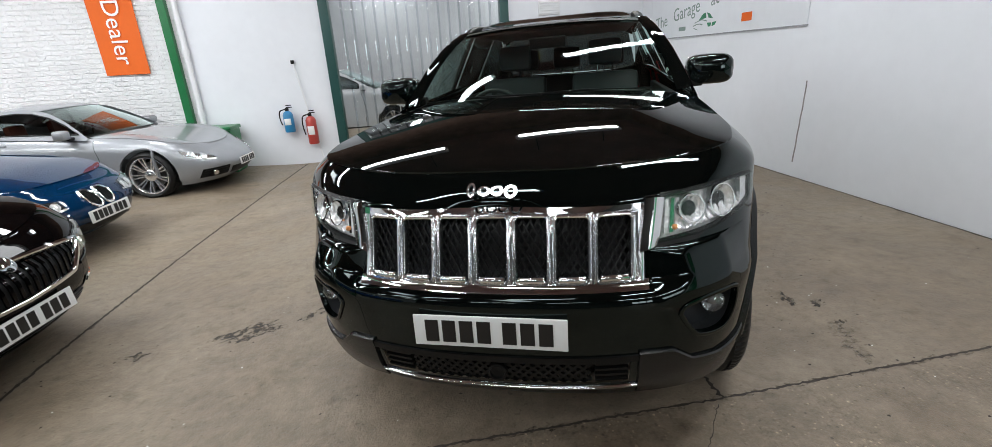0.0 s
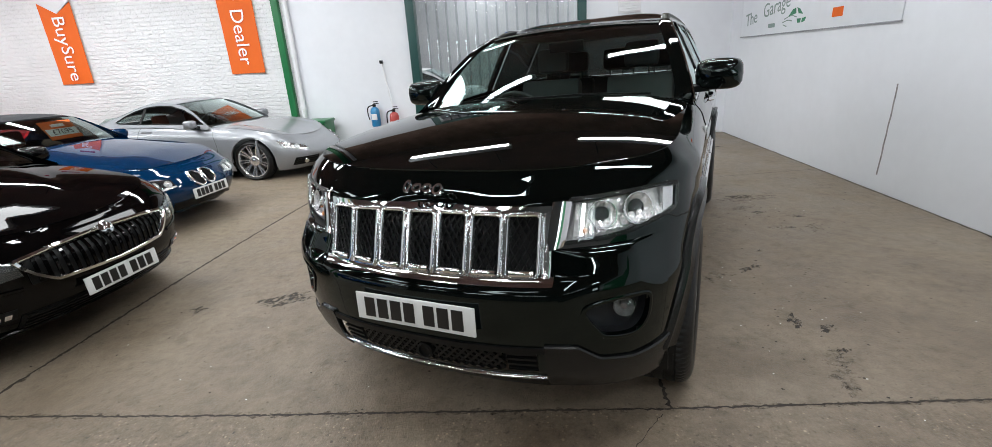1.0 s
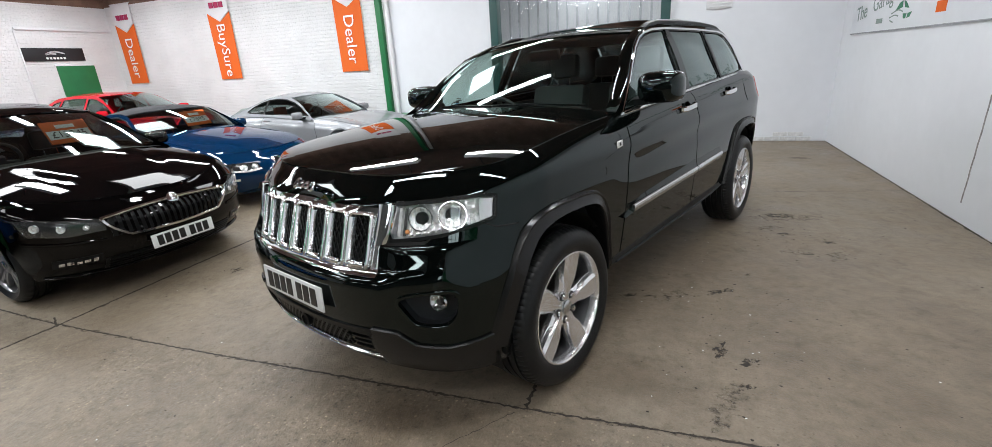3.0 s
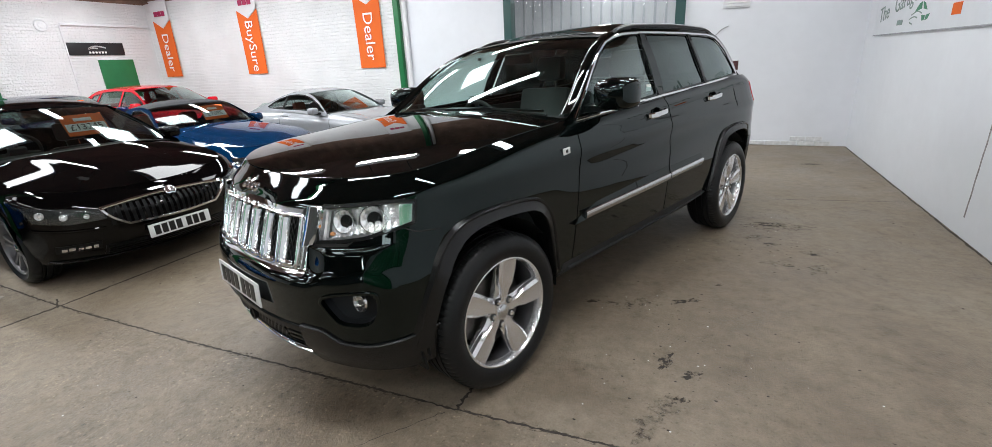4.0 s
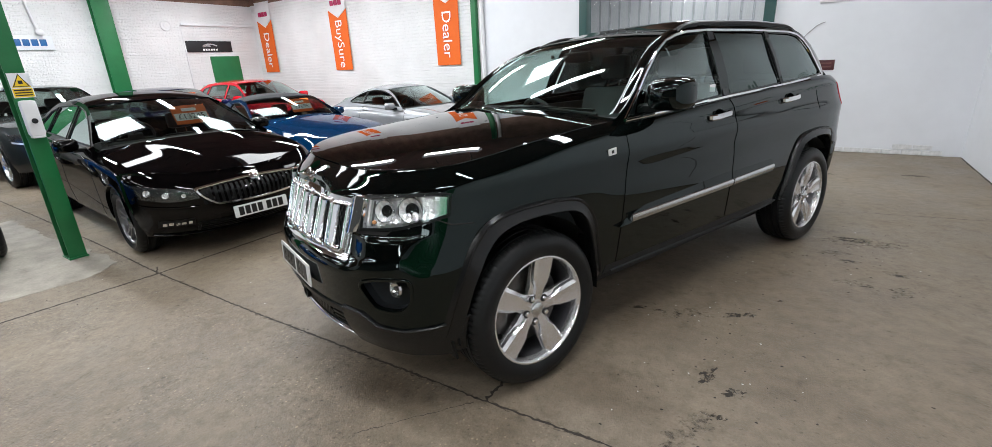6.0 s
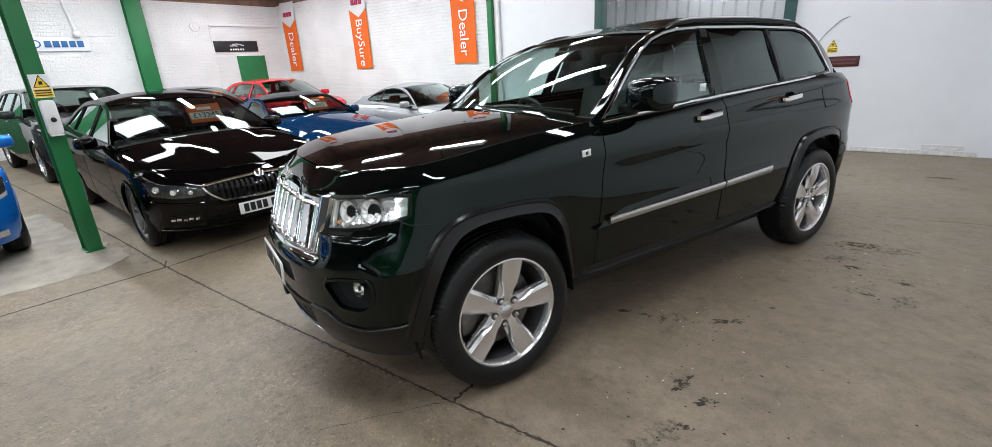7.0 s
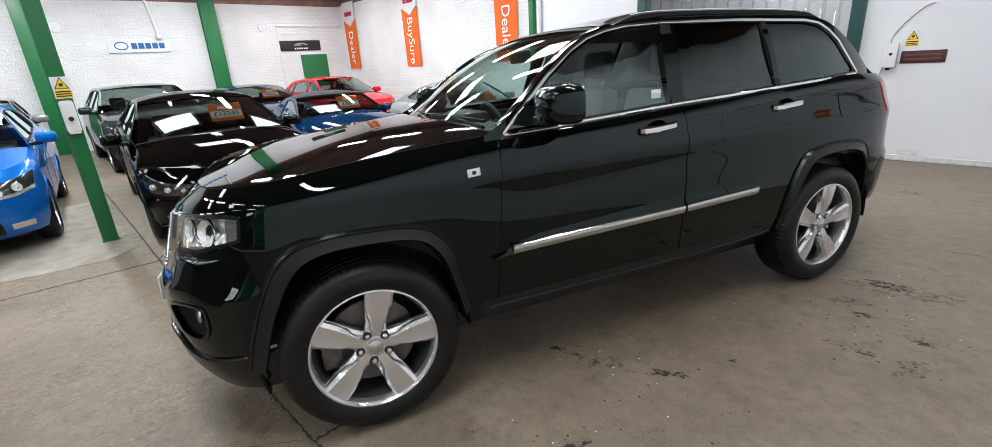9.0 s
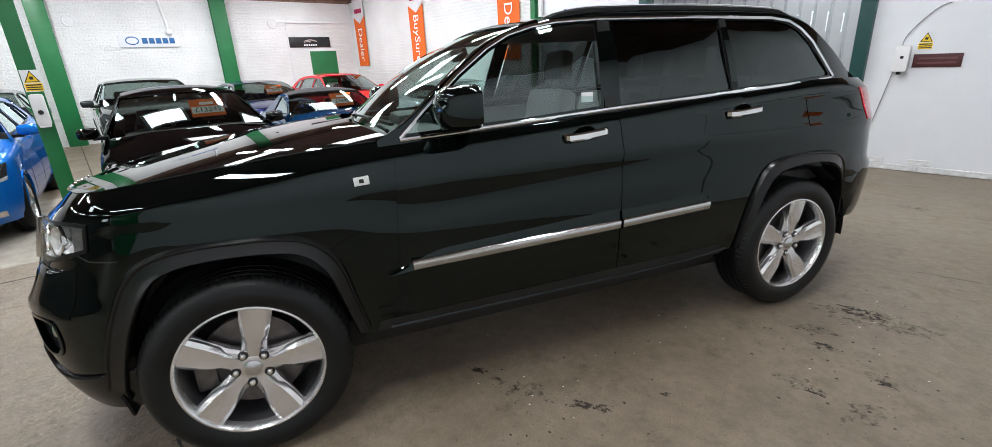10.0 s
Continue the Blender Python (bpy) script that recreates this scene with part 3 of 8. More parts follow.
def hood_mesh(car, sF, yC_mid, yC_side, crown, extra=None, nk=34, nr=26, thick=0.02, off=0.004, bias=1.0):
    """The bonnet: from the nose's top edge, between the wings, to the cowl."""
    sC = car.s_of_y(yC_side)
    y0 = car.P0(0, car.top(0)).y
    rows = []
    for i in range(nr + 1):
        r = (i / nr) ** bias
        s = sF + (sC - sF) * r
        E = car.P0(s, car.top(s))
        ymid = y0 + (yC_mid - y0) * r
        E0 = car.P0(sF, car.top(sF))
        row = []
        for j in range(nk + 1):
            k = -1 + 2 * j / nk
            p = Vector((k * E.x, E.y + (ymid - E.y) * (1 - k * k), E.z))
            sf = k * sF
            f = car.P0(sf, car.top(sf))
            b0 = Vector((k * E0.x, E0.y + (y0 - E0.y) * (1 - k * k), E0.z))
            p += (f - b0) * (1 - r) ** 3
            p.z = car.zt(p.y) * (1 - abs(k) ** 6) + E.z * abs(k) ** 6 if r > 0 else f.z
            p.z += crown(r) * (1 - abs(k) ** 2.6) + off + (extra(k, r) if extra else 0)
            row.append(p)
        rows.append(row)
    bm = bmesh.new()
    vs = grid_mesh(bm, rows)
    skirted(bm, vs, lambda v: v.co + Vector((0, 0.004, -thick)))
    return bm


def span(fa, fb, nk=20, nr=12, bow=0.0, thick=0.006, back=(0, 0, -1)):
    """A sheet between two cross-car curves fa(k), fb(k), k from -1 to 1, bulged outward by bow along its normal."""
    rows = []
    n = (fb(0) - fa(0)).cross(Vector((1, 0, 0))).normalized()
    for i in range(nr + 1):
        r = i / nr
        rows.append([fa(-1 + 2 * j / nk).lerp(fb(-1 + 2 * j / nk), r) - n * bow * 4 * r * (1 - r) for j in range(nk + 1)])
    bm = bmesh.new()
    vs = grid_mesh(bm, rows)
    if thick:
        skirted(bm, vs, lambda v: v.co + Vector(back) * thick)
    return bm


def greenhouse_side(car, cant, y0, y1, windows, side, low=-0.03, dy=0.03, nz=16):
    """The pillars and cant rail of one side: a sheet from the belt to the cant line, with window openings."""
    c = curve1(cant)
    n = int((y1 - y0) / dy)
    bm = bmesh.new()
    rows = []
    for i in range(n + 1):
        y = y0 + (y1 - y0) * i / n
        z0, z1 = car.zt(y) + low, c(y)
        rows.append([car.G(y, z0 + max(0.004, z1 - z0) * j / nz, side) for j in range(nz + 1)])
    if side < 0:
        rows.reverse()
    grid_mesh(bm, rows)
    gone = [f for f in bm.faces if any(inside(w, f.calc_center_median().y, f.calc_center_median().z) for w in windows)]
    touched = {v for f in gone for v in f.verts}
    bmesh.ops.delete(bm, geom=gone, context="FACES")
    for v in touched:
        if v.is_valid and v.link_faces:
            w = min(windows, key=lambda pl: (Vector(nearest(pl, v.co.y, v.co.z)) - Vector((v.co.y, v.co.z))).length)
            y, z = nearest(w, v.co.y, v.co.z)
            v.co = car.G(y, z, side)
    return bm


def pane(car, outline, side, inset=0.008):
    bm = bmesh.new()
    pts = [car.G(y, z, side, -inset) for y, z in outline]
    cy = sum(p[0] for p in outline) / len(outline)
    cz = sum(p[1] for p in outline) / len(outline)
    rings = []
    for k in (1.0, 0.66, 0.33):
        rings.append([bm.verts.new(car.G(cy + (y - cy) * k, cz + (z - cz) * k, side, -inset)) for y, z in outline])
    mid = bm.verts.new(car.G(cy, cz, side, -inset))
    n = len(outline)
    for a, b in zip(rings, rings[1:]):
        for i in range(n):
            bm.faces.new((a[i], a[(i + 1) % n], b[(i + 1) % n], b[i]))
    for i in range(n):
        bm.faces.new((rings[-1][i], rings[-1][(i + 1) % n], mid))
    bmesh.ops.recalc_face_normals(bm, faces=bm.faces)
    return bm


def outline_trim(car, outline, side, width=0.02, height=0.008, closed=True):
    pts = [car.G(y, z, side) for y, z in outline]
    n = Vector((side, 0, 0.45)).normalized()
    h = width / 2
    return sweep(bmesh.new(), pts, [(-h, -0.006), (-h, height * 0.6), (-h * 0.5, height), (h * 0.5, height), (h, height * 0.6), (h, -0.006)], closed=closed, normals=[n] * len(pts))


def spoke(bm, ang, stations):
    """stations: (radius, half width, face depth, thickness, ridge)"""
    rings = []
    c, s = math.cos(ang), math.sin(ang)
    for r, h, x, th, ridge in stations:
        sec = [(-h, x - th), (-h * 1.0, x - 0.012), (-h * 0.72, x), (0, x - ridge), (h * 0.72, x), (h * 1.0, x - 0.012), (h, x - th)]
        rings.append([bm.verts.new((px, r * c - t * s, r * s + t * c)) for t, px in sec])
    for a, b in zip(rings, rings[1:]):
        for j in range(len(a) - 1):
            bm.faces.new((a[j], a[j + 1], b[j + 1], b[j]))
    for ring in (rings[0], rings[-1]):
        bm.faces.new(ring)


def wheel(parent, at, side, R, rim, width, style, alloy, turn=0.3, steer=0.0):
    """A road wheel with its outer face at +x when side is 1."""
    h = width / 2
    w = new("wheel")
    w.parent = parent
    w.matrix_local = pose(*at, 0, 0, (0 if side > 0 else 180) + steer)
    # tyre: lugs cut into the shoulders, grooves round the tread
    bm = bmesh.new()
    fine = style == "five_wide"
    n = 324 if fine else 96
    prof = [(rim - 0.004, h - 0.020), (rim + 0.012, h - 0.006), (rim + (R - rim) * 0.45, h + 0.006), (R - 0.035, h - 0.002), (R - 0.014, h - 0.018)]
    tread = [(R - 0.003, h - 0.036), (R, h - 0.055), (R - 0.010, h - 0.0555), (R - 0.010, h - 0.065), (R, h - 0.0655), (R, 0.030), (R - 0.010, 0.0295), (R - 0.010, 0.019), (R, 0.0185)]
    full = prof + tread
    full = full + [(r, -a) for r, a in full[::-1]]
    rings = []
    for i, (r, a) in enumerate(full):
        lug = 5 <= i <= 6 or len(full) - 7 <= i <= len(full) - 6
        rings.append([bm.verts.new((a, (r - (0.006 if lug and k % (4 if fine else 3) == 0 else 0)) * math.cos(2 * math.pi * (k + (0.5 if a < 0 else 0)) / n), (r - (0.006 if lug and k % (4 if fine else 3) == 0 else 0)) * math.sin(2 * math.pi * (k + (0.5 if a < 0 else 0)) / n))) for k in range(n)])
    for p, q in zip(rings, rings[1:]):
        for k in range(n):
            bm.faces.new((p[k], p[(k + 1) % n], q[(k + 1) % n], q[k]))
    part("tyre", bm, RUBBER, w, label="black rubber tyre")
    bm = bmesh.new()
    lathe(bm, [(rim + 0.006, h - 0.018), (rim + 0.004, h - 0.009), (rim - 0.003, h - 0.008), (rim - 0.009, h - 0.016), (rim - 0.014, h - 0.035), (rim - 0.016, h - 0.05)], 64)
    part("rim", bm, alloy, w)
    bm = bmesh.new()
    lathe(bm, [(rim - 0.016, h - 0.05), (rim - 0.028, h - 0.09), (rim - 0.03, -h + 0.02), (rim + 0.004, -h + 0.01)], 64)
    part("barrel", bm, ALLOY_DARK, w)
    hub_x = h - 0.035
    bm = bmesh.new()
    if style == "five_wide":
        for k in range(5):
            a = turn + 2 * math.pi * k / 5
            spoke(bm, a, [(0.040, 0.030, hub_x - 0.004, 0.05, 0.0), (0.085, 0.027, hub_x + 0.003, 0.05, 0.0), (0.112, 0.032, hub_x + 0.007, 0.045, 0.0), (0.138, 0.046, hub_x + 0.012, 0.04, 0.004), (0.19, 0.054, hub_x + 0.016, 0.035, 0.006), (rim - 0.022, 0.058, hub_x + 0.018, 0.03, 0.004), (rim - 0.004, 0.062, hub_x + 0.018, 0.03, 0.002)])
            spoke(bm, a, [(0.050, 0.046, hub_x - 0.014, 0.04, 0.0), (0.11, 0.044, hub_x - 0.010, 0.04, 0.0), (0.16, 0.052, hub_x - 0.008, 0.03, 0.0), (rim - 0.014, 0.060, hub_x - 0.004, 0.03, 0.0)])
    elif style == "multi":
        for k in range(18):
            a = turn + 2 * math.pi * (k // 2) / 9 + (0.11 if k % 2 else -0.11)
            spoke(bm, a, [(0.04, 0.012, hub_x - 0.02, 0.03, 0), (0.12, 0.010, hub_x - 0.006, 0.03, 0), (rim - 0.012, 0.012, hub_x + 0.014, 0.025, 0)])
    else:
        for k in range(10):
            a = turn + 2 * math.pi * (k // 2) / 5 + (0.17 if k % 2 else -0.17)
            spoke(bm, a, [(0.04, 0.022, hub_x - 0.015, 0.04, 0), (0.10, 0.016, hub_x, 0.035, 0), (rim - 0.012, 0.020, hub_x + 0.010, 0.03, 0.002)])
    part("spokes", bm, alloy, w)
    bm = bmesh.new()
    lathe(bm, [(0.078, hub_x - 0.05), (0.078, hub_x - 0.012), (0.068, hub_x - 0.004), (0.034, hub_x - 0.002)], 32)
    part("hub", bm, alloy, w)
    bm = bmesh.new()
    lathe(bm, [(0.034, hub_x - 0.006), (0.033, hub_x + 0.006), (0.026, hub_x + 0.010), (0.0005, hub_x + 0.012)], 24)
    part("centre_cap", bm, SATIN_CHROME, w)
    if style == "five_wide":
        for k in range(5):
            a = turn + 2 * math.pi * (k + 0.5) / 5
            bm = bmesh.new()
            lathe(bm, [(0.013, hub_x - 0.02), (0.013, hub_x + 0.002), (0.010, hub_x + 0.010), (0.0005, hub_x + 0.012)], 12)
            moved(bm, Matrix.Translation((0, 0.0635 * math.cos(a), 0.0635 * math.sin(a))))
            part("wheel_nut", bm, CHROME, w)
            # no hollow is cut: a black ring paints the shade round each nut
            bm = bmesh.new()
            lathe(bm, [(0.019, hub_x - 0.004), (0.019, hub_x - 0.0005), (0.013, hub_x - 0.001)], 14)
            moved(bm, Matrix.Translation((0, 0.0635 * math.cos(a), 0.0635 * math.sin(a))))
            part("nut_recess_shade", bm, DARK_SHELL, w)
    bm = bmesh.new()
    lathe(bm, [(0.0005, hub_x - 0.075), (rim - 0.075, hub_x - 0.075), (rim - 0.075, hub_x - 0.10), (0.0005, hub_x - 0.10)], 40)
    part("brake_disc", bm, STEEL, w)
    bm = boxed(hub_x - 0.12, hub_x - 0.055, -rim + 0.05, -rim + 0.13, -0.09, 0.09, 0.015)
    part("brake_caliper", bm, STEEL, w)
    bm = bmesh.new()
    lathe(bm, [(0.0005, -h + 0.03), (rim - 0.03, -h + 0.03)], 32)
    part("wheel_back", bm, DARK_SHELL, w)
    return w


def wheel_well(parent, y, z, R, width, x_out):
    """The dark liner over a pair of wheels."""
    n = 22
    for side in (1, -1):
        bm = bmesh.new()
        rows = []
        for k in range(n + 1):
            a = math.pi * (-0.04 + 1.08 * k / n)
            rows.append([Vector((side * x, y - R * math.cos(a), z + R * math.sin(a))) for x in (x_out - 0.03, x_out - width)])
        grid_mesh(bm, rows)
        inner = [bm.verts.new(r[1]) for r in rows]
        bm.faces.new(inner)
        part("wheel_arch_liner", bm, DARK_SHELL, parent)


def plate_bars(parent, m, groups=(4, 3), w=0.52, h=0.111, label="white front number plate with black bars"):
    """A pressed number plate whose characters are plain bars."""
    pl = part("number_plate", moved(boxed(-w / 2, w / 2, -0.004, 0.004, -h / 2, h / 2, 0.003), m), PLATE_WHITE, parent, label=label)
    total = sum(groups)
    pitch, gap = 0.060, 0.026
    x = -(total * pitch + gap - 0.01) / 2
    for g in groups:
        for _ in range(g):
            part("bar", moved(boxed(x, x + 0.046, -0.0065, -0.003, -0.0395, 0.0395), m), PLATE_BLACK, pl, smooth=False)
            x += pitch
        x += gap
    return pl


def seat(parent, x, y, z, mtl, lean=14, width=0.50, back_h=0.62):
    st = new("seat")
    st.parent = parent
    st.matrix_local = pose(x, y, z)
    part("cushion", boxed(-width / 2, width / 2, -0.26, 0.26, 0, 0.16, 0.045), mtl, st)
    part("backrest", moved(boxed(-width / 2, width / 2, -0.07, 0.07, 0, back_h, 0.05), pose(0, 0.24, 0.10, -lean)), mtl, st)
    part("headrest", moved(boxed(-0.135, 0.135, -0.05, 0.05, 0, 0.20, 0.045), pose(0, 0.28 + back_h * math.sin(radians(lean)), 0.16 + back_h * math.cos(radians(lean)), -lean * 0.5)), mtl, st)
    for sx in (-0.06, 0.06):
        bm = bmesh.new()
        top = Vector((sx, 0.28 + back_h * math.sin(radians(lean)), 0.18 + back_h * math.cos(radians(lean))))
        cyl(bm, top - Vector((0, 0.02, 0.10)), top, 0.008, 8)
        part("headrest_post", bm, CHROME, st)
    return st


def steering_wheel(parent, x, y, z):
    sw = new("steering_wheel")
    sw.parent = parent
    sw.matrix_local = pose(x, y, z, -65)
    bm = bmesh.new()
    n = 36
    pts = [Vector((0.185 * math.cos(2 * math.pi * k / n), 0.185 * math.sin(2 * math.pi * k / n), 0)) for k in range(n)]
    sweep(bm, pts, [(0.015 * math.cos(2 * math.pi * k / 8), 0.015 * math.sin(2 * math.pi * k / 8)) for k in range(8)], closed=True)
    part("wheel_rim", bm, LEATHER, sw)
    bm = boxed(-0.07, 0.07, -0.06, 0.06, -0.03, 0.02, 0.02)
    for a in (0.1, math.pi - 0.1, -math.pi / 2):
        cyl(bm, (0.05 * math.cos(a), 0.05 * math.sin(a), 0), (0.18 * math.cos(a), 0.18 * math.sin(a), 0), 0.016, 8)
    part("wheel_boss", bm, LEATHER, sw)


def wing_mirror(parent, car_root_x, y, z, side, mtl, w=0.20, h=0.15, d=0.13, out=0.10):
    """A door mirror: a rounded shell on a short arm."""
    mr = new("wing_mirror")
    mr.parent = parent
    mr.matrix_local = pose(side * car_root_x, y, z)
    bm = bmesh.new()
    n, rings = 20, []
    for i, (dy, sc) in enumerate(((d * 0.5, 0.94), (d * 0.42, 1.0), (d * 0.1, 1.0), (-d * 0.22, 0.94), (-d * 0.40, 0.78), (-d * 0.5, 0.45), (-d * 0.53, 0.06))):
        ring = []
        for k in range(n):
            a = 2 * math.pi * k / n
            ex = 2 / 3.6
            cx = math.copysign(abs(math.cos(a)) ** ex, math.cos(a)) * w / 2 * sc
            cz = math.copysign(abs(math.sin(a)) ** ex, math.sin(a)) * h / 2 * sc
            ring.append(bm.verts.new((side * (out + w / 2) + cx, dy - 0.12 * cx * side, cz)))
        rings.append(ring)
    for a, b in zip(rings, rings[1:]):
        for k in range(n):
            bm.faces.new((a[k], a[(k + 1) % n], b[(k + 1) % n], b[k]))
    bm.faces.new(rings[-1])
    bmesh.ops.recalc_face_normals(bm, faces=bm.faces)
    part("mirror_shell", bm, mtl, mr)
    part("mirror_glass", moved(boxed(-w * 0.43, w * 0.43, -0.003, 0.003, -h * 0.42, h * 0.42, 0.002), pose(side * (out + w / 2), d * 0.46, 0, 0, 0, -7 * side)), CHROME, mr)
    bm = bmesh.new()
    a, b = Vector((-0.02 * side, 0.02, -h * 0.42)), Vector((side * (out + w * 0.35), 0.0, -h * 0.38))
    sweep(bm, [a, a.lerp(b, 0.5), b], [(-0.045, -0.022), (-0.045, 0.010), (-0.02, 0.022), (0.02, 0.022), (0.045, 0.010), (0.045, -0.022)])
    part("mirror_arm", bm, SATIN, mr)
    return mr


FLOOR_Z = curve1([(-12.0, 0.03), (-6.0, -0.02), (-2.95, -0.06), (-1.9, -0.096), (-1.2, -0.078), (1.72, 0.0), (5.0, 0.0)])


def floor_z(x, y=0.0):
    """The slab falls gently from the black car to a shallow valley beside the row of cars, and on towards the back wall there."""
    u = clamp((0.6 - x) / 2.2, 0, 1)
    v = max(0.0, y - 4.0)
    return FLOOR_Z(x) - 0.018 * v * v / (v + 0.8) * u * u * (3 - 2 * u)


# ---------------------------------------------------------------- the black four-wheel-drive car
def jeep_bulge(y, z):
    waist = 0.010 * math.exp(-((z - 1.05) / 0.05) ** 2)
    u = clamp((y - 0.35) / 0.6, 0, 1) * clamp((2.75 - y) / 1.3, 0, 1)
    hollow = -0.0075 * math.exp(-((z - 0.90 - 0.03 * y) / 0.055) ** 2) * u * u * (3 - 2 * u)
    e = clamp((-0.12 - y) / 0.34, 0, 1)
    lean = -0.13 * max(0.0, z - 0.70) * e * e * (3 - 2 * e)
    hips = 0.014 * math.exp(-((y - 2.95) / 0.45) ** 2 - ((z - 0.95) / 0.16) ** 2) + 0.015 * math.exp(-(y / 0.45) ** 2 - ((z - 0.93) / 0.16) ** 2)
    return waist + hollow + hips + lean


JEEP = Car(
    yF=[(0.26, -0.680), (0.34, -0.757), (0.42, -0.798), (0.54, -0.818), (0.68, -0.820), (0.718, -0.810), (0.746, -0.779), (0.88, -0.737), (0.98, -0.707), (1.006, -0.699), (1.02, -0.683), (1.06, -0.653)],
    yR=[(0.35, 3.81), (0.5, 3.96), (0.75, 3.98), (0.82, 3.91), (1.1, 3.85), (1.3, 3.79)],
    w=[(0.28, 0.835), (0.40, 0.862), (0.55, 0.882), (0.75, 0.899), (0.95, 0.9045), (1.05, 0.901), (1.12, 0.890), (1.20, 0.873), (1.32, 0.852)],
    zt=[(-0.75, 0.985)] + [(-0.705 + u, 1.0 + 0.068 * (1 - math.exp(-u / 0.027)) + 0.1647 * u - 0.0469 * u * u) for u in [0.012 * k * (1 + 0.08 * k) for k in range(35)]] + [(0.65, 1.205), (0.9, 1.218), (1.7, 1.250), (2.4, 1.280), (3.1, 1.302), (3.5, 1.29), (3.9, 1.24)],
    zb=[(-0.86, 0.29), (-0.5, 0.29), (-0.3, 0.38), (0.4, 0.40), (2.4, 0.42), (3.3, 0.46), (3.9, 0.42)],
    YC=-0.28, YD=3.10, nF=curve1([(0.3, 2.45), (0.70, 2.40), (0.78, 2.25), (0.88, 2.1), (1.1, 2.1)]), nR=2.75, roll=0.05, rh=0.085, gx=(0.838, 1.22, 0.27, 0.45), bulge=jeep_bulge, taper=(2.85, 0.30))
jm = pose(0.9, 2.3, 0, 0, 0, -20) @ pose(0.81, 0, 0, 0, -1.5, 0) @ pose(-0.81, 0, 0)
jeep = thing("four_wheel_drive_car", jm, "glossy black four-wheel-drive estate car with chrome seven-slot grille", "car")

FLARE_F_OUT = [(-0.482, 0.40), (-0.440, 0.55), (-0.392, 0.68), (-0.318, 0.820), (-0.215, 0.897), (-0.03, 0.918), (0.255, 0.890), (0.385, 0.780), (0.435, 0.61), (0.475, 0.44)]
FLARE_F_IN = [(-0.412, 0.39), (-0.370, 0.53), (-0.324, 0.655), (-0.252, 0.778), (-0.170, 0.838), (-0.02, 0.857), (0.225, 0.834), (0.330, 0.745), (0.382, 0.59), (0.425, 0.42)]
FLARE_R_OUT = [(2.490, 0.42), (2.525, 0.61), (2.575, 0.78), (2.67, 0.893), (2.95, 0.922), (3.19, 0.880), (3.315, 0.74), (3.385, 0.55), (3.41, 0.44)]
FLARE_R_IN = [(2.545, 0.42), (2.578, 0.59), (2.628, 0.74), (2.71, 0.835), (2.94, 0.862), (3.14, 0.825), (3.258, 0.70), (3.326, 0.53), (3.352, 0.44)]


def arch_hole(a, b):
    mid = [((p[0] + q[0]) / 2, (p[1] + q[1]) / 2) for p, q in zip(a, b)]
    return mid + [(mid[-1][0], 0.0), (mid[0][0], 0.0)]


def holed_body(car, arches, holes, **k):
    """The body with the openings for lamps and grille cut out of its nose; holes are outlines in (s, z)."""
    bm = car.body(arches, **k)
    gone = []
    for f in bm.faces:
        c = f.calc_center_median()
        if c.y < car.YC + 0.1:
            s = car.s_of_x(c.x, c.z)
            if any(inside(h, abs(s), c.z) for h in holes):
                gone.append(f)
    bmesh.ops.delete(bm, geom=gone, context="FACES")
    return bm


def jx(x, z):
    return JEEP.s_of_x(x, z)


def jy(y, z):
    """The plan station of the nose's corner that lies at y."""
    lo, hi = 0.3, 1.0
    for _ in range(26):
        m = (lo + hi) / 2
        lo, hi = (m, hi) if JEEP.P0(m, z).y < y else (lo, m)
    return (lo + hi) / 2


HEAD_BOT = [(jx(0.520, 0.870), 0.866), (jx(0.64, 0.88), 0.876), (jx(0.72, 0.89), 0.888), (jx(0.765, 0.91), 0.904), (jy(-0.460, 0.925), 0.920), (jy(-0.400, 0.94), 0.938)]
HEAD_TOP = [(jx(0.540, 1.00), 1.006), (jx(0.64, 1.01), 1.013), (jx(0.72, 1.02), 1.019), (jx(0.765, 1.025), 1.023), (jy(-0.430, 1.025), 1.025), (jy(-0.382, 1.02), 1.020)]
HEAD_POLY = HEAD_BOT + HEAD_TOP[::-1]
GRILLE = (0.500, 0.732, 0.990)
GRILLE_POLY = [(-1, GRILLE[1] + 0.012), (jx(GRILLE[0] - 0.012, 0.8), GRILLE[1] + 0.012), (jx(GRILLE[0] - 0.012, 0.98), GRILLE[2] - 0.004), (-1, GRILLE[2] - 0.004)]
FOG_POLY = [(jx(0.600, 0.65), 0.640), (jx(0.632, 0.58), 0.584), (jx(0.668, 0.54), 0.546), (jx(0.75, 0.54), 0.540), (jx(0.788, 0.58), 0.582), (jx(0.798, 0.66), 0.660), (jx(0.782, 0.69), 0.688), (jx(0.70, 0.69), 0.688), (jx(0.618, 0.68), 0.668)]
INTAKE_POLY = [(-1, 0.378), (jx(0.43, 0.40), 0.386), (jx(0.455, 0.48), 0.498), (-1, 0.488)]

bm = holed_body(JEEP, [arch_hole(FLARE_F_OUT, FLARE_F_IN), arch_hole(FLARE_R_OUT, FLARE_R_IN)], [HEAD_POLY, GRILLE_POLY, FOG_POLY, INTAKE_POLY], ds=0.02, nv=44, n_front=70, n_rear=24)
part("body", bm, BLACK_PAINT, jeep)

# inner fills behind the nose openings
bm = boxed(-0.62, 0.62, -0.56, -0.48, 0.34, 1.00, 0.02)
part("nose_core", bm, DARK_SHELL, jeep)
bm = boxed(-0.70, 0.70, -0.35, 3.4, 0.26, 0.40, 0.02)
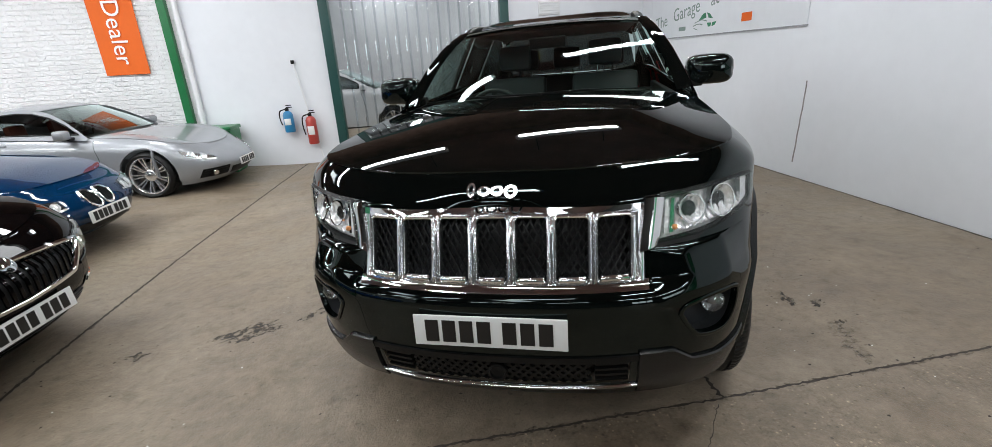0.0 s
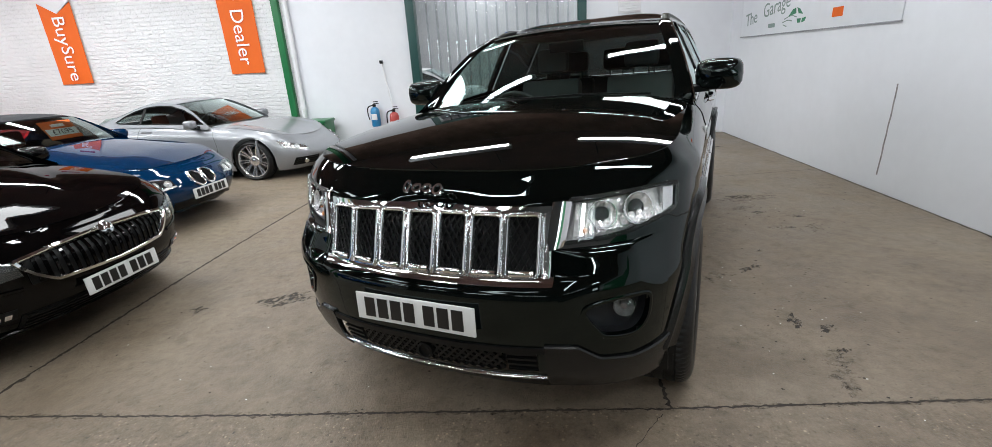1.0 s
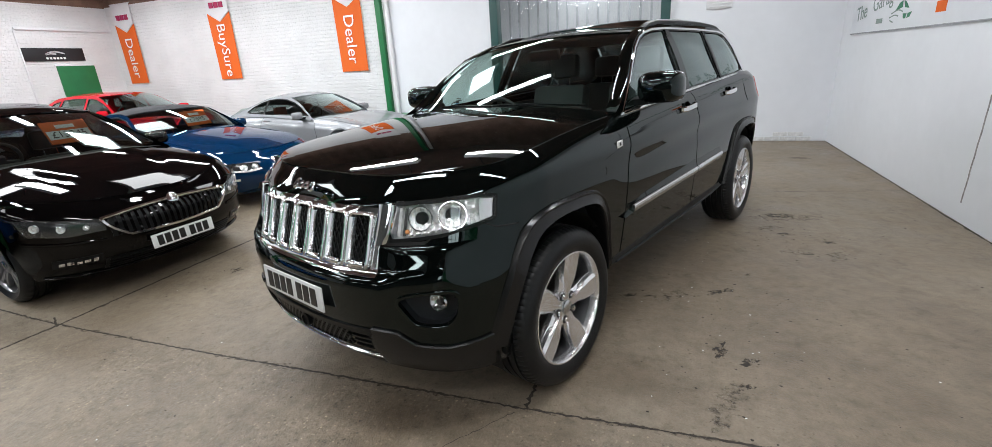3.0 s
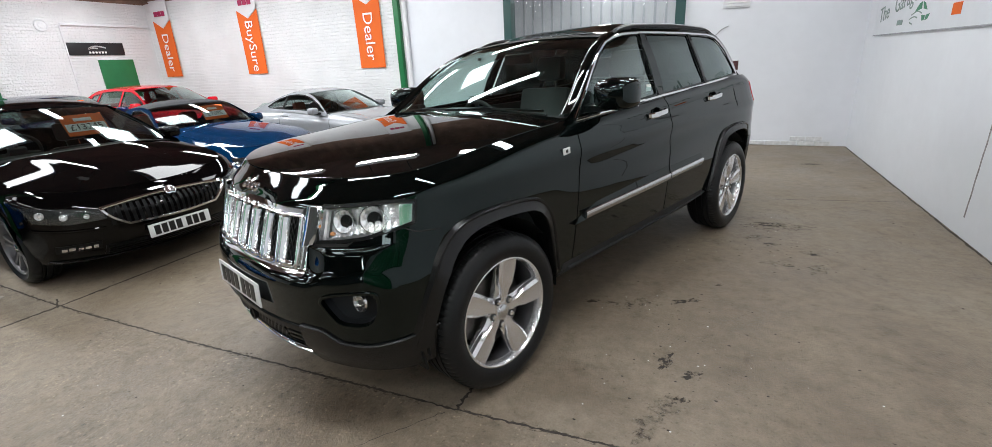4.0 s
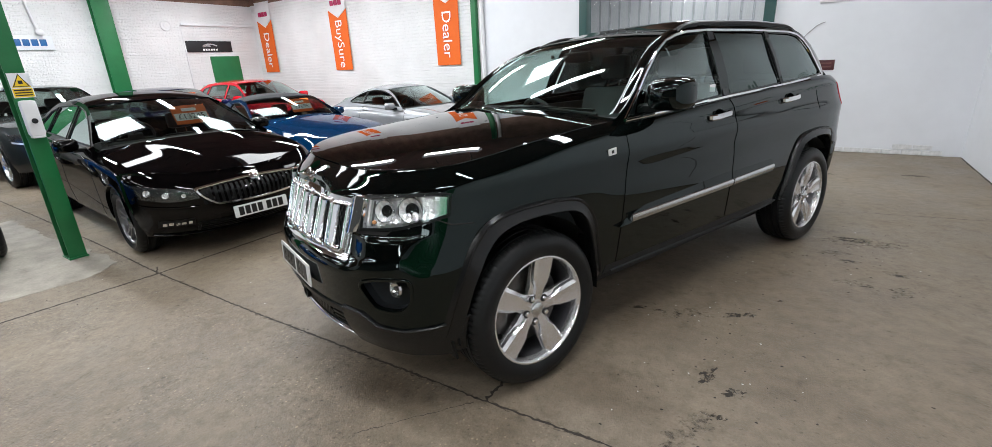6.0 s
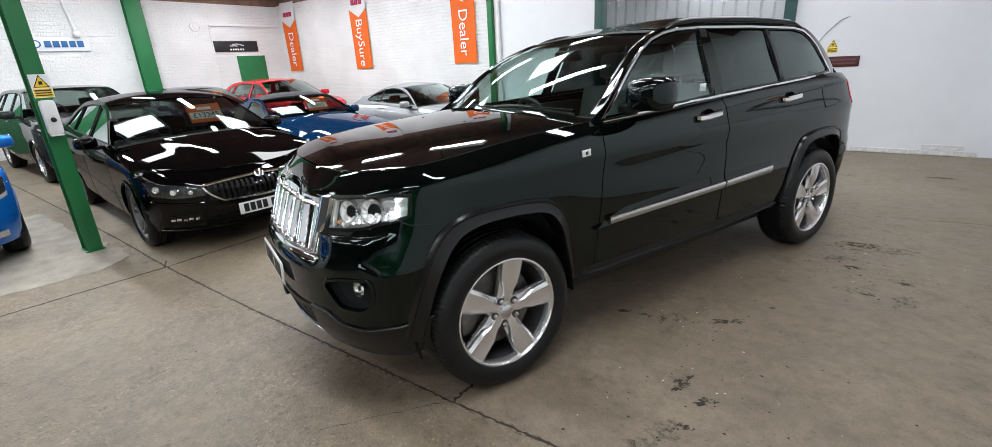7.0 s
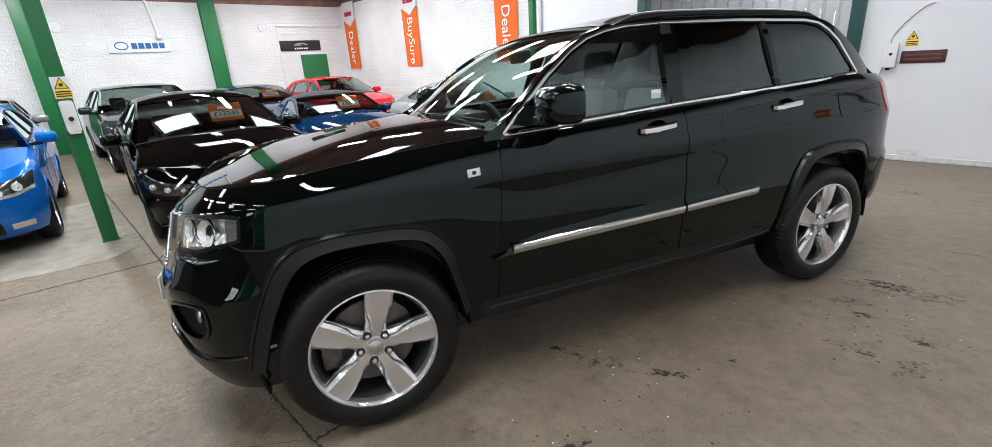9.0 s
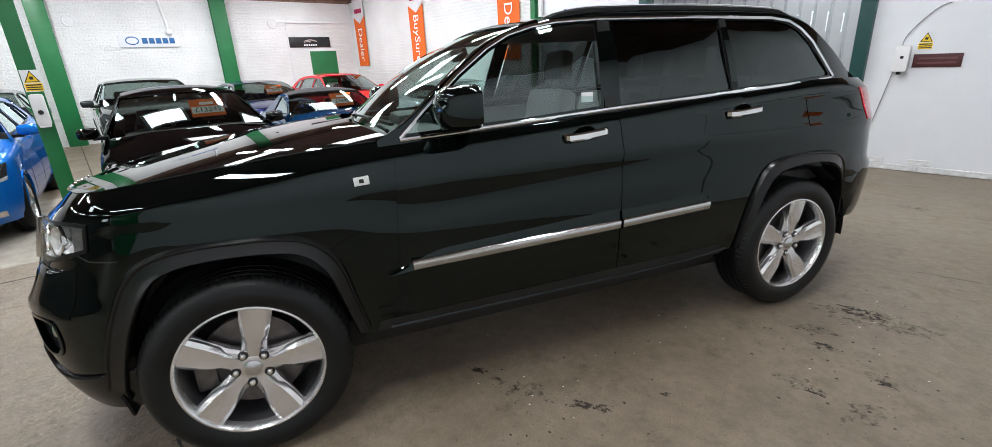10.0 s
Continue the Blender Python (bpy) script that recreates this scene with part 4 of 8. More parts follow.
part("floor_pan", bm, DARK_SHELL, jeep)


def sweep_flare(out, inn, side, n=44):
    """A satin wheel-arch moulding: flat to the body, a rounded ridge, and a lip turned in."""
    a, b = along(out, n, True), along(inn, n, True)
    bm = bmesh.new()
    rows = []
    for p, q in zip(a, b):
        row = []
        for t, lift in ((-0.10, -0.008), (0.0, 0.012), (0.07, 0.021), (0.15, 0.021), (0.24, 0.015), (0.55, 0.019), (0.80, 0.026), (0.92, 0.030), (1.0, 0.024), (1.02, 0.0), (1.02, -0.07)):
            c = p.lerp(q, t)
            s = JEEP.s_of_y(c.x)
            if c.x < JEEP.YC:
                s = jy(c.x, c.y)
            v = JEEP.P(s, c.y, 0.0)
            row.append(Vector((side * (v.x + lift), c.x, c.y)))
        rows.append(row)
    if side < 0:
        rows.reverse()
    grid_mesh(bm, rows)
    bmesh.ops.recalc_face_normals(bm, faces=bm.faces)
    return bm


for side in (1, -1):
    part("wheel_arch_moulding", sweep_flare(FLARE_F_OUT, FLARE_F_IN, side), FLARE, jeep, label="satin black wheel arch moulding")
    part("wheel_arch_moulding", sweep_flare(FLARE_R_OUT, FLARE_R_IN, side), FLARE, jeep)
wheel_well(jeep, 0.02, 0.40, 0.435, 0.34, 0.90)
wheel_well(jeep, 2.945, 0.40, 0.435, 0.34, 0.90)
for y, t in ((0.01, 1.36), (2.888, 1.45)):
    for side in (1, -1):
        wheel(jeep, (side * 0.800, y, 0.385), side, 0.382, 0.266, 0.255, "five_wide", ALLOY, turn=t)

# bonnet
J_HOOD_S = jx(0.70, 1.03)
bm = hood_mesh(JEEP, J_HOOD_S, 0.52, 0.66, lambda r: 0.004 + 0.052 * r * (1.35 - 0.35 * r), nk=64, nr=64, off=0.003, bias=1.5)
part("bonnet", bm, BLACK_PAINT, jeep)
for side in (1, -1):
    bm = bmesh.new()
    lathe(bm, [(0.0005, 0.014), (0.008, 0.013), (0.012, 0.006), (0.014, 0.0)], 12, axis="Z")
    moved(bm, pose(side * 0.27, 0.22, 1.214))
    part("washer_jet", bm, SATIN, jeep)

# cowl and wipers
J_CANT = [(0.60, 1.205), (0.70, 1.258), (0.985, 1.462), (1.185, 1.575), (1.42, 1.650), (1.75, 1.684), (2.3, 1.687), (2.88, 1.672), (3.11, 1.622), (3.28, 1.50), (3.47, 1.335), (3.55, 1.292)]
j_cant = curve1(J_CANT)


def j_cowl(k):
    return Vector((k * 0.80, 0.515 + 0.145 * k * k, 1.252 - 0.045 * k * k))


def j_screen(r, k):
    """The windscreen: r from the cowl to the header, k across; its edges follow the curved pillars."""
    z = 1.222 + 0.424 * r
    lo, hi = 0.6, 1.6
    for _ in range(22):
        m = (lo + hi) / 2
        lo, hi = (m, hi) if j_cant(m) < z else (lo, m)
    e = Vector((JEEP.xg(z) - 0.034, lo + 0.014 + 0.045 * (1 - r) ** 2, z))
    bow = 0.040 * 4 * r * (1 - r)
    c = Vector((0, 0.585 + 0.745 * r - 0.5 * bow, 1.240 + 0.428 * r + 0.86 * bow))
    a = abs(k) ** 2.2
    return Vector((k * e.x, c.y + (e.y - c.y) * a, c.z + (e.z - c.z) * a))


def j_screen_low(k):
    return j_screen(0, k)


def j_header(k):
    return j_screen(1, k)


part("cowl_panel", span(lambda k: j_cowl(k) + Vector((0, -0.02, -0.025)), lambda k: j_screen_low(k) + Vector((0, 0.01, -0.012)), 24, 3, thick=0.02), SATIN, jeep)
bm = bmesh.new()
grid_mesh(bm, [[j_screen(i / 20, -1 + j / 18) for j in range(37)] for i in range(21)])
part("windscreen", bm, GLASS, jeep, label="clear laminated windscreen")
for side in (1, -1):
    rows = []
    for i in range(25):
        r = i / 24
        q = j_screen(r, 0.935)
        e = j_screen(r, 1.0)
        g = JEEP.G(e.y, j_cant(e.y) - 0.004)
        row = [q + Vector((0, -0.002, 0.002)), q.lerp(e, 0.5) + Vector((0, -0.010, 0.012)), e + Vector((0.004, -0.010, 0.014)), e.lerp(g, 0.55) + Vector((0.010, -0.004, 0.012)), g + Vector((0.003, 0, -0.004))]
        rows.append([Vector((side * v.x, v.y, v.z)) for v in row])
    bm = bmesh.new()
    grid_mesh(bm, rows)
    bmesh.ops.recalc_face_normals(bm, faces=bm.faces)
    part("windscreen_pillar", bm, BLACK_PAINT, jeep)
bm = bmesh.new()
grid_mesh(bm, [[j_screen(0.955 + 0.045 * i / 3, -1 + j / 14) + Vector((0, -0.003, 0.005)) for j in range(29)] for i in range(4)])
part("windscreen_top_band", bm, DARK_SHELL, jeep)
for a, b in (((-0.70, 0.72, 1.236), (0.02, 0.60, 1.258)), ((-0.10, 0.605, 1.256), (0.62, 0.70, 1.244))):
    bm = bmesh.new()
    p, q = Vector(a), Vector(b)
    sweep(bm, [p, p.lerp(q, 0.5) + Vector((0, -0.02, 0.012)), q], [(-0.012, -0.004), (-0.012, 0.008), (0.012, 0.008), (0.012, -0.004)])
    cyl(bm, p.lerp(q, 0.5) + Vector((0, -0.02, 0.012)), q + Vector((0.05, -0.03, -0.02)), 0.009, 8)
    part("wiper", bm, SATIN, jeep)

# greenhouse
W_FRONT = [(0.715, 1.222), (0.825, 1.305), (0.985, 1.425), (1.135, 1.522), (1.25, 1.577), (1.37, 1.609), (1.50, 1.630), (1.705, 1.642), (1.632, 1.263), (1.28, 1.243)]
W_REAR = [(1.735, 1.263), (1.805, 1.642), (2.05, 1.643), (2.465, 1.636), (2.425, 1.290), (2.05, 1.275)]
W_QUART = [(2.465, 1.293), (2.508, 1.634), (2.85, 1.626), (2.96, 1.608), (3.03, 1.570), (3.09, 1.505), (3.205, 1.320), (2.85, 1.306)]
for side in (1, -1):
    bm = greenhouse_side(JEEP, J_CANT, 0.60, 3.55, [W_FRONT, W_REAR, W_QUART], side, dy=0.02, nz=22)
    part("window_frame", bm, BLACK_PAINT, jeep)
    for nm, w, g in (("front_door_window", W_FRONT, GLASS_SIDE), ("rear_door_window", W_REAR, GLASS_DARK), ("quarter_window", W_QUART, GLASS_DARK)):
        part(nm, pane(JEEP, w, side), g, jeep)
    # bright surround: one loop round all three panes
    loop = [(0.690, 1.205), (0.80, 1.300), (0.970, 1.437), (1.122, 1.537), (1.24, 1.593), (1.365, 1.626), (1.50, 1.646), (1.75, 1.657), (2.3, 1.656), (2.85, 1.642), (2.975, 1.623), (3.05, 1.580), (3.115, 1.510), (3.235, 1.312), (3.20, 1.302)]
    low = [(3.20, 1.302), (2.80, 1.288), (2.4, 1.272), (2.05, 1.258), (1.70, 1.246), (1.28, 1.226), (0.90, 1.208), (0.690, 1.200)]
    part("window_surround", outline_trim(JEEP, loop, side, 0.017, 0.009, closed=False), CHROME, jeep, label="bright chrome window surround")
    part("waist_moulding", outline_trim(JEEP, low, side, 0.016, 0.009, closed=False), CHROME, jeep)
    bm = bmesh.new()
    pts = [JEEP.G(y, z, side, 0.002) for y, z in ((1.684, 1.250), (1.752, 1.645))]
    sweep(bm, pts, [(-0.034, -0.004), (-0.034, 0.005), (0.034, 0.005), (0.034, -0.004)], normals=[Vector((side, 0, 0.4)).normalized()] * 2)
    part("door_pillar", bm, FLARE, jeep)
    bm = bmesh.new()
    pts = [JEEP.G(y, z, side, 0.002) for y, z in ((2.443, 1.277), (2.487, 1.644))]
    sweep(bm, pts, [(-0.022, -0.004), (-0.022, 0.004), (0.022, 0.004), (0.022, -0.004)], normals=[Vector((side, 0, 0.4)).normalized()] * 2)
    part("door_pillar", bm, SATIN, jeep)
    # roof bars
    pts = along([(1.42, -0.008), (1.50, 0.010), (1.62, 0.020), (2.2, 0.026), (2.85, 0.020), (2.97, 0.010), (3.05, -0.008)], 30, True)
    cz = j_cant
    P = [Vector((side * (JEEP.xg(cz(p.x)) - 0.035), p.x, cz(p.x) - 0.004 + p.y)) for p in pts]
    bm = sweep(bmesh.new(), P, [(-0.022, -0.012), (-0.024, 0.006), (-0.012, 0.014), (0.012, 0.014), (0.024, 0.006), (0.022, -0.012)])
    part("roof_rail", bm, SATIN, jeep, label="black roof rail with bright top")
    bm = sweep(bmesh.new(), [p + Vector((0, 0, 0.015)) for p in P[3:-3]], [(-0.010, -0.002), (-0.010, 0.003), (0.010, 0.003), (0.010, -0.002)])
    part("roof_rail_strip", bm, CHROME, jeep)
    for k in (4, 26):
        bm = boxed(-0.02, 0.02, -0.05, 0.05, -0.04, 0.0, 0.01, m=Matrix.Translation(P[k] + Vector((0, 0, -0.004))))
        part("roof_rail_foot", bm, SATIN, jeep)

cz = j_cant
rows = []
zr = curve1([(1.33, 1.676), (1.5, 1.716), (1.8, 1.742), (2.2, 1.750), (2.75, 1.742), (3.06, 1.712), (3.28, 1.655), (3.55, 1.58)])
for i in range(31):
    r = i / 30
    row = []
    for j in range(31):
        k = -1 + 2 * j / 30
        y = j_header(k).y * (1 - r) + (3.15 - 0.05 * k * k) * r
        edge = cz(y) if y < 3.05 else max(cz(y), 1.635 - 0.35 * (y - 3.05))
        rx = JEEP.G(y, edge).x + 0.002
        z = edge + (zr(y) - edge) * (1 - abs(k) ** 6)
        b_ = clamp(r / 0.22, 0, 1)
        z = (j_header(k).z + 0.006) * (1 - b_) + z * b_ if r < 0.22 else z
        row.append(Vector((k * rx, y, z)))
    rows.append(row)
bm = bmesh.new()
vs = grid_mesh(bm, rows)
skirted(bm, vs, lambda v: v.co + Vector((0, 0, -0.03)))
part("roof", bm, BLACK_PAINT, jeep)
part("rear_window", span(lambda k: Vector((k * 0.70, 3.62 - 0.06 * k * k, 1.27)), lambda k: Vector((k * 0.60, 3.145 - 0.05 * k * k, 1.675 - 0.05 * k * k)), 16, 8, thick=0.0), GLASS_DARK, jeep)

# doors, sills, mouldings
for side in (1, -1):
    sy = JEEP.s_of_y
    fd = part("front_door", JEEP.patch([(sy(0.600), 0.455), (sy(1.690), 0.465)], [(sy(0.655), 1.180), (sy(1.694), 1.226)], 40, 30, 0.003, 0.010, side), BLACK_PAINT, jeep)
    rd = part("rear_door", JEEP.patch([(sy(1.702), 0.465), (sy(2.375), 0.470)], [(sy(1.706), 1.226), (sy(2.470), 1.258)], 30, 30, 0.003, 0.010, side), BLACK_PAINT, jeep)
    for door, line in ((fd, [(sy(0.674), 0.694), (sy(1.688), 0.707)]), (rd, [(sy(1.704), 0.708), (sy(2.235), 0.722)])):
        lo = along([(line[0][0] - 0.10 * (door == fd), line[0][1] - 0.030), (line[1][0], line[1][1] - 0.03)], 24)
        hi = along([(line[0][0] - 0.095 * (door == fd), line[0][1] - 0.022 + 0.085 * (door == rd)), (line[0][0] + 0.12, line[0][1] + 0.045 + 0.020 * (door == rd)), (line[1][0], line[1][1] + 0.075 - 0.02 * (door == rd))], 24)
        bm = bmesh.new()
        rows = [[JEEP.P(p.lerp(q, v).x, p.lerp(q, v).y, o) for v, o in ((0, 0.0), (0.02, 0.020), (0.3, 0.0195), (0.65, 0.0125), (1, 0.0035))] for p, q in zip(lo, hi)]
        grid_mesh(bm, [[Vector((side * v.x, v.y, v.z)) for v in row] for row in rows])
        bmesh.ops.recalc_face_normals(bm, faces=bm.faces)
        part("door_moulding_base", bm, BLACK_PAINT, door)
        part("door_moulding", JEEP.strip(line, 0.040, 0.012, 24, side, lift=0.016), SATIN_CHROME, door, label="bright satin chrome door moulding")
        bm = bmesh.new()
        rows = [[JEEP.P(p.x, p.y + dz, o) for dz, o in ((0.010, 0.0290), (0.016, 0.0285), (0.0205, 0.0240), (0.0225, 0.016))] for p in along(line, 24)]
        grid_mesh(bm, [[Vector((side * v.x, v.y, v.z)) for v in row] for row in rows])
        bmesh.ops.recalc_face_normals(bm, faces=bm.faces)
        part("moulding_edge", bm, CHROME_RIB, door, label="polished upper edge of the moulding")
    for door, y0, z0 in ((fd, 1.40, 1.150), (rd, 2.335, 1.178)):
        h = new("door_handle")
        h.parent = door
        p = JEEP.P(sy(y0 + 0.11), z0)
        h.matrix_local = pose(side * p.x, y0 + 0.11, z0, 0, 0, 0)
        pts = along([(-0.105, 0.010), (-0.09, 0.034), (-0.04, 0.043), (0.04, 0.043), (0.09, 0.034), (0.108, 0.010)], 20, True)
        P = [Vector((side * q.y, q.x, q.x * 0.06)) for q in pts]
        part("grip", sweep(bmesh.new(), P, [(-0.017, -0.008), (-0.017, 0.002), (-0.010, 0.008), (0.010, 0.008), (0.017, 0.002), (0.017, -0.008)], normals=[Vector((side, 0, 0))] * len(P)), CHROME, h, label="chrome door handle")
        bm = bmesh.new()
        lathe(bm, [(0.0005, 0.004), (0.032, 0.0045), (0.045, 0.007), (0.048, 0.004)], 24)
        moved(bm, Matrix.Diagonal((side, 1.25, 0.8, 1)))
        part("grip_recess", bm, BLACK_PAINT, h)
    # near-black sheet that stands in for the shaded gap above the sill bead
    part("sill_gap_shade", JEEP.patch([(sy(0.50), 0.405), (sy(2.40), 0.405)], [(sy(0.52), 0.450), (sy(2.38), 0.460)], 30, 5, 0.002, 0.02, side), DARK_SHELL, jeep)
    part("sill_bead", JEEP.strip([(sy(0.56), 0.412), (sy(1.30), 0.409), (sy(1.80), 0.404), (sy(2.20), 0.412), (sy(2.42), 0.432)], 0.011, 0.012, 40, side), POCKET, jeep, label="grey rounded edge along the sill")
    # badge on the wing
    p = JEEP.P(sy(0.515), 1.070)
    bd = part("wing_badge", boxed(-0.002, 0.004, -0.029, 0.029, -0.017, 0.017, 0.003, m=pose(side * (p.x + 0.003), p.y, p.z, 4)), PLATE_WHITE, jeep, label="small white rectangular badge")
    part("badge_mark", boxed(-0.001, 0.0055, -0.009, 0.009, -0.008, 0.008, 0.002, m=pose(side * (p.x + 0.003), p.y, p.z, 4)), PRINT_BLACK, bd)
    # fuel flap outline on the near side only
    if side > 0:
        part("fuel_flap", JEEP.patch([(sy(2.905), 1.065), (sy(3.055), 1.065)], [(sy(2.905), 1.205), (sy(3.055), 1.205)], 10, 10, 0.0025, 0.004, side), BLACK_PAINT, jeep)
    # tail lamp wrapping the rear corner
    part("tail_lamp", JEEP.patch([(sy(3.30), 1.06), (JEEP.S2 + 0.45, 1.05)], [(sy(3.27), 1.240), (JEEP.S2 + 0.50, 1.215)], 20, 6, 0.004, 0.012, side), TAIL_RED, jeep, label="red tail lamp")
    wing_mirror(jeep, 0.80, 0.90, 1.315, side, BLACK_PAINT, w=0.245, h=0.168, d=0.17, out=0.03)

# nose: grille, lamps, bumper parts
def slat_grid(car, x0, x1, z0, z1, dx, off, bar=0.0035, slope=1.7, both=True):
    """A diamond mesh of thin bars lying in the nose's surface."""
    bm = bmesh.new()
    step = dx
    h = z1 - z0
    run = h / slope
    for sgn in ((1, -1) if both else (1,)):
        k = x0 - run
        while k < x1 + run:
            a, b = (k, z0), (k + run * sgn, z1)
            t0, t1 = 0.0, 1.0
            d = b[0] - a[0]
            if abs(d) > 1e-6:
                lo, hi = sorted(((x0 - a[0]) / d, (x1 - a[0]) / d))
                t0, t1 = max(0, lo), min(1, hi)
            if t1 - t0 > 0.02:
                pts = []
                for i in range(5):
                    t = t0 + (t1 - t0) * i / 4
                    x, z = a[0] + d * t, a[1] + h * t
                    s = car.s_of_x(x, z)
                    pts.append(car.P(s, z, off))
                sweep(bm, pts, [(-bar, -bar), (-bar, bar), (bar, bar), (bar, -bar)], normals=[Vector((0, -1, 0))] * len(pts))
            k += step
    return bm


gr = new("grille")
gr.parent = jeep
gx, gz0, gz1 = GRILLE
bars = 7
pitch, slot = 0.1305, 0.110
z_lo, z_hi = 0.760, 0.964


def front_patch(x0, x1, z0, z1, off, skirt, nu=6, nv=6, car=JEEP):
    return car.patch([(car.s_of_x(x0, z0), z0), (car.s_of_x(x1, z0), z0)], [(car.s_of_x(x0, z1), z1), (car.s_of_x(x1, z1), z1)], nu, nv, off, skirt)


part("grille_top_bar", front_patch(-gx, gx, z_hi, gz1, 0.001, 0.03, 40, 3), CHROME, gr)
part("grille_bottom_bar", front_patch(-gx, gx, gz0, z_lo, 0.002, 0.03, 40, 3), CHROME, gr, label="bright chrome lower grille bar")
edges = [-gx] + [v for i in range(bars) for v in ((i - 3) * pitch - slot / 2, (i - 3) * pitch + slot / 2)] + [gx]
for a, b in zip(edges[::2], edges[1::2]):
    rows = []
    inner = abs(a) < gx - 0.001 and abs(b) < gx - 0.001
    a, b = (a - 0.004, b + 0.004) if inner else (a, b)
    for j in range(13):
        z = z_lo - 0.004 + (z_hi - z_lo + 0.008) * j / 12
        fade = clamp((z_hi + 0.004 - z) / 0.02, 0, 1) ** 0.5 if inner else 0.15
        rows.append([JEEP.P(jx(a + (b - a) * u, z), z, -0.022 + (0.024 + 0.006 * fade) * v) for u, v in ((0, 0), (0.08, 0.32), (0.16, 0.62), (0.24, 0.88), (0.31, 0.97), (0.4, 1), (0.6, 1), (0.69, 0.97), (0.76, 0.88), (0.84, 0.62), (0.92, 0.32), (1, 0))])
    bm = bmesh.new()
    grid_mesh(bm, rows)
    bmesh.ops.recalc_face_normals(bm, faces=bm.faces)
    part("grille_bar", bm, CHROME_RIB, gr)
for i in range(bars):
    xc = (i - 3) * pitch
    sl = new("grille_slot")
    sl.parent = gr
    ring = []
    for cx, cz_, a0 in ((slot / 2 - 0.016, z_hi - 0.016, 0), (-slot / 2 + 0.016, z_hi - 0.016, 90), (-slot / 2 + 0.016, z_lo + 0.016, 180), (slot / 2 - 0.016, z_lo + 0.016, 270)):
        for q in range(6):
            a = radians(a0 + 18 * q)
            ring.append((xc + cx + 0.016 * math.cos(a), cz_ + 0.016 * math.sin(a)))
    pts = [JEEP.P(jx(x, z), z, 0.006) for x, z in ring]
    part("slot_frame", sweep(bmesh.new(), pts, [(-0.007, -0.036), (-0.007, 0.004), (-0.003, 0.010), (0.002, 0.011), (0.006, 0.006), (0.008, -0.010)], closed=True, normals=[Vector((0, -1, 0))] * len(pts)), CHROME_RIB, sl, label="chrome slot frame")
    pts = [JEEP.P(jx(xc + u * (slot / 2 - 0.016), z_lo + 0.010), z_lo + 0.010, 0.014 - 0.006 * u * u) for u in (-1, -0.9, -0.6, -0.3, 0, 0.3, 0.6, 0.9, 1)]
    part("slot_foot", sweep(bmesh.new(), pts, [(0.013 * math.cos(2 * math.pi * k / 10), 0.013 * math.sin(2 * math.pi * k / 10)) for k in range(10)], normals=[Vector((0, -1, 0))] * 9), CHROME, sl)
    part("slot_mesh", slat_grid(JEEP, xc - slot / 2, xc + slot / 2, z_lo, z_hi, 0.026, -0.018), SATIN, sl, smooth=False)
    part("slot_back", front_patch(xc - slot / 2, xc + slot / 2, z_lo, z_hi, -0.045, 0.0, 3, 3), DARK_SHELL, sl)

# raised emblem on the bonnet lip, as plain open shapes
em = new("bonnet_emblem")
em.parent = jeep
for x, w_, h_, dz in ((-0.066, 0.022, 0.046, 0.003), (-0.022, 0.034, 0.030, -0.002), (0.022, 0.034, 0.030, -0.002), (0.068, 0.034, 0.040, -0.006)):
    pts = [Vector((x + w_ / 2 * math.cos(2 * math.pi * k / 16), 0, dz + h_ / 2 * math.sin(2 * math.pi * k / 16))) for k in range(16)]
    bm = sweep(bmesh.new(), pts, [(-0.0042, -0.005), (-0.0042, 0.004), (0.0042, 0.004), (0.0042, -0.005)], closed=True, normals=[Vector((0, -1, 0))] * 16)
    moved(bm, pose(0, -0.687, 1.054, -48))
    part("emblem_ring", bm, CHROME, em)

